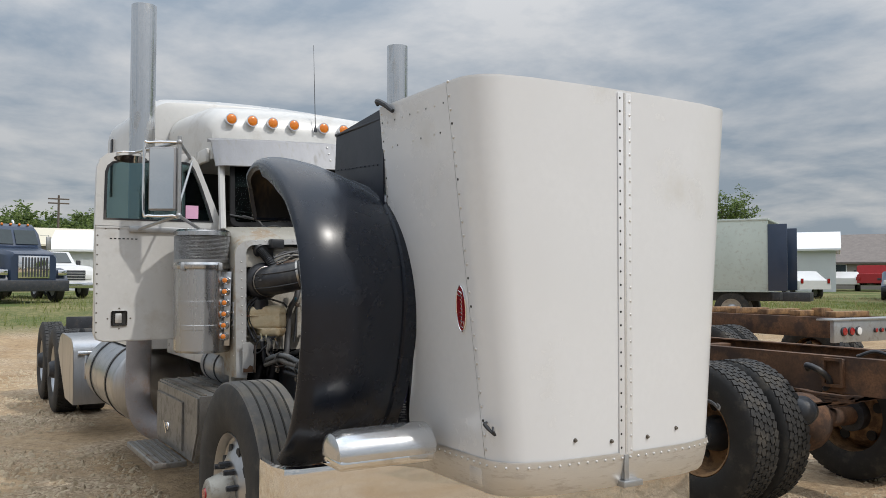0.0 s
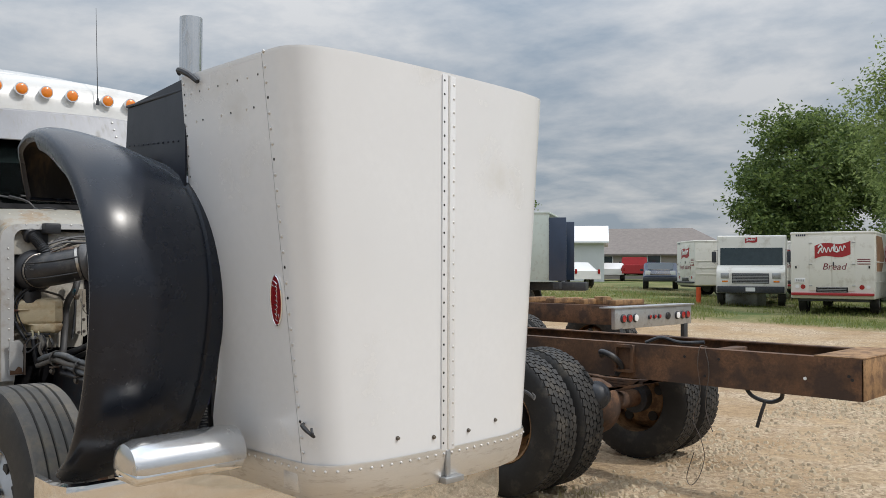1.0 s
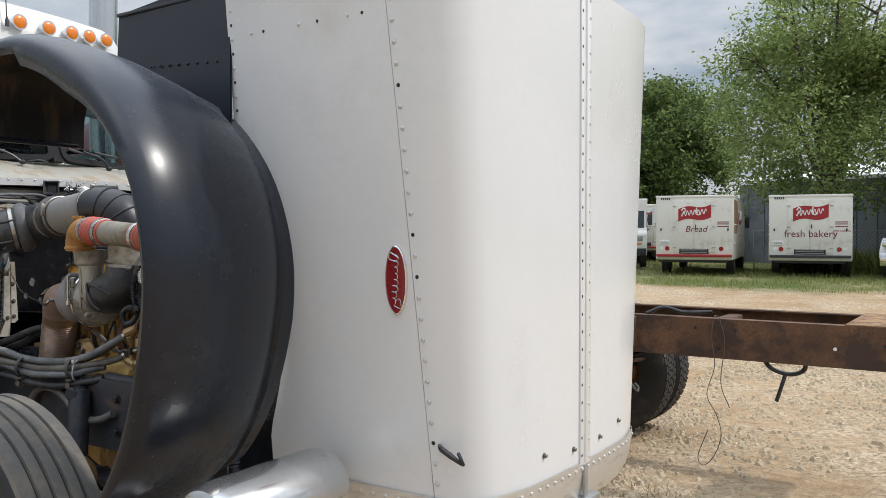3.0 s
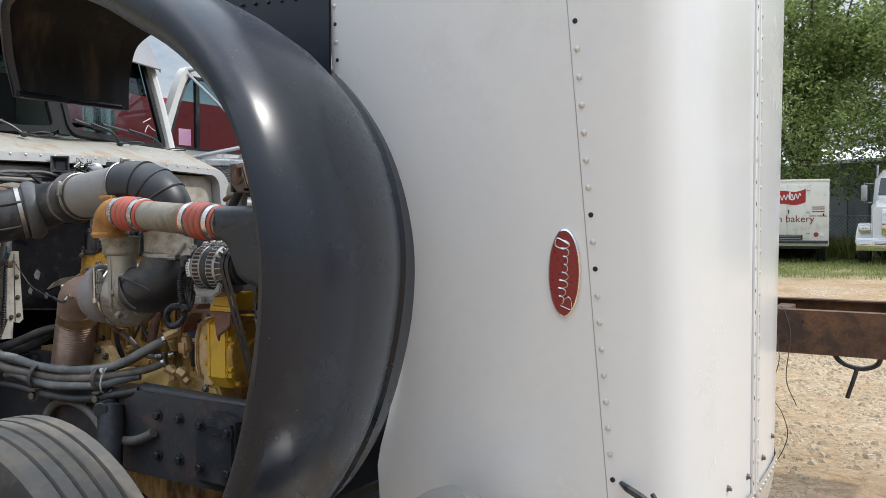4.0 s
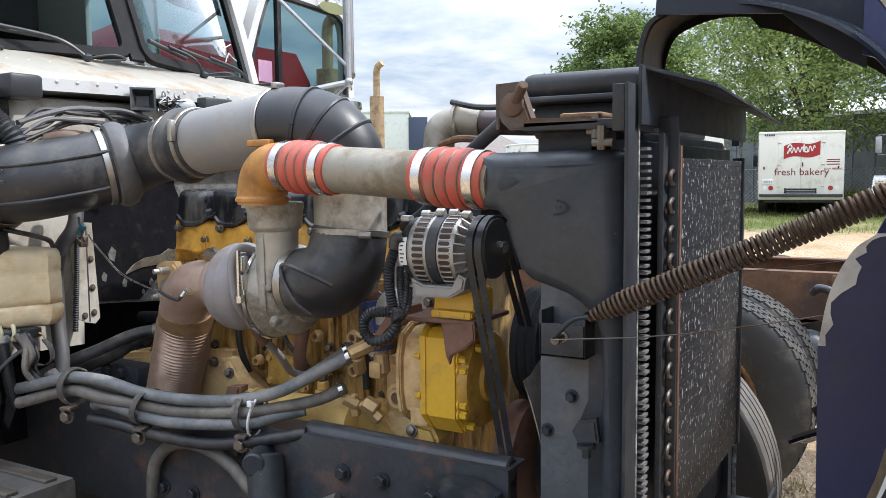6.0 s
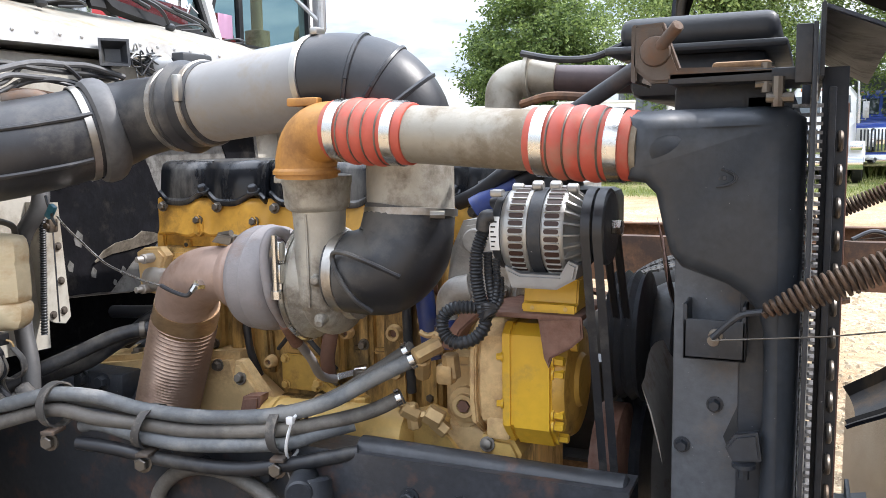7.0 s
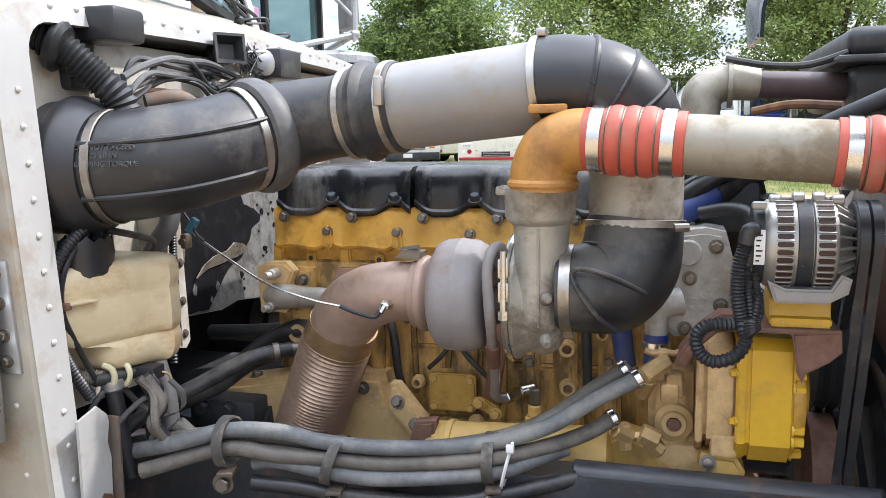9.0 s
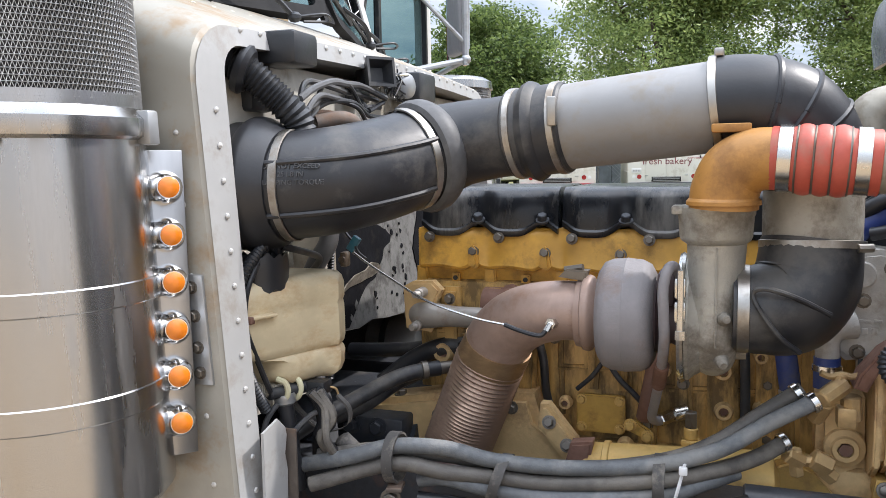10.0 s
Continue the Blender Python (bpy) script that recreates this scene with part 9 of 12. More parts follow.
    part("fan_shroud", bm, M["plastic"], radiator)


M["condenser"] = mat("stone_chipped_black", (0.022, 0.025, 0.031), 0.5, vary=0.3, scale=10, dirt=(0.20, 0.20, 0.20), dirt_amount=0.03, dirt_scale=7, bump=0.25, bump_scale=200, stretch=(1, 1.2, 0.8), specks=1.5, speck_scale=88)
M["fin_grey"] = mat("grimy_fin_aluminium", (0.34, 0.34, 0.345), 0.5, metal=0.4, vary=0.3, scale=30, dirt=(0.06, 0.06, 0.062), dirt_amount=0.4, dirt_scale=30)
M["scraped"] = mat("bare_scraped_metal", (0.34, 0.34, 0.34), 0.5, metal=0.3, vary=0.3, scale=60)
M["spring"] = mat("rusted_spring_wire", (0.13, 0.09, 0.065), 0.55, metal=0.4, vary=0.3, scale=20, dirt=(0.20, 0.10, 0.05), dirt_amount=0.35)
M["bracket"] = mat("weathered_grey_steel", (0.115, 0.095, 0.08), 0.6, metal=0.3, vary=0.25, scale=14, dirt=(0.18, 0.10, 0.06), dirt_amount=0.3, bump=0.15)
make_radiator()

for s in (-1, 1):
    spring = thing("hood_spring", (-3.78, s * 0.56, 1.30), "rusty coil spring from the radiator side to the hood", "spring", group="hood springs")
    p0, p1 = Vector((-3.765, s * 0.532, 1.385)), Vector((-3.08, s * 0.50, 1.705))
    d = (p1 - p0).normalized()
    u, v = frame_of(d)
    L = (p1 - p0).length
    coil = []
    turns = 84
    for k in range(turns * 10 + 1):
        t = k / (turns * 10)
        f = min(1, t * 12, (1 - t) * 12)
        coil.append(p0 + d * (L * t) + (u * math.cos(2 * math.pi * turns * t) + v * math.sin(2 * math.pi * turns * t)) * (0.007 + 0.0115 * f))
    bm = bm_new()
    tube(bm, coil, 0.0031, seg=6, smooth=False)
    part("coil", bm, M["spring"], spring, "rusty wound steel coil")
    bm = bm_new()
    tube(bm, [p0, p0 + Vector((-0.03, 0, -0.008)), (-3.83, s * 0.53, 1.343)], 0.0045, seg=8)
    part("end_hook", bm, M["iron"], spring)
    bm = bm_new()
    tube(bm, [(-3.83, s * 0.535, 1.341), (-3.6, s * 0.525, 1.37), (-3.25, s * 0.44, 1.44)], 0.0012, seg=5, n=3)
    part("safety_cable", bm, M["bolt"], spring)

# ---- loose things in the engine bay ----
def make_reservoir():
    t = thing("coolant_reservoir", (-5.24, -0.60, 1.25), "yellowed translucent plastic bottle with a taped cap on the firewall", "reservoir")

    def outline(grow, y0, y1):
        """Plan of the bottle: broad face slanting forward away from the flange."""
        def front(y):
            return -5.262 + 0.42 * (y + 0.712) if y < -0.54 else -5.190 + 0.018 * math.cos(min(1.0, (y + 0.54) / 0.07) * 1.5) - 0.002
        n = 12
        pts = []
        for k in range(n + 1):
            y = y0 + (y1 - y0) * k / n
            e = min(1.0, min(y - y0, y1 - y) / 0.022)
            pts.append(Vector((front(y) - 0.026 * (1 - math.sqrt(max(0.0, 1 - (1 - e) ** 2))) - grow, min(max(y, y0 + grow), y1 - grow), 0)))
        return pts + [Vector((-5.384, y1 - grow, 0)), Vector((-5.384, y0 + grow, 0))]

    bm = bm_new()
    rings = []
    for z, g, y0 in ((1.252, 0.030, -0.632), (1.254, 0.018, -0.634), (1.262, 0.007, -0.636), (1.276, 0.001, -0.637), (1.296, 0.0, -0.638), (1.303, 0.003, -0.650), (1.309, 0.008, -0.690), (1.314, 0.003, -0.712), (1.326, 0.0, -0.720), (1.358, 0.0, -0.722), (1.384, 0.001, -0.722), (1.392, 0.003, -0.722), (1.400, 0.0, -0.722), (1.425, 0.0, -0.721), (1.438, 0.005, -0.718), (1.445, 0.014, -0.716), (1.449, 0.032, -0.712)):
        rings.append([Vector((p.x, p.y, z + 0.008 * (p.y + 0.6))) for p in outline(g, y0, -0.472 - 0.25 * max(0.0, 1.30 - z))])
    ring_loft(bm, rings)
    part("bottle", bm, M["resin"], t)
    bm = bm_new()
    box(bm, (-5.268, -0.704, 1.386), (-5.235, -0.652, 1.392), 0.0025, m=Matrix.Translation((-5.2515, -0.678, 1.389)) @ Matrix.Rotation(-0.40, 4, "Z") @ Matrix.Translation((5.2515, 0.678, -1.389)))
    part("moulded_ridge", bm, M["resin"], t)
    # cap bound with torn tape
    bm = bm_new()
    rnd = random.Random(8)
    c = Vector((-5.272, -0.628, 0))
    ks = [rnd.random() for _ in range(26)]
    ring_loft(bm, [[Vector((c.x + r * math.cos(2 * math.pi * k / 26) * 0.8, c.y + r * math.sin(2 * math.pi * k / 26), z + dz * ks[k])) for k in range(26)] for z, r, dz in ((1.430, 0.050, -0.006), (1.432, 0.053, -0.006), (1.450, 0.051, 0.0), (1.462, 0.053, 0.002), (1.484, 0.050, 0.012), (1.482, 0.045, 0.010), (1.470, 0.030, 0.0))])
    part("cap", bm, M["rubber"], t, "cap bound in torn black tape")
    for y, x in ((-0.632, -5.232), (-0.604, -5.222)):
        bm = bm_new()
        tube(bm, [(x - 0.018, y, 1.268), (x - 0.002, y, 1.262), (x + 0.003, y, 1.246), (x - 0.004, y, 1.230), (x - 0.02, y, 1.224)], 0.0055, seg=8)
        part("clip", bm, M["pale_resin"], t, "pale plastic clip")
    bm = bm_new()
    cyl(bm, (-5.255, -0.655, 1.246), (-5.212, -0.565, 1.244), 0.011, seg=14, bevel=0.002)
    box(bm, (-5.216, -0.592, 1.232), (-5.180, -0.556, 1.256), 0.003)
    part("plug", bm, M["plastic"], t)
    bm = bm_new()
    tube(bm, [(-5.185, -0.566, 1.243), (-5.172, -0.560, 1.238), (-5.168, -0.558, 1.226)], 0.0022, seg=6)
    part("terminal", bm, M["brass"], t)
    # upright bracket strips behind the bottle
    bm = bm_new()
    prism(bm, [Vector((-5.292, y, z)) for y, z in ((-0.365, 1.50), (-0.372, 1.24), (-0.350, 1.226), (-0.318, 1.218), (-0.302, 1.232), (-0.316, 1.50))], (0.004, 0, 0), 0.001)
    box(bm, (-5.388, -0.320, 1.225), (-5.292, -0.316, 1.50), 0.001)
    br = part("bracket", bm, M["firewall"], t, "flaking cream steel bracket")
    bm = bm_new()
    box(bm, (-5.289, -0.338, 1.226), (-5.287, -0.334, 1.49), 0.0005)
    part("bracket_fold", bm, M["iron"], br)
    stamp("bolt", bolt_bm(0.006, 0.004), M["bracket"], [facing((-5.288, -0.352, 1.245), (1, 0, 0)), facing((-5.288, -0.322, 1.250), (1, 0, 0)), facing((-5.288, -0.324, 1.32), (1, 0, 0)), facing((-5.288, -0.326, 1.40), (1, 0, 0))], br)


make_reservoir()

duct = thing("cable_duct", (-5.25, -0.6, 1.7), "black corrugated cable duct with loose wires across the firewall", "cable")


def make_wiring():
    bm = bm_new()
    tube(bm, [(-5.36, -0.655, 1.835), (-5.30, -0.63, 1.812), (-5.255, -0.60, 1.765), (-5.225, -0.578, 1.725), (-5.22, -0.57, 1.69)], 0.0265, seg=18, ribs=0.0024, rib_len=0.0095)
    part("corrugated_sleeve", bm, M["plastic"], duct)
    bm = bm_new()
    lathe(bm, (-5.302, -0.635, 1.812), (0.8, 0.3, -0.35), [(0, 0.02), (0, 0.042), (0.012, 0.044), (0.02, 0.036)], seg=20)
    part("grommet", bm, M["rubber"], duct)
    bm = bm_new()
    for dy in (0.0, 0.012, -0.010):
        tube(bm, [(-5.225, -0.575 + dy, 1.70), (-5.21, -0.56 + dy, 1.64), (-5.205, -0.55 + dy * 2, 1.58)], 0.008, seg=8)
    pieces("wire", bm, M["rubber"], duct)
    rnd = random.Random(11)
    for k in range(7):
        bm = bm_new()
        z = 1.725 + 0.012 * k
        pts = [(-5.23 + 0.01 * rnd.random(), -0.56, 1.70 + 0.01 * k)]
        for i in range(1, 6):
            pts.append((-5.27 + 0.035 * rnd.random(), -0.56 + 0.085 * i, z + 0.03 * (rnd.random() - 0.5) + (0.02 if i in (2, 3) else 0)))
        tube(bm, pts, 0.0045 + 0.003 * rnd.random(), seg=8)
        part("wire", bm, M["rubber"] if k % 3 else M["worn_rubber"] if k else M["rust"], duct)
    bm = bm_new()
    box(bm, (-5.262, -0.345, 1.742), (-5.235, -0.315, 1.782), 0.004, m=Matrix.Rotation(0.12, 4, "X"))
    part("red_plug", bm, M["emblem"], duct)
    # relay box under the cowl
    bm = bm_new()
    box(bm, (-5.315, -0.575, 1.822), (-5.225, -0.485, 1.882), 0.010)
    part("relay_box", bm, M["plastic"], duct, "black relay box")
    bm = bm_new()
    box(bm, (-5.335, -0.60, 1.74), (-5.30, -0.53, 1.86), 0.008)
    part("relay_foot", bm, M["plastic"], duct)
    # buzzer horn and its tangle
    bm = bm_new()
    c = Vector((-5.255, -0.125, 1.842))
    turn = Matrix.Translation(c + Vector((-0.01, -0.02, 0))) @ Matrix.Rotation(-0.65, 4, "Z") @ Matrix.Rotation(-0.15, 4, "Y")
    box(bm, (-0.045, -0.026, -0.022), (0.0, 0.026, 0.024), 0.008, m=turn)
    ring_loft(bm, [[turn @ Vector((x, h * a, w * b)) for a, b in ((-1, -1), (1, -1), (1, 1), (-1, 1))] for x, h, w in ((0.0, 0.024, 0.020), (0.030, 0.034, 0.032), (0.036, 0.035, 0.033), (0.036, 0.029, 0.027), (0.008, 0.018, 0.015))])
    box(bm, c + Vector((-0.06, -0.075, -0.062)), c + Vector((-0.025, -0.005, -0.022)), 0.008)
    cyl(bm, c + Vector((-0.03, -0.06, -0.06)), c + Vector((0.0, -0.085, -0.085)), 0.010, seg=12)
    part("horn", bm, M["plastic"], duct)
    for k in range(9):
        bm = bm_new()
        p = c + Vector((-0.01, 0.04, 0.0))
        pts = [p] + [p + Vector((0.05 * (rnd.random() - 0.5), 0.10 * rnd.random(), 0.09 * (rnd.random() - 0.6))) for _ in range(4)]
        tube(bm, pts, 0.0022, seg=6)
        part("thin_wire", bm, M["rubber"] if k % 4 else M["clamp"], duct)
    bm = bm_new()
    box(bm, (-5.31, 0.08, 1.80), (-5.24, 0.20, 1.872), 0.008)
    part("fuse_box", bm, M["plastic"], duct)
    bm = bm_new()
    lathe(bm, (-5.29, 0.02, 1.83), (1, -0.3, 0), [(0, 0.03), (0.05, 0.03), (0.055, 0.022)], seg=18)
    part("motor_can", bm, M["galv"], duct)
    bm = bm_new()
    tube(bm, [(-5.24, -0.48, 1.72), (-5.20, -0.44, 1.728), (-5.19, -0.40, 1.71), (-5.20, -0.37, 1.67)], 0.017, seg=12)
    part("heater_hose", bm, M["bracket"], duct, "dusty heater hose")
    # loom down the flange with its tie
    bm = bm_new()
    tube(bm, [(-5.262, -0.60, 1.520), (-5.258, -0.655, 1.503), (-5.262, -0.700, 1.470), (-5.268, -0.722, 1.425), (-5.268, -0.723, 1.375), (-5.266, -0.712, 1.32), (-5.262, -0.688, 1.265), (-5.258, -0.66, 1.22)], 0.0095, seg=10, ribs=0.0012, rib_len=0.006)
    loom = part("flange_loom", bm, M["plastic"], duct)
    bm = bm_new()
    cyl(bm, (-5.2665, -0.7235, 1.393), (-5.2665, -0.7225, 1.380), 0.014, seg=14, bevel=0.002)
    box(bm, (-5.262, -0.715, 1.380), (-5.246, -0.702, 1.392), 0.002)
    part("tie", bm, M["rust_bracket"], loom)
    bm = bm_new()
    tube(bm, [(-5.262, -0.61, 1.508), (-5.256, -0.66, 1.487), (-5.259, -0.700, 1.440), (-5.262, -0.708, 1.380), (-5.256, -0.688, 1.32), (-5.25, -0.655, 1.25)], 0.005, seg=8)
    part("flange_wire", bm, M["rubber"], duct)
    for k in range(7):
        bm = bm_new()
        a = Vector((-5.262 + 0.012 * rnd.random(), -0.62 + 0.02 * rnd.random(), 1.485))
        tube(bm, [a, a + Vector((0.004, 0.01 * (k - 3), 0.018)), a + Vector((0.012, 0.014 * (k - 3), 0.034 + 0.01 * rnd.random())), a + Vector((-0.02, 0.016 * (k - 3), 0.06))], 0.0035 + 0.002 * rnd.random(), seg=8)
        part("cap_wire", bm, M["rubber"], duct)
    bm = bm_new()
    tube(bm, [(-5.25, -0.60, 1.500), (-5.232, -0.56, 1.488), (-5.225, -0.52, 1.476), (-5.24, -0.48, 1.462), (-5.27, -0.45, 1.44)], 0.0065, seg=10)
    part("wire", bm, M["rubber"], duct)
    # hose and loom between the bottle and its bracket
    bm = bm_new()
    tube(bm, [(-5.30, -0.36, 1.60), (-5.272, -0.375, 1.535), (-5.265, -0.392, 1.488), (-5.285, -0.415, 1.44), (-5.30, -0.425, 1.38), (-5.295, -0.43, 1.30), (-5.28, -0.44, 1.23), (-5.25, -0.455, 1.16), (-5.235, -0.47, 1.10)], 0.0195, seg=14)
    part("firewall_hose", bm, M["worn_rubber"], duct, "dusty black rubber hose")
    bm = bm_new()
    tube(bm, [(-5.262, -0.385, 1.47), (-5.268, -0.385, 1.38), (-5.27, -0.390, 1.29), (-5.265, -0.40, 1.21)], 0.007, seg=10, ribs=0.0012, rib_len=0.006)
    part("bracket_loom", bm, M["plastic"], duct)
    # cable joint: lug, blue plug
    bm = bm_new()
    box(bm, (-5.236, -0.402, 1.440), (-5.222, -0.378, 1.470), 0.004)
    cyl(bm, (-5.229, -0.402, 1.455), (-5.229, -0.408, 1.455), 0.007, seg=12)
    part("cable_lug", bm, M["bolt"], duct)
    bm = bm_new()
    box(bm, (-0.008, -0.006, -0.016), (0.008, 0.006, 0.016), 0.002, m=Matrix.Translation((-5.195, -0.420, 1.489)) @ Matrix.Rotation(0.6, 4, "Y"))
    part("blue_plug", bm, M["teal"], duct, "blue plastic plug")
    bm = bm_new()
    tube(bm, [(-5.230, -0.40, 1.52), (-5.212, -0.412, 1.505), (-5.195, -0.42, 1.490), (-5.180, -0.43, 1.473), (-5.160, -0.44, 1.462)], 0.003, seg=6)
    part("plug_wire", bm, M["rubber"], duct)
    bm = bm_new()
    tube(bm, [(-5.31, -0.735, 1.246), (-5.283, -0.700, 1.252), (-5.27, -0.66, 1.252), (-5.25, -0.632, 1.245), (-5.243, -0.622, 1.232)], 0.0125, seg=14, ribs=0.0008, rib_len=0.004)
    part("braided_hose", bm, M["charge"], duct, "tan braided hose end")
    bm = bm_new()
    lathe(bm, (-5.243, -0.622, 1.240), (0.1, 0.05, -1), [(0, 0.013), (0, 0.019), (0.006, 0.020), (0.010, 0.019), (0.016, 0.019), (0.02, 0.015)], seg=18)
    part("hose_collar", bm, M["galv"], duct)
    bm = bm_new()
    tube(bm, [(-5.242, -0.622, 1.225), (-5.236, -0.62, 1.18), (-5.232, -0.615, 1.12), (-5.23, -0.60, 1.06)], 0.0145, seg=12)
    part("hose_elbow", bm, M["rubber"], duct)
    # folded flat strap and wires under the plug
    bm = bm_new()
    st = smooth_path([Vector(p) for p in ((-5.170, -0.560, 1.225), (-5.150, -0.555, 1.200), (-5.152, -0.555, 1.172), (-5.178, -0.565, 1.160), (-5.212, -0.575, 1.172), (-5.236, -0.58, 1.195), (-5.25, -0.585, 1.215))], 6)
    ring_loft(bm, [[p + Vector((0, -0.006, 0)), p + Vector((0, 0.006, 0)), p + Vector((0.003, 0.006, 0.003)), p + Vector((0.003, -0.006, 0.003))] for p in st])
    part("flat_strap", bm, M["strap"], duct, "folded grey rubber strap")
    bm = bm_new()
    tube(bm, [(-5.246, -0.64, 1.226), (-5.262, -0.655, 1.195), (-5.262, -0.66, 1.158), (-5.240, -0.650, 1.150), (-5.212, -0.62, 1.186), (-5.19, -0.60, 1.205), (-5.17, -0.58, 1.20)], 0.0052, seg=8)
    part("loop_wire", bm, M["worn_rubber"], duct)
    bm = bm_new()
    lathe(bm, (-5.17, -0.55, 1.145), (0.6, 0.2, -0.8), [(0, 0.010), (0.004, 0.016), (0.03, 0.019), (0.05, 0.021), (0.055, 0.012)], seg=16)
    part("valve_body", bm, M["strap"], duct)
    for k in range(8):
        bm = bm_new()
        a = Vector((-5.20 + 0.02 * rnd.random(), -0.62 + 0.03 * rnd.random(), 1.245))
        tube(bm, [a, a + Vector((0.02, 0.01, -0.03 - 0.03 * rnd.random())), a + Vector((0.05 * (rnd.random() - 0.3), 0.04 * rnd.random(), -0.09)), a + Vector((-0.03 + 0.1 * rnd.random(), 0.05, -0.15))], 0.004 + 0.006 * rnd.random(), seg=8)
        part("loose_wire", bm, M["rubber"] if k % 3 else M["hose"], duct)
    # white angle bracket with rust at its foot
    bm = bm_new()
    prism(bm, [Vector((-5.205, y, z)) for y, z in ((-0.765, 1.03), (-0.765, 1.215), (-0.718, 1.226), (-0.694, 1.205), (-0.690, 1.19), (-0.697, 1.16), (-0.690, 1.13), (-0.694, 1.03))], (0.005, 0, 0), 0.001)
    part("steel_bracket", bm, M["flange"], duct, "white painted steel bracket, chipped")
    bm = bm_new()
    prism(bm, [Vector((-5.1985, y, z)) for y, z in ((-0.76, 1.035), (-0.76, 1.06), (-0.735, 1.056), (-0.718, 1.078), (-0.700, 1.07), (-0.694, 1.035))], (0.002, 0, 0))
    part("rust_patch", bm, M["rust"], duct)
    bm = bm_new()
    box(bm, (-5.215, -0.688, 1.03), (-5.185, -0.682, 1.20), 0.002)
    part("steel_angle", bm, M["bracket"], duct)
    bm = bm_new()
    prism(bm, [Vector((x, -0.235, z)) for x, z in ((-5.30, 0.95), (-5.30, 1.115), (-5.20, 1.128), (-5.10, 1.145), (-5.04, 1.13), (-5.03, 0.95))], (0, 0.20, 0), 0.014)
    hs = part("bell_housing", bm, M["sand"], duct, "dusty tan bell housing")
    stamp("bolt", bolt_bm(0.010, 0.010), M["bolt"], [facing((-5.19, -0.20, 1.129), (0, 0, 1)), facing((-5.09, -0.235, 1.10), (0, -1, 0))], hs)
    # dark cross member with two bolt heads
    bm = bm_new()
    box(bm, (-5.304, -0.297, 1.04), (-5.15, -0.20, 1.102), 0.006)
    cm = part("mount_block", bm, M["iron"], duct)
    stamp("bolt", bolt_bm(0.013, 0.016), M["iron"], [facing((-5.269, -0.297, 1.083), (0, -1, 0)), facing((-5.207, -0.297, 1.083), (0, -1, 0))], cm)
    for a, r in (([(-5.36, -0.48, 1.075), (-5.30, -0.42, 1.120), (-5.235, -0.355, 1.155), (-5.170, -0.305, 1.190), (-5.125, -0.270, 1.203), (-5.085, -0.24, 1.206)], 0.0165), ([(-5.36, -0.36, 1.075), (-5.29, -0.33, 1.108), (-5.23, -0.30, 1.135), (-5.175, -0.27, 1.175), (-5.12, -0.23, 1.20)], 0.0175), ([(-5.36, -0.10, 1.20), (-5.2, -0.12, 1.215), (-5.0, -0.1, 1.24)], 0.0165), ([(-5.24, -0.19, 1.15), (-5.17, -0.17, 1.205), (-5.10, -0.16, 1.235), (-5.00, -0.14, 1.24)], 0.021)):
        bm = bm_new()
        tube(bm, a, r, seg=14)
        part("rubber_hose", bm, M["rubber"], duct)
    bm = bm_new()
    hose_clamp(bm, (-5.112, -0.260, 1.2045), (0.8, 0.55, 0.05), 0.017, 0.014)
    part("hose_clamp", bm, M["bolt"], duct)
    bm = bm_new()
    cyl(bm, (-5.10, -0.25, 1.205), (-5.055, -0.215, 1.207), 0.014, seg=12, bevel=0.002)
    part("hose_barb", bm, M["bolt"], duct)


make_wiring()

bundle = thing("hose_bundle", (-4.8, -0.5, 1.05), "bundle of grey braided coolant hoses strapped along the frame", "hose")


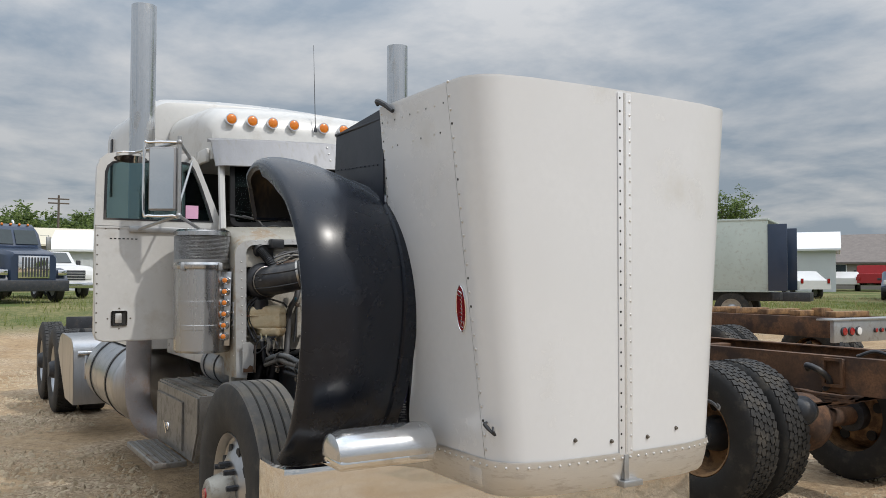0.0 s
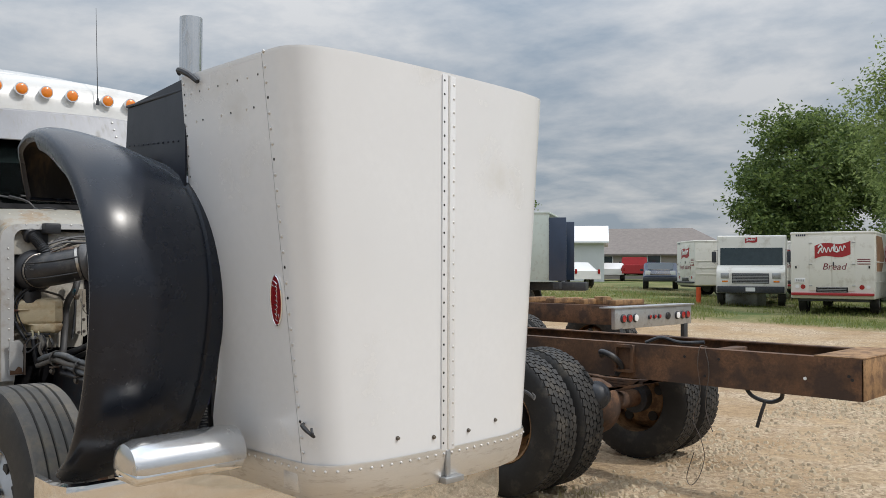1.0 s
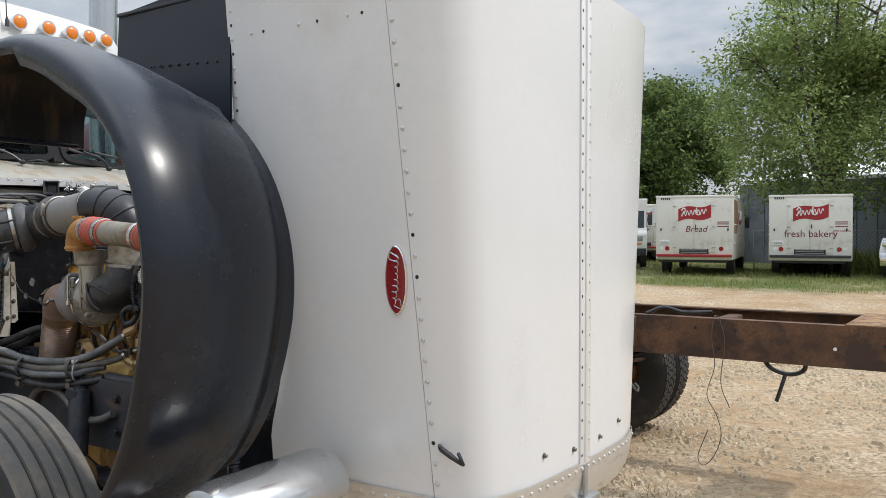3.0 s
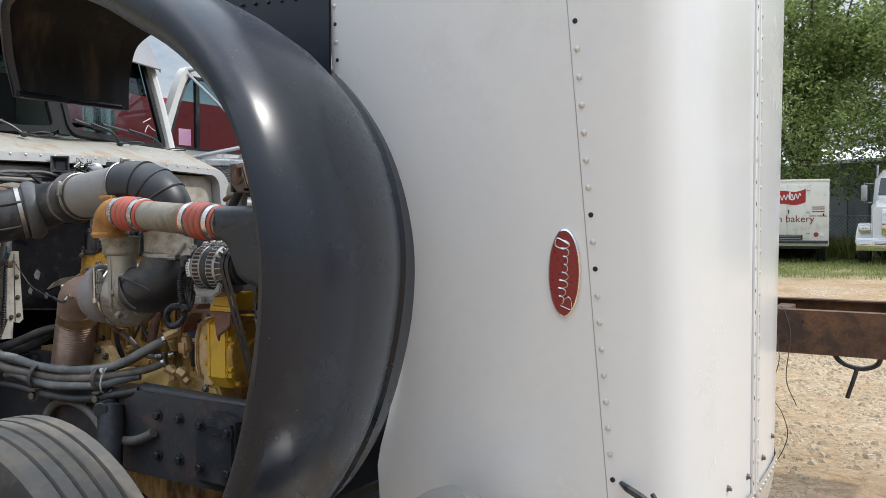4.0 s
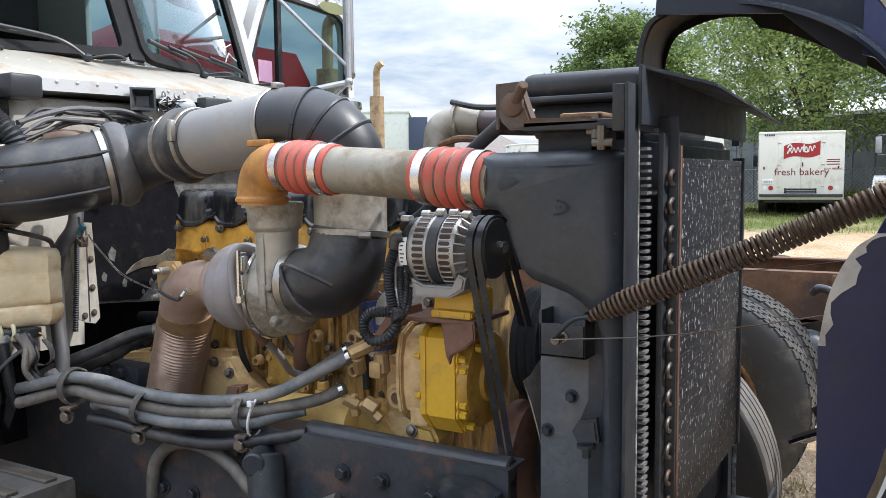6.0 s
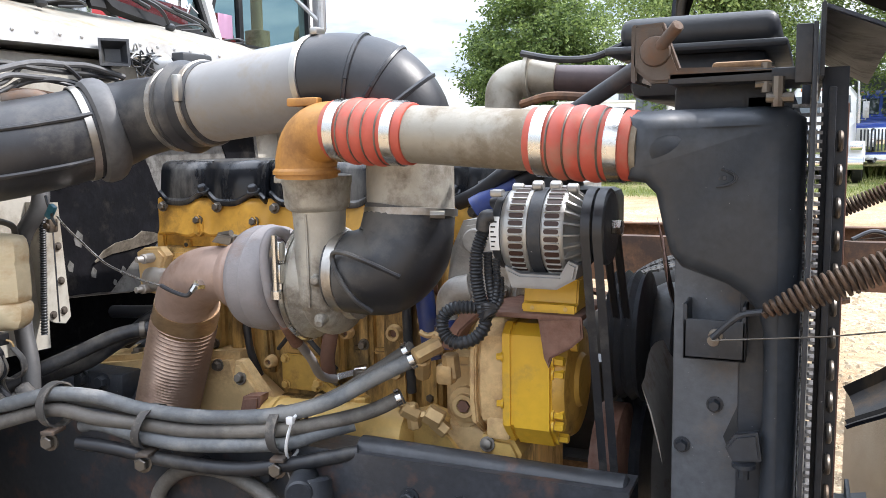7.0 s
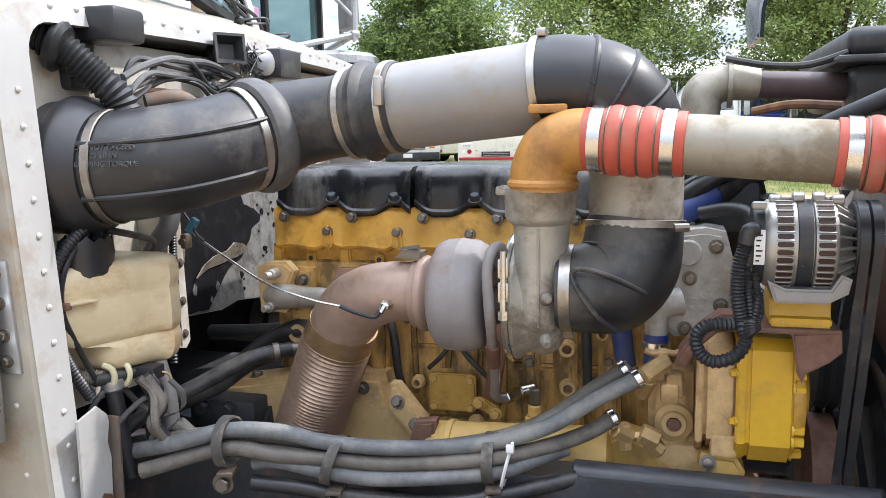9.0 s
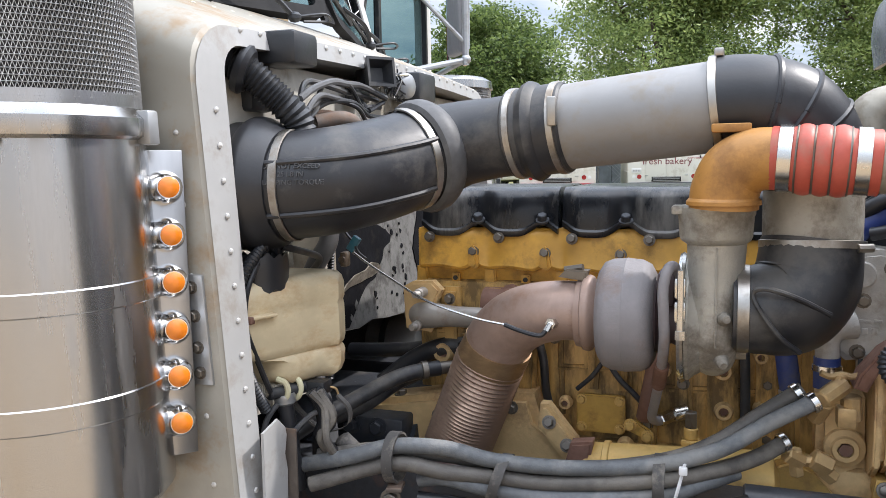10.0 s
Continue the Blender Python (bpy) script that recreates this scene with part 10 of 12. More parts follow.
def make_hoses():
    c1, c2, c3 = Vector((-5.057, -0.573, 1.14)), Vector((-4.881, -0.512, 1.098)), Vector((-4.606, -0.462, 1.108))
    V = Vector
    runs = [
        ("blue_hose", [(-5.22, -0.60, 1.105), (-5.13, -0.60, 1.128), c1 + V((0, 0, 0.006)), (-4.97, -0.545, 1.142), c2 + V((0, 0, 0.018)), (-4.75, -0.485, 1.108), c3 + V((0, 0, 0.014)), (-4.51, -0.44, 1.150), (-4.43, -0.41, 1.195), (-4.352, -0.388, 1.236)], 0.0140),
        ("hose", [(-5.20, -0.58, 1.115), c1 + V((0, 0.026, -0.008)), c2 + V((0, 0.028, 0.004)), (-4.75, -0.455, 1.095), c3 + V((0, 0.028, 0.010)), (-4.52, -0.405, 1.148), (-4.44, -0.372, 1.20), (-4.375, -0.36, 1.245)], 0.0140),
        ("hose", [(-5.20, -0.615, 1.075), c1 + V((0, 0.0, -0.026)), (-4.97, -0.55, 1.100), c2 + V((0, 0, -0.012)), (-4.78, -0.49, 1.078), c3 + V((0, 0, -0.014)), (-4.52, -0.43, 1.108), (-4.45, -0.39, 1.125), (-4.398, -0.358, 1.150)], 0.0140),
        ("blue_hose", [(-5.02, -0.535, 1.075), (-4.97, -0.54, 1.085), c2 + V((0, -0.004, -0.036)), (-4.78, -0.50, 1.054), c3 + V((0, 0.0, -0.042)), (-4.54, -0.44, 1.085), (-4.48, -0.40, 1.10)], 0.0138),
        ("rubber", [(-5.02, -0.55, 1.045), (-4.95, -0.535, 1.038), (-4.85, -0.505, 1.018), (-4.70, -0.485, 1.012), (-4.58, -0.462, 1.030), (-4.46, -0.42, 1.055)], 0.0140),
    ]
    for m, pts, r in runs:
        bm = bm_new()
        tube(bm, pts, r, seg=16)
        part("hose", bm, M[m], bundle)
    for c, tilt in ((c1, 0.0), (c2, 0.25), (c3, 0.0)):
        bm = bm_new()
        loop = []
        for k in range(25):
            a = 2 * math.pi * k / 24
            loop.append(Vector((c.x + tilt * 0.05 * math.sin(a), c.y + 0.012 + 0.040 * math.cos(a), c.z - 0.018 + 0.042 * math.sin(a))))
        ring_loft(bm, [[p + Vector((-0.010, 0, 0)), p + Vector((0.010, 0, 0)), p * 1.0 + Vector((0.010, 0, 0)) + (p - c).normalized() * 0.004, p + Vector((-0.010, 0, 0)) + (p - c).normalized() * 0.004] for p in loop], caps=False)
        strap = part("rubber_strap", bm, M["strap"], bundle, "dusty rubber strap")
        bm = bm_new()
        box(bm, (-0.014, -0.030, -0.004), (0.014, 0.012, 0.004), 0.002, m=Matrix.Translation(c + Vector((0.006, 0.0, -0.064))) @ Matrix.Rotation(0.2, 4, "Z"))
        part("strap_foot", bm, M["bracket"], strap)
        stamp("bolt", bolt_bm(0.012, 0.012), M["bolt"], [facing(c + Vector((0.0, -0.012, -0.086)), (0.2, -1, 0))], strap)
    bm = bm_new()
    loop = []
    c = Vector((-4.575, -0.452, 1.085))
    for k in range(25):
        a = 2 * math.pi * k / 24
        loop.append(Vector((c.x + 0.012 * math.sin(a), c.y + 0.030 * math.cos(a), c.z + 0.048 * math.sin(a))))
    tube(bm, loop, 0.0032, seg=6, smooth=False)
    box(bm, c + Vector((0.002, -0.036, 0.03)), c + Vector((0.016, -0.026, 0.044)), 0.002)
    part("cable_tie", bm, M["marker"], bundle, "white cable tie")
    bm = bm_new()
    for p, d in (((-4.36, -0.39, 1.231), (0.8, 0.3, 0.45)), ((-4.385, -0.363, 1.238), (0.8, 0.3, 0.5)), ((-4.405, -0.362, 1.147), (0.85, 0.5, 0.35))):
        hose_clamp(bm, p, d, 0.0155, 0.012)
    pieces("hose_clamp", bm, M["clamp"], bundle)


make_hoses()


def make_rail_gear():
    t = thing("steering_gear", (-4.3, -0.47, 0.8), "black steering gear and shock absorber bolted to the frame rail", "steering gear")
    bm = bm_new()
    prism(bm, [Vector((x, -0.437, z)) for x, z in ((-4.13, 0.82), (-4.13, 0.98), (-4.08, 1.035), (-4.02, 1.04), (-3.965, 1.02), (-3.96, 0.82))], (0, -0.05, 0), 0.01)
    b = part("gear_bracket", bm, M["iron"], t)
    bm = bm_new()
    tube(bm, [Vector((-4.045 + 0.035 * math.cos(a), -0.489, 0.99 + 0.012 * math.sin(a))) for a in (2 * math.pi * k / 24 for k in range(25))], 0.002, seg=5, smooth=False)
    part("cast_oval", bm, M["iron"], b)
    stamp("bolt", bolt_bm(0.012, 0.014), M["iron"], [facing(p, (0, -1, 0)) for p in ((-4.10, -0.487, 1.0), (-3.985, -0.487, 0.99), (-4.10, -0.487, 0.87), (-3.985, -0.487, 0.87))] + [facing((x, -0.437, z), (0, -1, 0)) for x in (-4.9, -4.8, -4.65, -4.35, -4.25) for z in (0.86, 0.99)], b)
    bm = bm_new()
    cyl(bm, (-4.54, -0.47, 1.01), (-4.44, -0.56, 0.62), 0.042, 0.036, seg=20, bevel=0.006)
    cyl(bm, (-4.57, -0.43, 1.0), (-4.53, -0.52, 1.0), 0.026, seg=16, bevel=0.004)
    part("shock_absorber", bm, M["iron"], t)
    bm = bm_new()
    tube(bm, [(-4.92, -0.46, 0.84), (-4.90, -0.462, 0.93), (-4.83, -0.464, 0.985), (-4.74, -0.465, 0.995), (-4.65, -0.465, 0.965), (-4.58, -0.466, 0.915), (-4.50, -0.466, 0.895), (-4.42, -0.464, 0.905), (-4.35, -0.455, 0.935)], 0.0155, seg=14)
    part("brake_hose", bm, M["hose"], t, "grey rubber brake hose")
    bm = bm_new()
    tube(bm, [(-4.60, -0.462, 1.04), (-4.57, -0.47, 0.98), (-4.54, -0.475, 0.93), (-4.56, -0.472, 0.89), (-4.62, -0.47, 0.88)], 0.002, seg=5)
    part("tie_wire", bm, M["bolt"], t)
    bm = bm_new()
    cyl(bm, (-4.47, -0.395, 1.052), (-3.97, -0.395, 1.045), 0.026, seg=18, bevel=0.004)
    part("rail_tube", bm, M["rail"], t)


make_rail_gear()

# ---- bare truck chassis beside the semi ----
def make_chassis():
    t = thing("bare_chassis", (-4.2, 3.38, 0.0), "rusty bare truck chassis with dual rear tyres on gravel", "truck chassis")
    sk = 0.012
    for y, s in ((2.93, -1), (3.78, 1)):
        bm = bm_new()
        y1 = y - s * 0.085
        sec = [(y, 0.845), (y, 1.095), (y1, 1.095), (y1, 1.086), (y - s * 0.009, 1.086), (y - s * 0.009, 0.854), (y1, 0.854), (y1, 0.845)]
        ring_loft(bm, [[Vector((x, yy, z)) for yy, z in sec] for x in (-9.8, -1.99)])
        r = part("frame_rail", bm, M["rust"], t, "rusty channel frame rail")
        # the near rail's hole is a white disc, standing in for daylight through it
        bm = bm_new()
        cyl(bm, (0, 0, -0.001), (0, 0, 0.0015), 0.011, seg=12)
        stamp("bolt_hole", bm, M["paper"] if s < 0 else M["hole"], [facing((x, y + s * 0.001, z), (0, s, 0)) for x, z in ((-2.33, 0.955),)], r)
        bm = bm_new()
        cyl(bm, (0, 0, -0.001), (0, 0, 0.0015), 0.010, seg=12)
        stamp("bolt_hole", bm, M["hole"], [facing((x, y + s * 0.001, z), (0, s, 0)) for x, z in ((-2.05, 0.97), (-2.07, 0.99), (-2.9, 1.03), (-3.0, 0.91), (-3.15, 1.03))], r)
    bm = bm_new()
    box(bm, (-2.0, 2.93, 0.847), (-1.985, 3.78, 1.093), 0.004)
    box(bm, (-2.28, 2.935, 1.095), (-1.985, 3.775, 1.104), 0.002)
    part("end_crossmember", bm, M["rust_rim"], t, "rust-brown closing crossmember")
    for x in (-3.1, -5.2, -7.4):
        bm = bm_new()
        box(bm, (x - 0.05, 3.0, 0.88), (x + 0.05, 3.7, 1.06), 0.01)
        part("crossmember", bm, M["rust"], t)
    bm = bm_new()
    frame_loop(bm, [Vector((-3.62 + u, 2.925, 0.985 + v)) for u, v in rounded(0, 0, 0.16, 0.20, 0.01)], [Vector((-3.62 + u, 2.925, 0.985 + v)) for u, v in rounded(0, 0, 0.12, 0.16, 0.008)], (0, -0.03, 0))
    part("bracket", bm, M["rust"], t)
    # dual tyres
    for s, ys in ((-1, (2.33, 2.66)), (1, (4.43, 4.10))):
        for k, y in enumerate(ys):
            w = make_wheel(t, -4.22, y, 0.52, s, R=0.512, W=0.275, style="outer" if k == 0 else "inner", ribs=0)
            tread_lugs(w, (-4.22, y, 0.52), 0.512, 0.275, count=54)
    bm = bm_new()
    cyl(bm, (-4.22, 2.5, 0.52), (-4.22, 4.3, 0.52), 0.075, seg=16)
    ball(bm, (-4.22, 3.38, 0.52), 0.23, 18, (1, 1, 1))
    part("axle", bm, M["rust"], t)
    for y in (2.93, 3.74):
        bm = bm_new()
        for k in range(5):
            l = 0.72 - 0.12 * k
            ring_loft(bm, [[Vector((-4.22 + u * l, y + d, 0.70 - 0.022 * k + 0.10 * u * u + e)) for d, e in ((-0.04, -0.009), (0.04, -0.009), (0.04, 0.009), (-0.04, 0.009))] for u in (-1, -0.6, -0.2, 0.2, 0.6, 1)])
        part("leaf_spring", bm, M["rust"], t)
    bm = bm_new()
    lathe(bm, (-3.80, 2.88, 0.70), (0.15, -1, 0.1), [(0, 0.03), (0.01, 0.085), (0.05, 0.095), (0.07, 0.105), (0.08, 0.105), (0.09, 0.095), (0.14, 0.085), (0.16, 0.065), (0.17, 0.03)], seg=22)
    part("brake_chamber", bm, M["iron"], t, "dusty black brake chamber")
    bm = bm_new()
    tube(bm, [(-3.78, 2.86, 1.0), (-3.74, 2.80, 1.03), (-3.66, 2.82, 1.0), (-3.64, 2.90, 0.93), (-3.70, 2.94, 0.86)], 0.022, seg=10)
    tube(bm, [(-3.50, 3.0, 1.10), (-3.40, 3.05, 1.14), (-3.28, 3.1, 1.11), (-3.1, 3.12, 1.12)], 0.012, seg=8)
    tube(bm, [(-2.75, 3.0, 0.86), (-2.70, 3.0, 0.80), (-2.60, 3.02, 0.77), (-2.52, 3.02, 0.80), (-2.50, 3.0, 0.86)], 0.014, seg=8)
    tube(bm, [(-2.62, 3.02, 0.78), (-2.64, 3.0, 0.70), (-2.67, 3.0, 0.60)], 0.012, seg=8)
    pieces("air_line", bm, M["rubber"], t)
    # pale cord hanging over the near rail
    bm = bm_new()
    tube(bm, [(-3.02, 3.0, 1.10), (-3.03, 2.92, 1.105), (-3.04, 2.905, 0.98), (-3.02, 2.90, 0.80), (-3.06, 2.88, 0.62), (-2.99, 2.85, 0.50), (-2.96, 2.84, 0.38), (-3.01, 2.86, 0.24), (-3.08, 2.88, 0.17), (-3.12, 2.9, 0.22), (-3.05, 2.87, 0.40)], 0.0028, seg=6)
    part("cord", bm, M["bracket"], t, "dusty hanging cord")
    bm = bm_new()
    tube(bm, [(-3.0, 2.93, 1.10), (-2.96, 2.91, 0.95), (-2.98, 2.90, 0.7), (-2.92, 2.88, 0.55)], 0.003, seg=5)
    part("cord", bm, M["bracket"], t)


make_chassis()


def make_tail_chassis():
    t = thing("truck_frame", (-8.0, 7.4, 0.0), "rusty truck frame with a grey tail-lamp bar behind the bare chassis", "truck chassis")
    for y in (6.95, 7.8):
        bm = bm_new()
        box(bm, (-11.9, y - 0.04, 0.92), (-6.05, y + 0.04, 1.17), 0.006)
        part("frame_rail", bm, M["rust"], t, "rusty frame rail")
    bm = bm_new()
    box(bm, (-6.06, 6.45, 0.90), (-6.0, 8.35, 1.16), 0.01)
    box(bm, (-6.2, 6.4, 1.155), (-5.98, 8.4, 1.175), 0.004)
    bar = part("lamp_bar", bm, M["galv"], t, "grey tail-lamp bar")
    for y, r, m in ((6.62, 0.055, "red_lens"), (6.76, 0.055, "red_lens"), (6.90, 0.055, "paper"), (7.24, 0.03, "red_lens"), (7.36, 0.03, "red_lens"), (7.48, 0.03, "red_lens"), (7.70, 0.05, "hole"), (7.95, 0.055, "paper"), (8.09, 0.055, "red_lens"), (8.22, 0.055, "red_lens")):
        bm = bm_new()
        lathe(bm, (-6.0, y, 1.03), (1, 0, 0), [(0, r), (0.015, r), (0.022, r * 0.8)], seg=20)
        lamp = part("tail_lamp", bm, M["iron"], bar)
        bm = bm_new()
        lathe(bm, (-5.985, y, 1.03), (1, 0, 0), [(0, r * 0.82), (0.012, r * 0.78), (0.016, r * 0.4)], seg=20)
        part("lens", bm, M[m], lamp)
    bm = bm_new()
    box(bm, (-6.06, 6.55, 0.80), (-6.0, 6.62, 0.92), 0.01)
    box(bm, (-6.06, 8.15, 0.70), (-6.0, 8.25, 0.92), 0.01)
    pieces("hanger", bm, M["iron"], t)
    for x, y, s in ((-7.6, 6.25, -1), (-7.6, 6.55, -1), (-7.6, 8.35, 1), (-7.6, 8.65, 1)):
        w = make_wheel(t, x, y, 0.52, s, R=0.512, W=0.27, style="outer", ribs=0)
        tread_lugs(w, (x, y, 0.52), 0.512, 0.27, rows=4, count=44)
    bm = bm_new()
    cyl(bm, (-7.6, 6.3, 0.52), (-7.6, 8.6, 0.52), 0.08, seg=12)
    part("axle", bm, M["rust"], t)
    bm = bm_new()
    for k in range(6):
        box(bm, (-7.4 + 0.5 * k - 1.6, 7.0, 1.17), (-7.25 + 0.5 * k - 1.6, 7.7, 1.24), 0.01)
    box(bm, (-6.9, 7.3, 1.17), (-6.75, 7.5, 1.27), 0.01)
    pieces("mount_block", bm, M["rust_rim"], t)


make_tail_chassis()

# ---- parked vans, trucks, cars ----
M["van"] = mat("chalky_white_van", (0.72, 0.70, 0.64), 0.45, vary=0.05, scale=1.5, dirt=(0.45, 0.40, 0.32), dirt_amount=0.25, dirt_scale=2.5)
M["van_red"] = mat("printed_red", (0.36, 0.02, 0.025), 0.5, vary=0.1)
M["maroon"] = mat("printed_maroon", (0.17, 0.015, 0.03), 0.5, vary=0.08)
M["tan_print"] = mat("printed_brown_panel", (0.34, 0.17, 0.08), 0.5, vary=0.35, scale=1.2)
M["glass_dark"] = mat("dark_vehicle_glass", (0.03, 0.045, 0.05), 0.06, vary=0.2, rough_vary=0.03)
M["orange_post"] = mat("orange_post_paint", (0.62, 0.09, 0.02), 0.6)
M["truck_red"] = mat("red_truck_paint", (0.30, 0.018, 0.022), 0.3, vary=0.1, coat=0.3)
M["truck_blue"] = mat("dark_blue_truck_paint", (0.022, 0.038, 0.075), 0.35, vary=0.1, coat=0.3)
M["bright_blue"] = mat("blue_truck_paint", (0.03, 0.07, 0.35), 0.35, vary=0.1, coat=0.3)
M["truck_white"] = mat("white_truck_paint", (0.68, 0.68, 0.67), 0.35, vary=0.04, coat=0.3)
M["mint"] = mat("pale_green_box_panel", (0.46, 0.53, 0.50), 0.45, vary=0.06, scale=2, dirt=(0.35, 0.36, 0.33), dirt_amount=0.25)
M["tan_stack"] = mat("sooty_tan_stack", (0.36, 0.27, 0.16), 0.55, metal=0.3, vary=0.2, dirt=(0.18, 0.11, 0.06), dirt_amount=0.4)


def placed(t, x, y, heading, dz=0.0):
    """Puts a thing built round the origin, nose along +y, on the ground with its heading as a compass angle in degrees from +x."""
    t.matrix_basis = Matrix.Translation((x, y, ground_height(x, y) + dz)) @ Matrix.Rotation(radians(heading - 90), 4, "Z")


def simple_wheel(parent, x, y, s, R=0.40, W=0.24, rim_mat="galv"):
    bm = bm_new()
    lathe(bm, (x, y, R), (s, 0, 0), [(-W / 2, R * 0.6), (-W / 2, R * 0.94), (-W * 0.4, R), (W * 0.4, R), (W / 2, R * 0.94), (W / 2, R * 0.6)], seg=28, caps=False)
    w = part("wheel", bm, M["tyre"], parent)
    bm = bm_new()
    lathe(bm, (x, y, R), (s, 0, 0), [(-W * 0.4, R * 0.6), (W * 0.42, R * 0.61), (W * 0.3, R * 0.5), (W * 0.2, R * 0.3), (W * 0.34, R * 0.2), (W * 0.36, R * 0.05)], seg=24)
    part("rim", bm, M[rim_mat], w)


def flag_logo(parent, x, y, z, w, nx, ny):
    """Red waving flag panel with pale script-like strokes; nx, ny: the face's outward normal."""
    side = Vector((-ny, nx, 0))
    n = Vector((nx, ny, 0))

    def at(u, v, o):
        return Vector((x, y, z)) + side * u * w + Vector((0, 0, v * w)) + n * o
    top, bot = [], []
    for k in range(13):
        u = -0.5 + k / 12
        c = 0.05 * math.sin((u + 0.5) * 2 * math.pi) + 0.10 * u
        top.append((u, c + 0.20 + 0.04 * u))
        bot.append((u, c - 0.20 + 0.03 * u))
    bm = bm_new()
    prism(bm, [at(u, v, 0.004) for u, v in top] + [at(u, v, 0.004) for u, v in reversed(bot)], n * 0.003)
    logo = part("flag_panel", bm, M["van_red"], parent, "red waving flag emblem")
    bm = bm_new()
    pts = []
    for k in range(41):
        t_ = k / 40
        u = -0.36 + 0.72 * t_
        pts.append(at(u, 0.02 + 0.05 * math.sin(t_ * 2 * math.pi) * 0 + 0.10 * u + 0.075 * math.sin(t_ * 2 * math.pi * 6.5), 0.010))
    tube(bm, pts, 0.016 * w, seg=5, n=2)
    tube(bm, [at(-0.40, 0.08, 0.01), at(-0.33, 0.16, 0.01), at(-0.28, 0.08, 0.01), at(-0.36, -0.02, 0.01), at(-0.40, -0.1, 0.01)], 0.022 * w, seg=5, n=4)
    tube(bm, [at(0.06, 0.17, 0.01), at(0.05, 0.0, 0.01), at(0.12, -0.06, 0.01), at(0.2, -0.02, 0.01)], 0.022 * w, seg=5, n=4)
    part("emblem_strokes", bm, M["paper"], logo)


def lettering(parent, words, size, p, normal, material, shear=0.0):
    bm = text_mesh(words, size, 0.002, shear=shear)
    n = Vector(normal)
    side = Vector((0, 0, 1)).cross(n)
    m = Matrix((side, Vector((0, 0, 1)), n)).transposed().to_4x4()
    bmesh.ops.transform(bm, matrix=Matrix.Translation(Vector(p) + n * 0.006) @ m, verts=bm.verts)
    part("lettering", bm, M[material], parent, words, smooth=False)


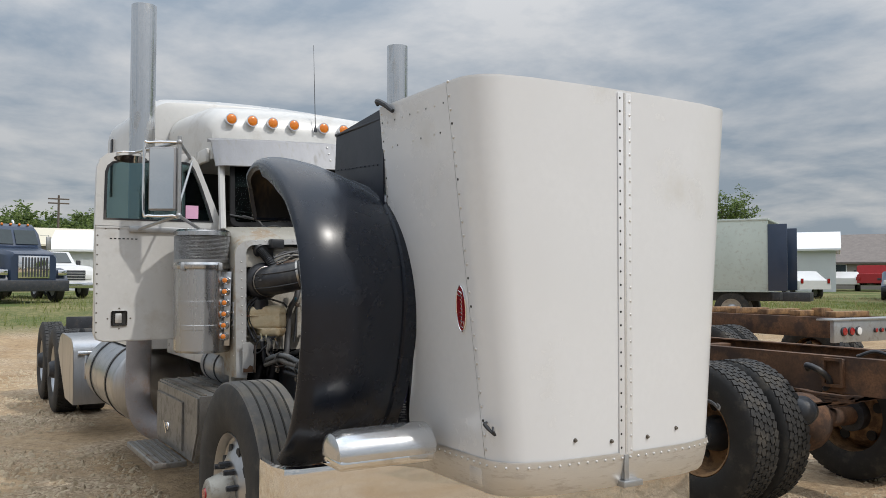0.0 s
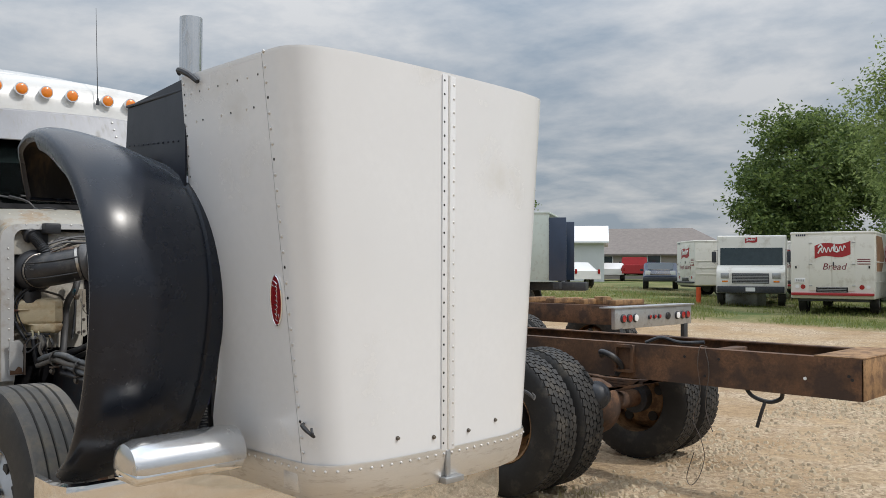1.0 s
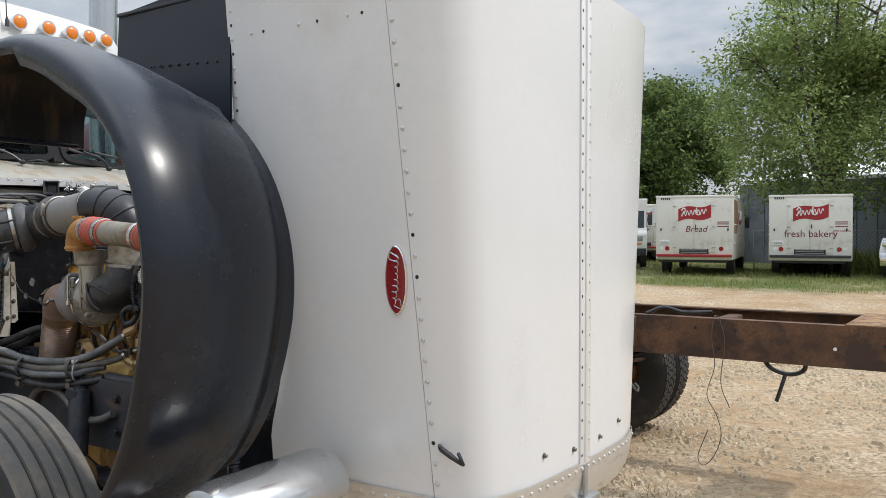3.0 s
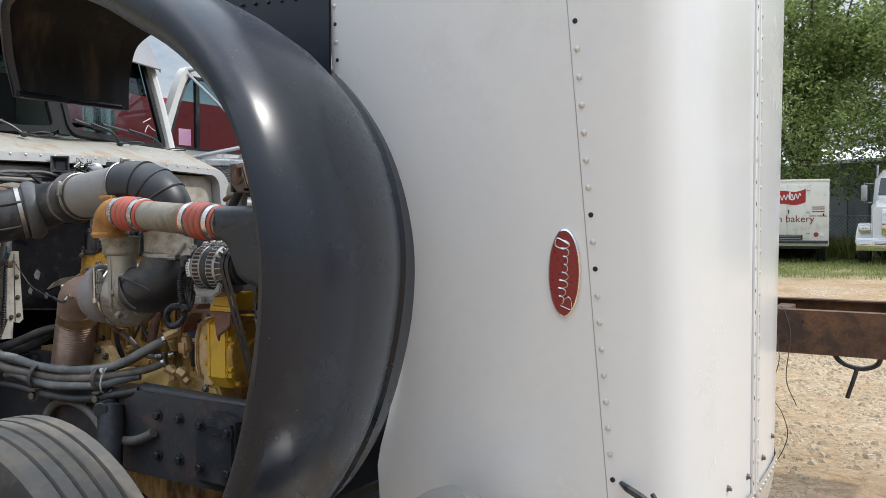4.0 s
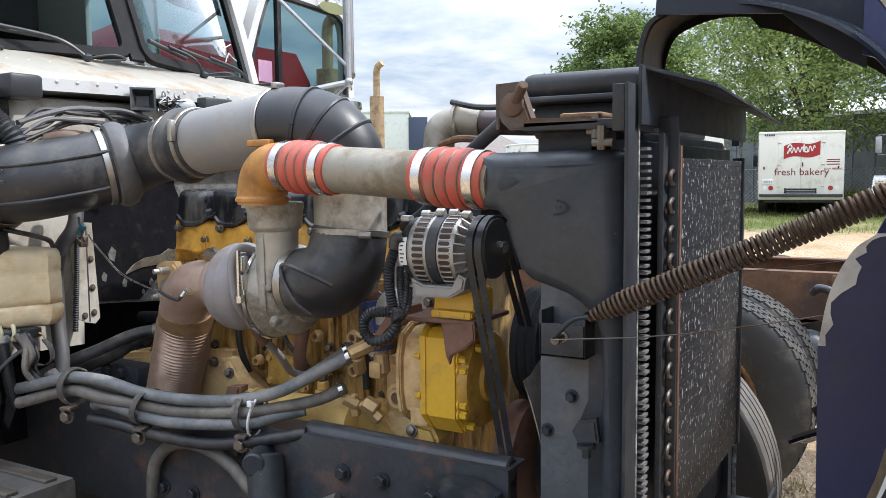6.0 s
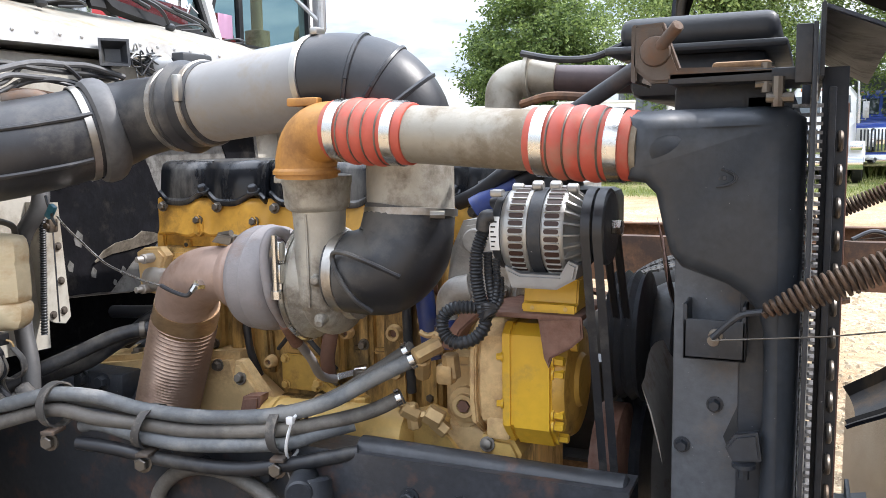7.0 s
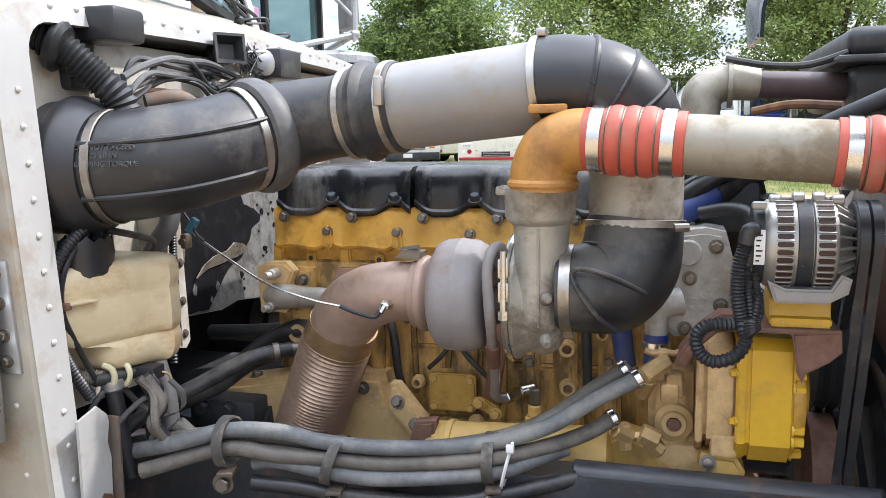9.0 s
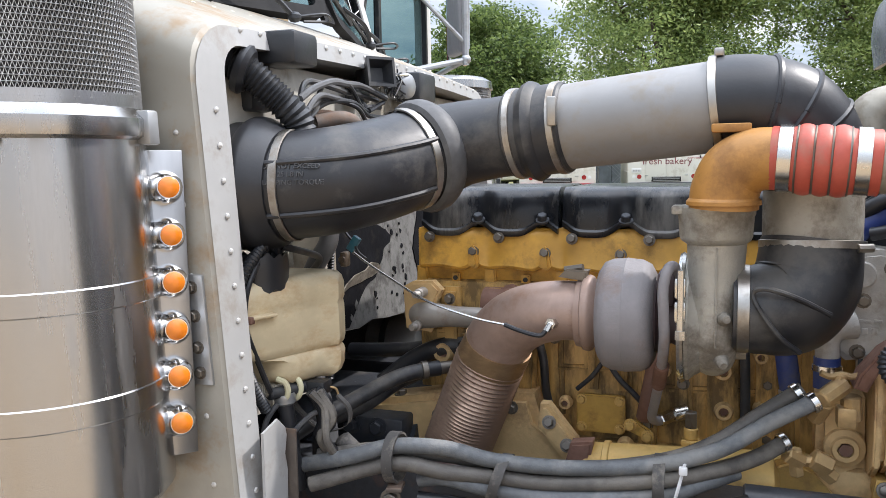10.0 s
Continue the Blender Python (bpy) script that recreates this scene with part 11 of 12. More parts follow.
def make_van(x, y, heading, words, label, side_print=False):
    t = thing("step_van", (0, 0, 0), label, "van", group="parked bakery vans")
    W, L, z0, z1 = 2.36, 6.3, 0.50, 2.52
    y0, y1 = 0.0, L - 0.75
    bm = bm_new()
    box(bm, (-W / 2, y0, z0), (W / 2, y1, z1), 0.05, seg=3)
    body = part("body", bm, M["van"], t)
    bm = bm_new()
    box(bm, (-W / 2 - 0.012, y0 - 0.012, z1 - 0.07), (W / 2 + 0.012, y1 - 0.2, z1 + 0.02), 0.03)
    part("roof_cap", bm, M["van"], t)
    for s in (-1, 1):
        for k in range(3):
            bm = bm_new()
            box(bm, (min(s * W / 2, s * (W / 2 + 0.02)), y0 + 0.1, 1.25 - 0.3 * k + 0.35), (max(s * W / 2, s * (W / 2 + 0.02)), y1 - 0.9, 1.27 - 0.3 * k + 0.36), 0.004)
            part("rub_rail", bm, M["van"], body)
    # nose: windscreen slope, low hood, grille, lamps
    bm = bm_new()
    ring = [[Vector((s * w / 2, yy, z)) for s, yy, z in ((-1, y1 - 0.05, z0), (1, y1 - 0.05, z0), (1, y1 - 0.05, zt), (-1, y1 - 0.05, zt))] for w, zt in ((W, 1.45),)]
    sec = [(y1 - 0.1, z0 - 0.05), (y1 + 0.62, z0 - 0.05), (y1 + 0.68, 0.75), (y1 + 0.66, 1.18), (y1 + 0.55, 1.32), (y1 + 0.12, 1.45), (y1 - 0.1, 1.45)]
    ring_loft(bm, [[Vector((xx, yy, z)) for yy, z in sec] for xx in (-W / 2 + 0.03, -W / 2 + 0.10, W / 2 - 0.10, W / 2 - 0.03)])
    part("hood", bm, M["van"], t)
    bm = bm_new()
    prism(bm, [Vector((-1.06, y1 + 0.10, 1.40)), Vector((1.06, y1 + 0.10, 1.40)), Vector((1.06, y1 + 0.012, 2.08)), Vector((-1.06, y1 + 0.012, 2.08))], (0, 0.015, 0))
    part("windscreen", bm, M["glass_dark"], t)
    bm = bm_new()
    prism(bm, [Vector((s_ * 1.14, y1 + o, z)) for s_, o, z in ((-1, 0.1, 1.36), (1, 0.1, 1.36), (1, 0.0, 2.14), (-1, 0.0, 2.14))], (0, -0.2, 0))
    part("windscreen_frame", bm, M["van"], t)
    bm = bm_new()
    box(bm, (-0.62, y1 + 0.665, 0.80), (0.62, y1 + 0.69, 1.16), 0.01)
    gr = part("grille", bm, M["iron"], t)
    for k in range(6):
        bm = bm_new()
        box(bm, (-0.60, y1 + 0.685, 0.83 + 0.052 * k), (0.60, y1 + 0.70, 0.85 + 0.052 * k))
        part("slat", bm, M["galv"], gr)
    for s in (-1, 1):
        bm = bm_new()
        box(bm, (s * 0.86 - 0.14, y1 + 0.66, 0.98), (s * 0.86 + 0.14, y1 + 0.695, 1.17), 0.01)
        part("headlamp", bm, M["galv"], t)
        bm = bm_new()
        box(bm, (s * 0.86 - 0.10, y1 + 0.66, 0.84), (s * 0.86 + 0.10, y1 + 0.69, 0.90), 0.01)
        part("turn_lamp", bm, M["amber"], t)
        bm = bm_new()
        box(bm, (s * 1.28 - 0.08, y1 - 0.02, 1.55), (s * 1.28 + 0.08, y1 + 0.06, 1.95), 0.02)
        tube(bm, [(s * 1.14, y1, 2.0), (s * 1.28, y1 + 0.02, 2.0), (s * 1.28, y1 + 0.02, 1.5), (s * 1.14, y1, 1.5)], 0.012, seg=6, smooth=False)
        part("mirror", bm, M["iron"], t)
        for yy in (1.35, y1 + 0.15):
            simple_wheel(t, s * (W / 2 - 0.16), yy, s)
    bm = bm_new()
    box(bm, (-1.12, y1 + 0.66, 0.46), (1.12, y1 + 0.76, 0.70), 0.02)
    part("front_bumper", bm, M["iron"], t)
    bm = bm_new()
    box(bm, (-0.16, y1 + 0.762, 0.52), (0.16, y1 + 0.766, 0.66))
    part("plate", bm, M["paper"], t)
    bm = bm_new()
    box(bm, (-1.0, 0.1, 0.42), (1.0, y1, 0.64), 0.02)
    part("underframe", bm, M["iron"], t)
    # rear: two doors, hinges, bumper step, lamps, plate
    for s in (-1, 1):
        bm = bm_new()
        box(bm, (min(s * 0.012, s * 0.63), -0.018, 0.74), (max(s * 0.012, s * 0.63), 0.0, 2.38), 0.006)
        d = part("rear_door", bm, M["van"], t)
        for z in (0.9, 1.55, 2.2):
            bm = bm_new()
            box(bm, (s * 0.60 - 0.05, -0.035, z - 0.012), (s * 0.60 + 0.05, -0.016, z + 0.012), 0.004)
            part("hinge", bm, M["galv"], d)
        bm = bm_new()
        cyl(bm, (s * 0.82, -0.012, 0.86), (s * 0.82, 0.02, 0.86), 0.07, seg=18)
        lamp = part("tail_lamp", bm, M["red_lens"], t)
        bm = bm_new()
        cyl(bm, (s * 0.99, -0.012, 0.86), (s * 0.99, 0.02, 0.86), 0.055, seg=18)
        part("reverse_lamp", bm, M["paper"], t)
        bm = bm_new()
        box(bm, (s * 1.02 - 0.02, -0.02, 1.42), (s * 1.02 + 0.02, 0.01, 1.50), 0.006)
        part("marker", bm, M["hole"], t)
    bm = bm_new()
    box(bm, (0.03, -0.045, 1.50), (0.06, -0.016, 1.62), 0.006)
    part("door_handle", bm, M["iron"], t)
    bm = bm_new()
    box(bm, (-1.15, -0.10, 0.60), (1.15, 0.02, 0.68), 0.015)
    part("rear_bumper", bm, M["iron"] if words != "Bread" else M["van_red"], t)
    bm = bm_new()
    box(bm, (-0.45, -0.02, 0.70), (0.45, 0.012, 0.86), 0.01)
    st = part("step_well", bm, M["hole"], t)
    bm = bm_new()
    for z in (0.73, 0.78, 0.83):
        box(bm, (-0.40, -0.05, z), (0.40, -0.01, z + 0.015))
    pieces("step_bar", bm, M["galv"], st)
    bm = bm_new()
    box(bm, (-1.06, -0.016, 0.98), (-0.76, 0.005, 1.12), 0.004)
    part("plate", bm, M["paper"], t)
    bm = bm_new()
    for k in range(5):
        box(bm, (-1.02 + 0.05 * k, -0.018, 1.02), (-0.985 + 0.05 * k, -0.0155, 1.08))
    pieces("plate_bar", bm, M["galv"], t)
    bm = bm_new()
    for k in range(5):
        box(bm, (-1.02 + 0.06 * k, -0.016, 2.41), (-0.98 + 0.06 * k, -0.0125, 2.47))
    pieces("number_bar", bm, M["truck_blue"], t)
    for z in (1.68, 1.62, 1.54):
        bm = bm_new()
        box(bm, (0.70, -0.004, z), (1.05, 0.001, z + 0.028))
        part("print_line", bm, M["maroon"], t)
    flag_logo(t, 0.02, 0.0 - 0.018, 1.98, 1.0, 0, -1)
    if words == "fresh bakery":
        lettering(t, "fresh bakery", 0.30, (0.02, -0.016, 1.33), (0, -1, 0), "maroon")
        lettering(t, "NOW HIRING", 0.085, (0.86, 0.002, 1.42), (0, -1, 0), "van_red")
        lettering(t, "fresh bakery", 0.34, (1.186, 2.4, 1.5), (1, 0, 0), "maroon")
        flag_logo(t, 1.182, 2.4, 2.02, 1.0, 1, 0)
    else:
        lettering(t, "Bread", 0.28, (0.06, -0.016, 1.47), (0, -1, 0), "maroon", 0.25)
    flag_logo(t, 0.0, y1 + 0.002, 2.36, 0.42, 0, 1)
    if side_print:
        bm = bm_new()
        prism(bm, [Vector((1.185, yy, z)) for yy, z in ((0.3, 1.3), (0.25, 2.4), (1.6, 2.4), (2.3, 1.8), (1.4, 1.3))], (0.004, 0, 0))
        part("side_print", bm, M["tan_print"], t)
        flag_logo(t, 1.19, 3.0, 1.9, 1.3, 1, 0)
    placed(t, x, y, heading)
    return t


def near_point(x, y, bearing, d):
    return x + d * math.cos(radians(bearing)), y + d * math.sin(radians(bearing))


make_van(-19.6, 33.2, 48, "fresh bakery", "cream bakery step van seen on its side, on grass")
vx, vy = near_point(-13.4, 26.4, 112, 6.3)
make_van(vx, vy, 292, "fresh bakery", "white bakery step van with a wide black grille on grass")
make_van(-9.75, 24.0, 101, "Bread", "white bakery step van with a red rear bumper on grass", True)
make_van(-6.56, 25.2, 99.5, "fresh bakery", "white bakery step van, rear doors closed, on grass")
make_van(-15.1, 34.0, 60, "Bread", "cream step van half hidden between its neighbours")


def make_semi(x, y, heading, paint, label, stack="tan_stack", sleeper=False, rear=True, low=0.0, stacks=((-1.02, 3.1), (1.02, 3.1))):
    """A conventional long-nosed truck, nose along +y."""
    t = thing("parked_truck", (0, 0, 0), label, "truck")
    bm = bm_new()
    for y0, y1, w0, w1, z0, z1, z2 in ((0.1, 1.75, 0.98, 0.85, 0.75, 1.95, 1.72),):
        ring_loft(bm, [[Vector((sx * w, yy, z)) for sx, z in ((-1, z0), (-1, zt - 0.14), (-0.85, zt), (0.85, zt), (1, zt - 0.14), (1, z0))] for yy, w, zt in ((0.0, 0.95, 1.95), (0.9, 0.90, 1.86), (1.70, 0.78, 1.74), (1.78, 0.74, 1.68))])
    hd = part("hood", bm, M[paint], t)
    bm = bm_new()
    box(bm, (-0.52, 1.77, 0.85), (0.52, 1.82, 1.62), 0.02)
    gr = part("grille", bm, M["chrome"], t)
    for k in range(9):
        bm = bm_new()
        box(bm, (-0.45 + 0.1 * k, 1.815, 0.9), (-0.40 + 0.1 * k, 1.83, 1.57))
        part("grille_bar", bm, M["iron"], gr)
    for s in (-1, 1):
        bm = bm_new()
        rings = []
        for k in range(9):
            a = math.pi * k / 8
            rings.append([Vector((s * (0.72 + u), 1.05 + 0.64 * math.cos(a), 0.62 + (0.60 + o) * math.sin(a))) for u, o in ((0, 0.0), (0.48, 0.0), (0.50, -0.08), (0, -0.06))])
        ring_loft(bm, rings)
        part("fender", bm, M[paint], hd)
        bm = bm_new()
        box(bm, (s * 0.98 - 0.16, 1.58, 0.95), (s * 0.98 + 0.16, 1.76, 1.15), 0.03)
        part("headlamp", bm, M["chrome"], t)
        simple_wheel(t, s * 1.03, 1.05, s, 0.52, 0.28, "galv")
        for yy in (-4.8, -6.1) if rear else ():
            simple_wheel(t, s * 1.03, yy, s, 0.51, 0.5, "galv")
        bm = bm_new()
        box(bm, (s * 1.22 - 0.09, -0.2, 1.9), (s * 1.22 + 0.09, -0.14, 2.4), 0.02)
        tube(bm, [(s * 0.95, -0.3, 2.45), (s * 1.22, -0.17, 2.45), (s * 1.22, -0.17, 1.85), (s * 0.95, -0.3, 1.85)], 0.014, seg=6, smooth=False)
        part("mirror", bm, M["galv"], t)
    bm = bm_new()
    depth = -3.1 if sleeper else -1.65
    for sx, top in stacks:
        sy = depth - 0.14
        sm = bm_new()
        lathe(sm, (sx, sy, 0), (0, 0, 1), [(0.8, 0.05), (1.3, 0.05), (1.31, 0.105), (top - 0.45, 0.105), (top - 0.44, 0.05), (top - 0.1, 0.05)], seg=20)
        tube(sm, [(sx, sy, top - 0.12), (sx, sy - 0.02, top - 0.03), (sx, sy - 0.10, top + 0.03)], 0.05, seg=16)
        part("exhaust_stack", sm, M[stack], t)
    ring_loft(bm, [[Vector((sx * w, yy, z)) for sx, z in ((-1, 0.85), (-1, zt - 0.25), (-0.8, zt), (0.8, zt), (1, zt - 0.25), (1, 0.85))] for yy, w, zt in ((0.05, 0.95, 1.98), (-0.05, 0.97, 2.02), (-0.42, 0.95, 2.72 - low), (-0.62, 0.96, 2.84 - low), (depth + 0.5, 0.98, 2.92 - low), (depth, 0.97, 2.84 - low))])
    cabp = part("cab", bm, M[paint], t)
    for s in (-1, 1):
        bm = bm_new()
        prism(bm, [Vector((s * u, yy, z)) for u, yy, z in ((0.05, -0.065, 2.08), (0.82, -0.085, 2.08), (0.78, -0.365, 2.60 - low), (0.05, -0.355, 2.60 - low))], (0, 0.02, 0.012))
        part("windscreen", bm, M["glass_dark"], cabp)
        bm = bm_new()
        prism(bm, [Vector((s * 0.968, yy, z)) for yy, z in ((-0.35, 1.98 - 0.7 * low), (-0.62, 2.50 - low), (-1.38, 2.52 - low), (-1.38, 1.98 - 0.7 * low))], (s * 0.015, 0, 0))
        part("side_window", bm, M["tint_dark"], cabp)
        if not rear:
            continue
        bm = bm_new()
        lathe(bm, (s * 0.9, -3.6, 0.72), (0, 1, 0), [(0, 0.28), (0.03, 0.31), (1.6, 0.31), (1.63, 0.28)], seg=24)
        part("fuel_tank", bm, M["alu"], t)
    if not rear:
        bm = bm_new()
        prism(bm, [Vector((u, depth - 0.004, 2.20 - low + v)) for u, v in rounded(0, 0, 0.86, 0.40, 0.08, 4)], (0, -0.012, 0))
        part("rear_window", bm, M["tint_dark"], cabp)
    bm = bm_new()
    box(bm, (-1.18, 1.80, 0.40), (1.18, 1.90, 0.78), 0.03)
    part("bumper", bm, M["iron"] if paint == "truck_blue" else M["chrome"], t)
    bm = bm_new()
    box(bm, (-0.40, -6.9 if rear else -0.2, 0.75), (0.40, 1.6, 1.0), 0.02)
    part("frame", bm, M["iron"], t)
    for k in range(5):
        bm = bm_new()
        ball(bm, (-0.6 + 0.3 * k, -0.52, 2.82 - low), 0.05, 10)
        part("roof_lamp", bm, M["amber"], cabp)
    placed(t, x, y, heading)
    return t


M["tint_dark"] = mat("green_grey_window", (0.12, 0.20, 0.19), 0.1, vary=0.2, rough_vary=0.04)
make_semi(-9.87, 3.35, 180, "truck_red", "red truck cab on the rusty bare chassis", rear=False, low=0.12, stacks=((1.05, 3.05),))
make_semi(-12.08, 7.38, 180, "truck_white", "white truck cab on the rusty frame behind the red cab", rear=False, low=0.30, stacks=((1.05, 3.2),))
make_semi(-33.8, -0.05, 15, "truck_blue", "dark blue long-nosed truck parked on grass", stack="stack", sleeper=True)
make_semi(-1.6, 30.0, 262, "bright_blue", "blue and white truck parked by the trees", stack="stack")
make_semi(-3.4, 27.0, 268, "truck_white", "white semi truck with a blue hood by the fence", stack="stack")


def make_box_truck(x, y, heading):
    t = thing("box_truck", (0, 0, 0), "pale green box body truck with open dark rear, behind the frames", "truck")
    bm = bm_new()
    for lo, hi in (((-1.15, 0.0, 1.0), (-1.09, 4.8, 3.0)), ((1.09, 0.0, 1.0), (1.15, 4.8, 3.0)), ((-1.15, 4.74, 1.0), (1.15, 4.8, 3.0)), ((-1.15, 0.0, 0.96), (1.15, 4.8, 1.04)), ((-1.17, -0.02, 2.96), (1.17, 4.82, 3.02))):
        box(bm, lo, hi, 0.01)
    body = part("box_body", bm, M["mint"], t)
    for s in (-1, 1):
        bm = bm_new()
        box(bm, (s * 1.16 - 0.03, -0.5, 1.0), (s * 1.16 + 0.03, 0.0, 2.85), 0.01)
        part("swung_door", bm, M["truck_blue"], body)
    bm = bm_new()
    box(bm, (-0.5, -1.0, 0.7), (0.5, 7.0, 0.95), 0.01)
    box(bm, (-1.1, -0.3, 0.75), (1.1, -0.1, 0.95), 0.01)
    part("frame", bm, M["iron"], t)
    bm = bm_new()
    box(bm, (-1.0, 5.1, 0.8), (1.0, 7.0, 2.4), 0.15)
    part("cab", bm, M["truck_white"], t)
    for s in (-1, 1):
        for yy in (1.0, 6.4):
            simple_wheel(t, s * 0.95, yy, s, 0.48, 0.3)
    placed(t, x, y, heading)


make_box_truck(-15.9, 18.3, 210)


def make_car(x, y, heading, paint, label, kind="pickup"):
    t = thing("parked_car", (0, 0, 0), label, "car")
    if kind == "pickup":
        L, W, sec = 5.6, 2.0, [(0, 0.62), (0.02, 1.28), (1.9, 1.32), (2.0, 1.95), (3.1, 1.97), (3.85, 1.42), (5.35, 1.32), (5.55, 1.1), (5.6, 0.62)]
    else:
        L, W, sec = 4.7, 1.8, [(0, 0.5), (0.02, 0.95), (0.35, 1.02), (1.1, 1.44), (2.5, 1.46), (3.3, 1.0), (4.5, 0.86), (4.68, 0.7), (4.7, 0.45)]
    bm = bm_new()
    ring_loft(bm, [[Vector((xx, yy, 0.45 + (z - 0.45) * f)) for yy, z in sec] for xx, f in ((-W / 2, 0.9), (-W / 2 + 0.08, 0.99), (-W * 0.3, 1.0), (W * 0.3, 1.0), (W / 2 - 0.08, 0.99), (W / 2, 0.9))])
    body = part("body", bm, M[paint], t)
    a, b = (sec[4], sec[5]) if kind == "pickup" else (sec[4], sec[5])
    bm = bm_new()
    prism(bm, [Vector((s * W * 0.38, p[0] * (1 - q) + b[0] * q + 0.012, p[1] * (1 - q) + b[1] * q + 0.012)) for s, q, p in ((-1, 0.12, a), (1, 0.12, a), (1, 0.9, a), (-1, 0.9, a))], (0, 0.01, 0.012))
    part("windscreen", bm, M["glass_dark"], body)
    for s in (-1, 1):
        bm = bm_new()
        zb, zt = sec[5][1] + 0.04, sec[4][1] - 0.1
        prism(bm, [Vector((s * (W / 2 - 0.02), yy, z)) for yy, z in ((sec[3][0] + 0.12, zb), (sec[3][0] + 0.15, zt - 0.02), (sec[4][0] - 0.05, zt), (sec[5][0] - 0.25, zb))], (s * 0.03, 0, 0))
        part("side_window", bm, M["glass_dark"], body)
        bm = bm_new()
        box(bm, (s * W * 0.36 - 0.14, L - 0.06, 0.78), (s * W * 0.36 + 0.14, L + 0.02, 1.0), 0.02)
        part("headlamp", bm, M["paper"], body)
        bm = bm_new()
        box(bm, (s * W * 0.42 - 0.07, -0.02, 0.8), (s * W * 0.42 + 0.07, 0.03, 1.05), 0.01)
        part("tail_lamp", bm, M["red_lens"], body)
        bm = bm_new()
        box(bm, (s * (W / 2 + 0.12) - 0.09, sec[5][0] - 0.3, 1.3 if kind == "pickup" else 0.98), (s * (W / 2 + 0.12) + 0.09, sec[5][0] - 0.2, 1.6 if kind == "pickup" else 1.1), 0.02)
        part("mirror", bm, M["iron"], body)
        for yy in (1.0, L - 1.05):
            simple_wheel(t, s * (W / 2 - 0.1), yy, s, 0.42 if kind == "pickup" else 0.33, 0.26)
    bm = bm_new()
    box(bm, (-W * 0.30, L - 0.05, 0.75), (W * 0.30, L + 0.02, 1.15 if kind == "pickup" else 0.85), 0.02)
    gr = part("grille", bm, M["iron"], body)
    for k in range(3):
        bm = bm_new()
        box(bm, (-W * 0.28, L + 0.015, 0.80 + 0.11 * k), (W * 0.28, L + 0.035, 0.84 + 0.11 * k))
        part("grille_bar", bm, M["chrome"], gr)
    bm = bm_new()
    box(bm, (-W / 2, L - 0.05, 0.42), (W / 2, L + 0.10, 0.66), 0.04)
    part("bumper", bm, M["chrome"] if kind == "pickup" else M["iron"], body)
    placed(t, x, y, heading)


make_car(-42.4, 0.75, 15, "truck_white", "white heavy pickup truck facing the yard on grass")
make_car(-27.0, 36.0, 160, "truck_white", "white saloon car beside the metal shed", "car")
make_car(-37.6, 54.6, 124, "truck_white", "white car parked by the house", "car")
make_car(-36.1, 55.5, 123, "van_red", "dark red pickup parked by the house")
make_car(-34.7, 56.3, 122, "van_red", "red car parked by the house", "car")
make_car(-26.0, 42.0, 300, "truck_blue", "dark car behind the vans", "car")

# ---- buildings ----
M["siding"] = mat("white_metal_siding", (0.62, 0.64, 0.66), 0.45, vary=0.05, scale=1.0)
M["siding_roof"] = mat("white_metal_roof", (0.76, 0.77, 0.78), 0.4, vary=0.04)
M["grey_wall"] = mat("weathered_grey_metal_wall", (0.20, 0.22, 0.24), 0.6, metal=0.2, vary=0.15, scale=0.5, dirt=(0.13, 0.14, 0.15), dirt_amount=0.45, dirt_scale=0.8)
M["stucco"] = mat("taupe_house_wall", (0.30, 0.27, 0.24), 0.8, vary=0.08)
M["shingle"] = mat("brown_shingle_roof", (0.20, 0.175, 0.16), 0.85, vary=0.2, scale=3, bump=0.3, bump_scale=20)
M["cream_roof"] = mat("cream_metal_roof", (0.62, 0.57, 0.44), 0.5, vary=0.06)


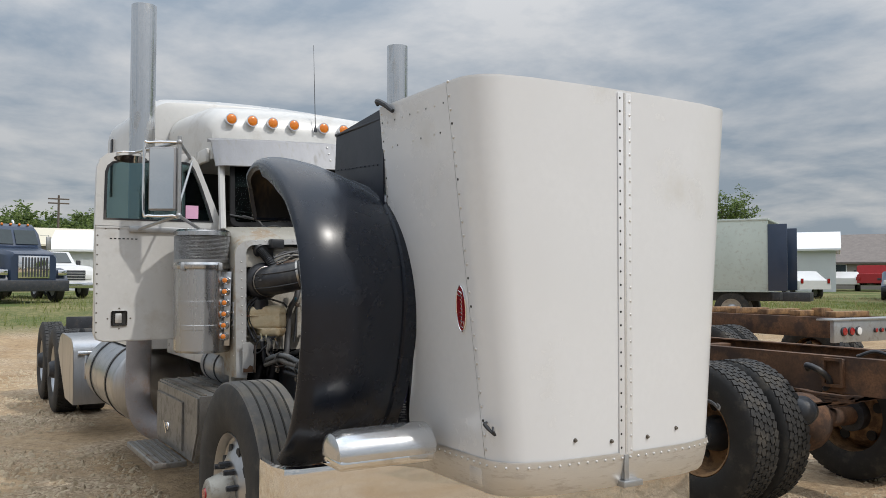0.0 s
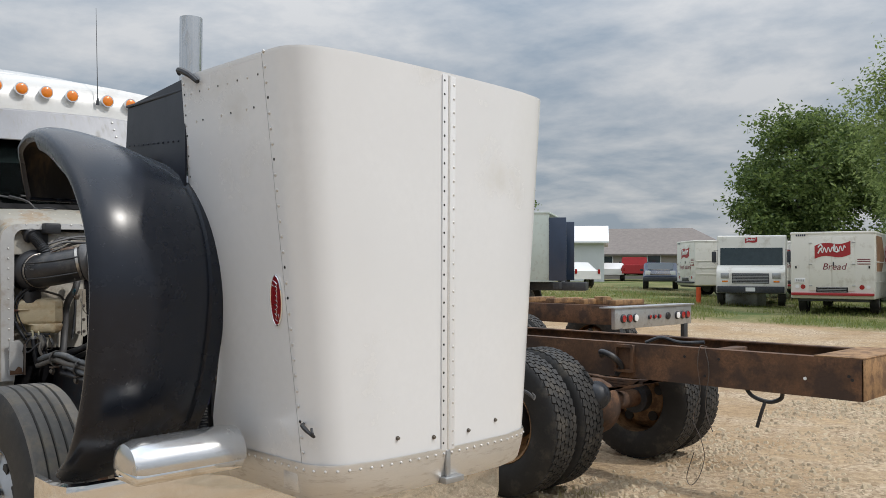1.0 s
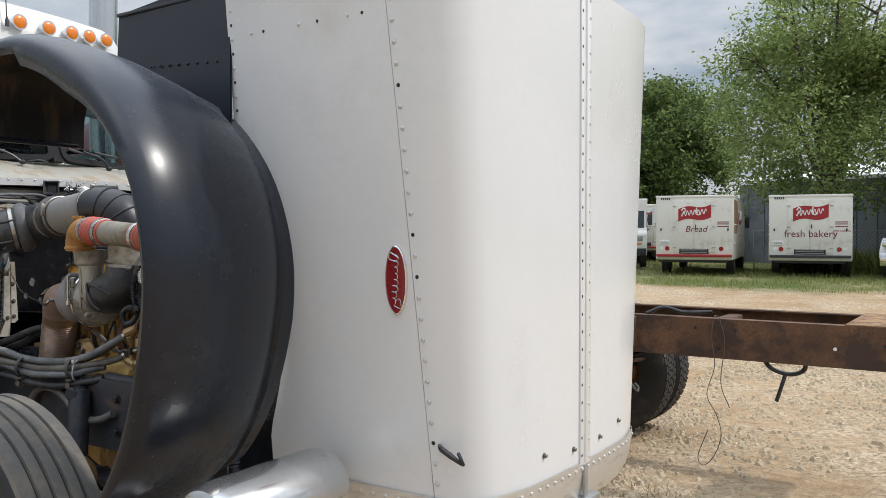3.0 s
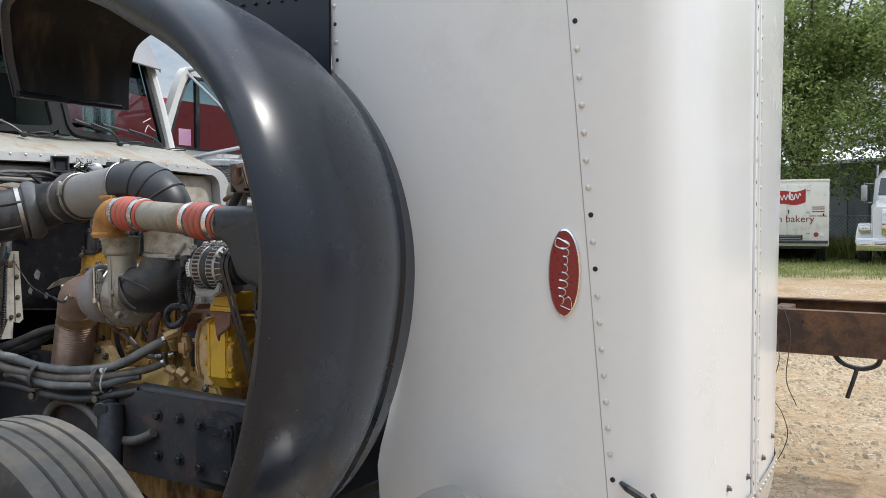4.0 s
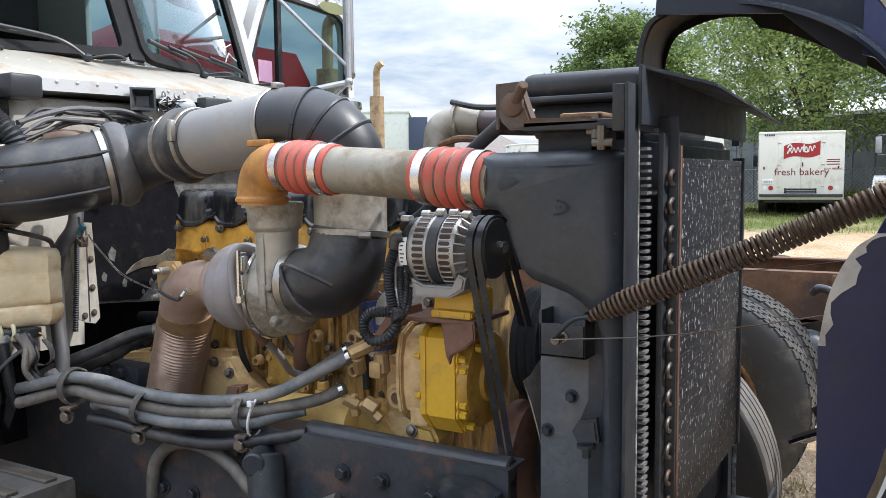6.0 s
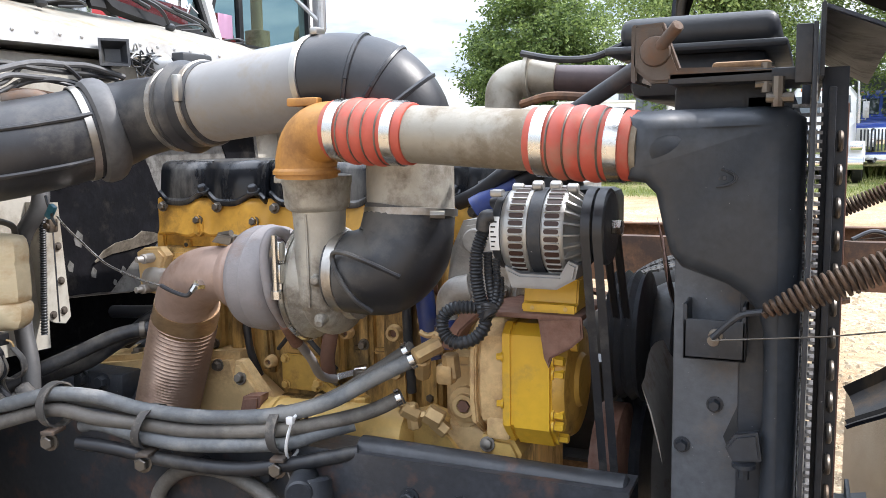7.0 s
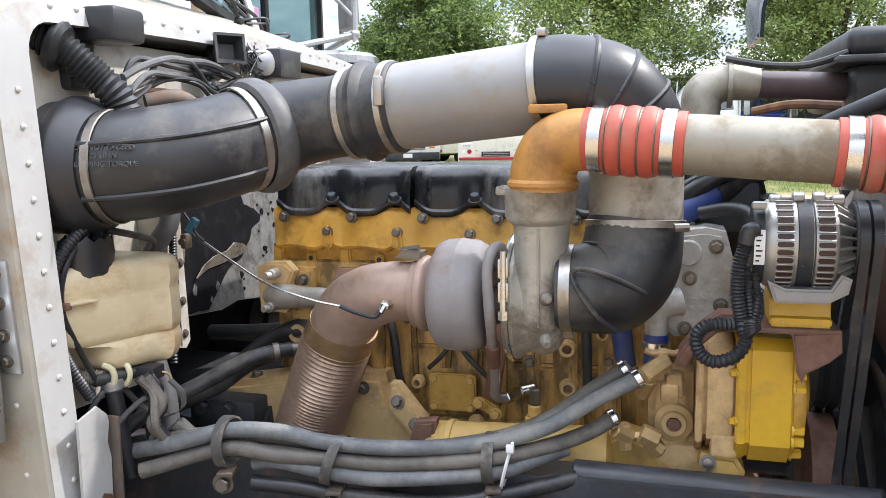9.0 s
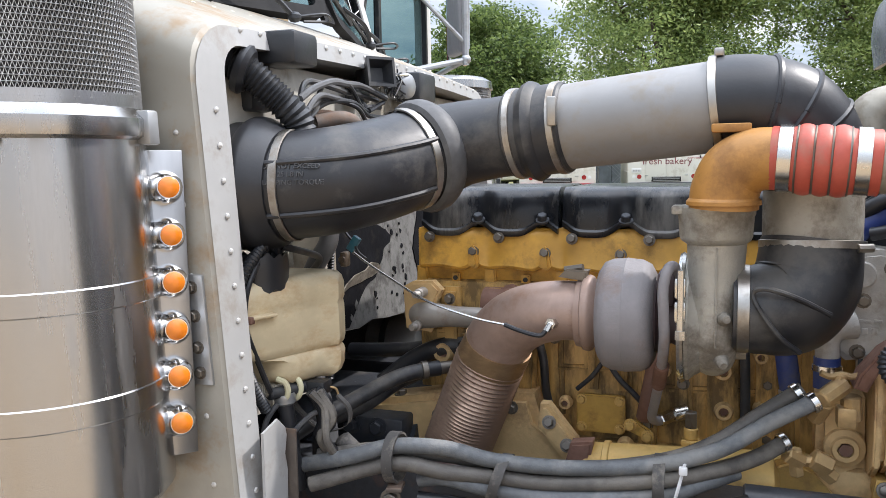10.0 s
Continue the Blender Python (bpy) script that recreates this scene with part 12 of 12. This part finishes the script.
def make_building(name, x, y, w, d, h, rise, heading, wall, roof, label, ribs=0, windows=(), hip=0.0):
    """w along the front, ridge along the front; front faces local -y."""
    t = thing(name, (0, 0, 0), label, "building", kind="structure")
    bm = bm_new()
    box(bm, (-w / 2, 0, -0.6), (w / 2, d, h))
    prism(bm, [Vector((-w / 2 + 0.01, 0, h)), Vector((-w / 2 + 0.01, d, h)), Vector((-w / 2 + 0.01 + hip, d / 2, h + rise))], (w - 0.02 if not hip else 0.02, 0, 0))
    part("wall", bm, M[wall], t, smooth=False)
    bm = bm_new()
    o = 0.35
    a = [Vector((-w / 2 - o, -o, h - 0.12)), Vector((w / 2 + o, -o, h - 0.12)), Vector((w / 2 + o - hip, d / 2, h + rise)), Vector((-w / 2 - o + hip, d / 2, h + rise))]
    b = [Vector((v.x, d - v.y, v.z)) for v in a]
    prism(bm, a, (0, 0, 0.14)), prism(bm, b, (0, 0, 0.14))
    if hip:
        for s in (-1, 1):
            prism(bm, [Vector((s * (w / 2 + o), -o, h - 0.12)), Vector((s * (w / 2 + o), d + o, h - 0.12)), Vector((s * (w / 2 + o - hip), d / 2, h + rise))], (0, 0, 0.14))
    part("roof", bm, M[roof], t, smooth=False)
    if ribs:
        bm = bm_new()
        box(bm, (-0.035, -0.03, 0), (0.035, 0.0, h))
        stamp("siding_rib", bm, M[wall], [Matrix.Translation((-w / 2 + w * (k + 0.5) / ribs, 0, 0)) for k in range(ribs)], t)
    for wx, wz, ww, wh in windows:
        bm = bm_new()
        box(bm, (wx - ww / 2 - 0.08, -0.06, wz - 0.08), (wx + ww / 2 + 0.08, 0.02, wz + wh + 0.08), 0.01)
        wi = part("window", bm, M["paper"] if wall == "stucco" else M[wall], t)
        bm = bm_new()
        box(bm, (wx - ww / 2, -0.08, wz), (wx + ww / 2, -0.05, wz + wh))
        part("pane", bm, M["glass_dark"], wi)
    t.matrix_basis = Matrix.Translation((x, y, ground_height(x, y))) @ Matrix.Rotation(radians(heading + 90), 4, "Z")


make_building("metal_shed", -42.9, 47.0, 16.0, 9.0, 3.0, 1.3, -56, "siding", "siding_roof", "white ribbed metal shed beyond the vans", ribs=22)
make_building("house", -42.2, 64.8, 19.0, 11.0, 2.3, 2.5, -62, "stucco", "shingle", "taupe house with a brown hipped roof", windows=((-7, 0.9, 1.5, 1.2), (-2.5, 0.9, 1.5, 1.2), (2, 0.2, 1.1, 2.0), (6, 0.9, 1.6, 1.2)), hip=4.5)
make_building("grey_barn", -1.5, 33.3, 22.6, 12.0, 3.7, 0.9, -113, "grey_wall", "siding_roof", "weathered grey metal barn behind the trees", ribs=26, windows=((-6.4, 1.4, 0.5, 0.9),))
make_building("low_shed", -72.0, -1.0, 26.0, 12.0, 3.4, 1.5, 0, "stucco", "cream_roof", "long low shed with a cream metal roof", ribs=0, windows=((-6, 0.6, 3.0, 2.0),))
make_building("side_shed", -60.0, 7.5, 7.0, 9.0, 2.7, 1.4, -12, "siding", "siding_roof", "white ribbed side shed", ribs=14)

# utility poles and wires
pole = thing("utility_pole", (-84.5, 7.0, 0.0), "weathered wooden utility pole with a crossarm", "pole")
bm = bm_new()
gz = ground_height(-84.5, 7.0)
cyl(bm, (-84.5, 7.0, gz - 0.5), (-84.5, 7.0, gz + 8.4), 0.12, 0.09, seg=12)
part("mast", bm, M["bracket"], pole)
for z in (8.0, 7.6):
    bm = bm_new()
    box(bm, (-84.58, 6.1, gz + z), (-84.42, 7.9, gz + z + 0.12), 0.01)
    part("crossarm", bm, M["bracket"], pole)

marker = thing("marker_post", (-15.8, 27.2, 0.0), "orange marker post standing in gravel", "post")
bm = bm_new()
gz = ground_height(-15.8, 27.2)
cyl(bm, (-15.8, 27.2, gz - 0.1), (-15.8, 27.2, gz + 0.62), 0.09, seg=12)
part("post", bm, M["orange_post"], marker)
bm = bm_new()
box(bm, (-15.0, 27.4, gz - 0.1), (-13.6, 28.2, gz + 0.6), 0.05)
rock = part("concrete_block", bm, M["galv"])
tagged(rock, "grey concrete block beside the orange post", "block")

# chain-link fence
fence = thing("fence", (-5.0, 30.0, 0.0), "sagging chain-link fence with steel posts", "fence")
fx0, fy0, fx1, fy1 = -9.5, 30.5, 6.0, 29.5
for k in range(8):
    x, y = fx0 + (fx1 - fx0) * k / 7, fy0 + (fy1 - fy0) * k / 7
    gz = ground_height(x, y)
    bm = bm_new()
    cyl(bm, (x, y, gz - 0.1), (x, y, gz + 1.5), 0.03, seg=8)
    part("post", bm, M["galv"], fence)
bm = bm_new()
g0 = ground_height(0, 30)
cyl(bm, (fx0, fy0, g0 + 1.45), (fx1, fy1, g0 + 1.45), 0.02, seg=6)
part("top_rail", bm, M["galv"], fence)
bm = bm_new()
L = math.hypot(fx1 - fx0, fy1 - fy0)
d = Vector((fx1 - fx0, fy1 - fy0, 0)).normalized()
for k in range(int(L / 0.14)):
    for s in (-1, 1):
        a = Vector((fx0, fy0, g0 + 0.05)) + d * (0.14 * k)
        b = a + d * (1.4 * s) + Vector((0, 0, 1.4))
        if 0 < (b - Vector((fx0, fy0, 0))).dot(d) < L:
            cyl(bm, a, b, 0.006, seg=3)
part("chain_mesh", bm, M["galv"], fence)

# ---- trees, grass, gravel ----
M["bark"] = mat("grey_brown_bark", (0.085, 0.065, 0.05), 0.9, vary=0.3, scale=5, bump=0.5, bump_scale=25, stretch=(1, 1, 0.3))


def leaf_material(name, c0, c1):
    m = bpy.data.materials.new(name)
    m.use_nodes = True
    n, l = m.node_tree.nodes, m.node_tree.links
    p = n["Principled BSDF"]
    g = n.new("ShaderNodeNewGeometry")
    r = n.new("ShaderNodeValToRGB")
    r.color_ramp.elements[0].color, r.color_ramp.elements[1].color = (*c0, 1), (*c1, 1)
    l.new(g.outputs["Random Per Island"], r.inputs[0])
    l.new(r.outputs[0], p.inputs["Base Color"])
    p.inputs["Roughness"].default_value = 0.55
    p.inputs["Specular IOR Level"].default_value = 0.3
    tr = n.new("ShaderNodeBsdfTranslucent")
    l.new(r.outputs[0], tr.inputs["Color"])
    mx = n.new("ShaderNodeMixShader")
    mx.inputs[0].default_value = 0.45
    l.new(p.outputs[0], mx.inputs[1]), l.new(tr.outputs[0], mx.inputs[2])
    l.new(mx.outputs[0], n["Material Output"].inputs[0])
    return m


M["leaf"] = leaf_material("green_leaves", (0.105, 0.160, 0.048), (0.36, 0.44, 0.155))
M["leaf_dark"] = leaf_material("dark_green_leaves", (0.045, 0.080, 0.024), (0.22, 0.29, 0.085))
M["grass"] = leaf_material("grass_blades", (0.14, 0.19, 0.045), (0.30, 0.31, 0.11))
M["dry_grass"] = leaf_material("dry_grass_blades", (0.30, 0.25, 0.12), (0.42, 0.35, 0.18))


def make_tree(x, y, height, spread, seed, leaves=9000, leaf=0.17, trunk_h=0.22, material="leaf", stems=2):
    rnd = random.Random(seed)
    gz = ground_height(x, y)
    t = thing("tree", (x, y, gz), "broad leafy tree with a dark forked trunk", "tree", group="trees behind the yard")
    tips = []
    trunk_bm, limb_bms = bm_new(), []
    base = Vector((x, y, gz - 0.2))
    fork = base + Vector((rnd.uniform(-0.3, 0.3), rnd.uniform(-0.3, 0.3), height * trunk_h))
    tube(trunk_bm, [base, base.lerp(fork, 0.5) + Vector((0.06, 0, 0)), fork], [0.035 * height ** 0.9, 0.026 * height ** 0.9, 0.022 * height ** 0.9], seg=10, n=3)
    part("trunk", trunk_bm, M["bark"], t)
    nl = 9
    for k in range(nl):
        a = 2 * math.pi * (k + rnd.random() * 0.6) / nl
        up = rnd.uniform(0.45, 1.0)
        out = spread * 0.5 * math.sqrt(max(0.05, 1.08 - up * up)) * rnd.uniform(0.8, 1.05)
        end = Vector((x + out * math.cos(a), y + out * math.sin(a), gz + height * (0.30 + 0.66 * up * rnd.uniform(0.85, 1.0))))
        mid = fork.lerp(end, 0.5) + Vector((0, 0, height * 0.07)) + Vector((rnd.uniform(-0.4, 0.4), rnd.uniform(-0.4, 0.4), 0))
        bm = bm_new()
        r0 = 0.011 * height
        tube(bm, [fork - Vector((0, 0, 0.2)), fork.lerp(mid, 0.5), mid, end], [r0, r0 * 0.75, r0 * 0.5, r0 * 0.12], seg=7, n=4)
        for j in range(5):
            f = rnd.uniform(0.35, 0.95)
            p = fork.lerp(mid, f * 2) if f < 0.5 else mid.lerp(end, f * 2 - 1)
            q = p + Vector((rnd.uniform(-1, 1), rnd.uniform(-1, 1), rnd.uniform(-0.25, 0.7))) * spread * 0.17
            tube(bm, [p, p.lerp(q, 0.5) + Vector((0, 0, 0.12)), q], [r0 * 0.35, r0 * 0.2, r0 * 0.05], seg=5, n=3)
            tips += [q, p.lerp(q, 0.6)]
        tips += [end, mid.lerp(end, 0.6), mid.lerp(end, 0.3)]
        part("limb", bm, M["bark"], t)
    # leaves: pointed blades in sprays through the crown, with gaps
    verts, faces = [], []
    sprays = []
    cz, rz = gz + height * 0.57, height * 0.43
    want = leaves // 42
    guard = 0
    while len(sprays) < want and guard < want * 12:
        guard += 1
        d = Vector((rnd.gauss(0, 1), rnd.gauss(0, 1), rnd.gauss(0, 1))).normalized()
        f = rnd.random() ** 0.5
        lump = 1.0 + 0.30 * noise.noise(d * 1.7 + Vector((seed * 3.1, 0, 0))) + 0.14 * noise.noise(d * 4.5 + Vector((0, seed, 0)))
        p = Vector((x, y, cz)) + Vector((d.x * spread * 0.5, d.y * spread * 0.5, d.z * rz)) * f * lump
        if noise.noise(p * 0.6 + Vector((seed, 0, 0))) < 0.0:
            continue
        sprays.append((p, spread * rnd.uniform(0.020, 0.040)))
    for q in tips:
        sprays.append((q, spread * 0.045))
    per = max(6, leaves // len(sprays))
    for c, r in sprays:
        for _ in range(per):
            p = c + Vector((rnd.gauss(0, 1), rnd.gauss(0, 1), rnd.gauss(0, 0.8))) * r
            d = Vector((rnd.uniform(-1, 1), rnd.uniform(-1, 1), rnd.uniform(-0.9, 0.35))).normalized()
            s = d.cross(Vector((rnd.uniform(-1, 1), rnd.uniform(-1, 1), rnd.uniform(-1, 1)))).normalized()
            l = leaf * rnd.uniform(0.7, 1.4)
            i = len(verts)
            verts += [p, p + d * l * 0.5 + s * l * 0.23, p + d * l, p + d * l * 0.5 - s * l * 0.23]
            faces.append((i, i + 1, i + 2, i + 3))
    me = bpy.data.meshes.new("crown")
    base_v = BASE[t]
    me.from_pydata([v - base_v for v in verts], [], faces)
    me.materials.append(M[material])
    crown = new("crown", me)
    crown.parent = t
    crown["kind"] = "stuff"


for x, y, h, sp, seed, n, mt in (
        (-17.3, 42.0, 9.5, 8.8, 1, 60000, "leaf_dark"), (-6.6, 30.2, 11.8, 8.6, 3, 66000, "leaf"), (0.6, 30.6, 11.5, 8.0, 6, 60000, "leaf"),
        (7.0, 34.0, 12.0, 9.0, 5, 26000, "leaf"), (13.0, 36.0, 12.0, 10.0, 12, 20000, "leaf")):
    make_tree(x, y, h, sp, seed, leaves=n, leaf=0.22 if y > 40 else 0.155, material=mt)
make_tree(-60.0, 68.0, 11.0, 7.0, 8, leaves=6000, leaf=0.3, material="leaf_dark")
for k, (x, y, h, sp) in enumerate(((-88.0, 4.0, 7.4, 8.0), (-95.0, 12.0, 8.5, 6.0), (-90.0, -5.0, 6.5, 9.0), (-93.0, 0.0, 7.0, 9.0), (-89.0, 9.0, 6.5, 9.0), (-94.0, 6.0, 8.0, 7.0), (-86.0, 22.0, 6.0, 8.0))):
    make_tree(x, y, h, sp, 20 + k, leaves=9000, leaf=0.4, material="leaf_dark")


def make_hedge():
    """A low far belt of brush along the horizon."""
    rnd = random.Random(77)
    verts, faces = [], []
    for k in range(9000):
        a = radians(rnd.uniform(95, 205))
        r = rnd.uniform(105, 135)
        x, y = r * math.cos(a), r * math.sin(a)
        h = 3.2 + 1.6 * noise.noise((a * 14, 0, 0)) + 1.2 * noise.noise((a * 60, 3, 0))
        p = Vector((x, y, ground_height(x, y) + rnd.random() ** 0.7 * max(0.6, h)))
        d = Vector((rnd.uniform(-1, 1), rnd.uniform(-1, 1), rnd.uniform(-0.2, 1))).normalized()
        s = d.cross(Vector((rnd.uniform(-1, 1), rnd.uniform(-1, 1), 0.2))).normalized()
        l = rnd.uniform(0.5, 1.1)
        i = len(verts)
        verts += [p, p + d * l * 0.5 + s * l * 0.3, p + d * l, p + d * l * 0.5 - s * l * 0.3]
        faces.append((i, i + 1, i + 2, i + 3))
    me = bpy.data.meshes.new("far_brush")
    me.from_pydata(verts, [], faces)
    me.materials.append(M["leaf_dark"])
    tagged(new("far_brush", me), "low green brush along the horizon", "brush", kind="stuff")


make_hedge()


def scatter_blades(name, count, region, material, label, hmin, hmax, seed):
    rnd = random.Random(seed)
    verts, faces = [], []
    tries = 0
    while len(faces) < count and tries < count * 6:
        tries += 1
        x, y = rnd.uniform(*region[0]), rnd.uniform(*region[1])
        if noise.noise((x * 0.5, y * 0.5, seed)) + 0.35 * noise.noise((x * 2.1, y * 2.1, seed)) < region[2]:
            continue
        z = ground_height(x, y) - 0.01
        a = rnd.uniform(0, 2 * math.pi)
        h = rnd.uniform(hmin, hmax)
        w = h * 0.05 + 0.004
        ld = Vector((rnd.uniform(-0.5, 0.5), rnd.uniform(-0.5, 0.5), 1)) * h
        s = Vector((math.cos(a), math.sin(a), 0)) * w
        i = len(verts)
        p = Vector((x, y, z))
        verts += [p - s, p + s, p + ld]
        faces.append((i, i + 1, i + 2))
    me = bpy.data.meshes.new(name)
    me.from_pydata(verts, [], faces)
    me.materials.append(M[material])
    tagged(new(name, me), label, "grass", kind="stuff")


scatter_blades("grass", 42000, ((-28, 12), (19.5, 34), -0.12), "grass", "uneven green grass round the parked vans", 0.05, 0.17, 1)
scatter_blades("grass", 9000, ((-50, -23), (-12, 12), -0.1), "grass", "green grass beyond the gravel yard", 0.08, 0.2, 2)
scatter_blades("dry_grass", 9000, ((-40, -14), (14, 40), 0.0), "dry_grass", "dry straw-coloured grass patches", 0.06, 0.22, 3)
scatter_blades("weeds", 90, ((-4.0, -3.2), (2.1, 2.75), 0.05), "dry_grass", "dry weeds round the chassis tyres", 0.03, 0.09, 4)
scatter_blades("tall_weeds", 2500, ((-8, 1), (28.5, 30.0), -0.1), "grass", "tall weeds along the fence", 0.4, 0.9, 5)


def make_gravel():
    """Loose stones on the yard."""
    rnd = random.Random(9)
    M["stone"] = mat("pale_limestone_gravel", (0.62, 0.50, 0.34), 0.9, island=0.42, vary=0.25, scale=2.5, fine=40, dirt=(0.26, 0.19, 0.12), dirt_amount=0.35, dirt_scale=3.0)
    verts, faces = [], []
    shape = [(1, 0, 0), (0.45, 0.85, 0), (-0.6, 0.75, 0.05), (-1, -0.1, 0), (-0.4, -0.85, 0), (0.55, -0.8, 0.03), (0.4, 0.3, 0.62), (-0.35, 0.25, 0.7), (-0.05, -0.45, 0.6)]
    tri = [(0, 1, 6), (1, 2, 7), (1, 7, 6), (2, 3, 7), (3, 4, 8), (3, 8, 7), (4, 5, 8), (5, 0, 6), (5, 6, 8), (6, 7, 8)]
    n = 0
    while n < 62000:
        if rnd.random() < 0.78:
            x, y = rnd.uniform(-4.5, 5.5), 1.5 + 11.0 * rnd.random() ** 1.25
        else:
            x, y = rnd.uniform(-16, -4), rnd.uniform(-4.5, -0.9)
        if noise.noise((x * 0.7, y * 0.7, 5.0)) + 0.5 * noise.noise((x * 2.5, y * 2.5, 1.0)) < rnd.uniform(-0.35, 0.55):
            continue
        r = 0.007 + 0.034 * rnd.random() ** 3.2
        a = rnd.uniform(0, 6.28)
        ca, sa = math.cos(a), math.sin(a)
        z = ground_height(x, y) - 0.15 * r
        fx, fy, fz = rnd.uniform(0.7, 1.3), rnd.uniform(0.6, 1.1), rnd.uniform(0.7, 1.4)
        i = len(verts)
        for u, v, w in shape:
            u, v, w = u * fx * rnd.uniform(0.85, 1.15), v * fy, w * fz
            verts.append((x + r * (u * ca - v * sa), y + r * (u * sa + v * ca), z + r * w))
        faces += [tuple(i + q for q in f) for f in tri]
        n += 1
    me = bpy.data.meshes.new("gravel")
    me.from_pydata(verts, [], faces)
    me.materials.append(M["stone"])
    tagged(new("gravel", me), "loose pale limestone gravel on dirt", "gravel", kind="stuff")


make_gravel()
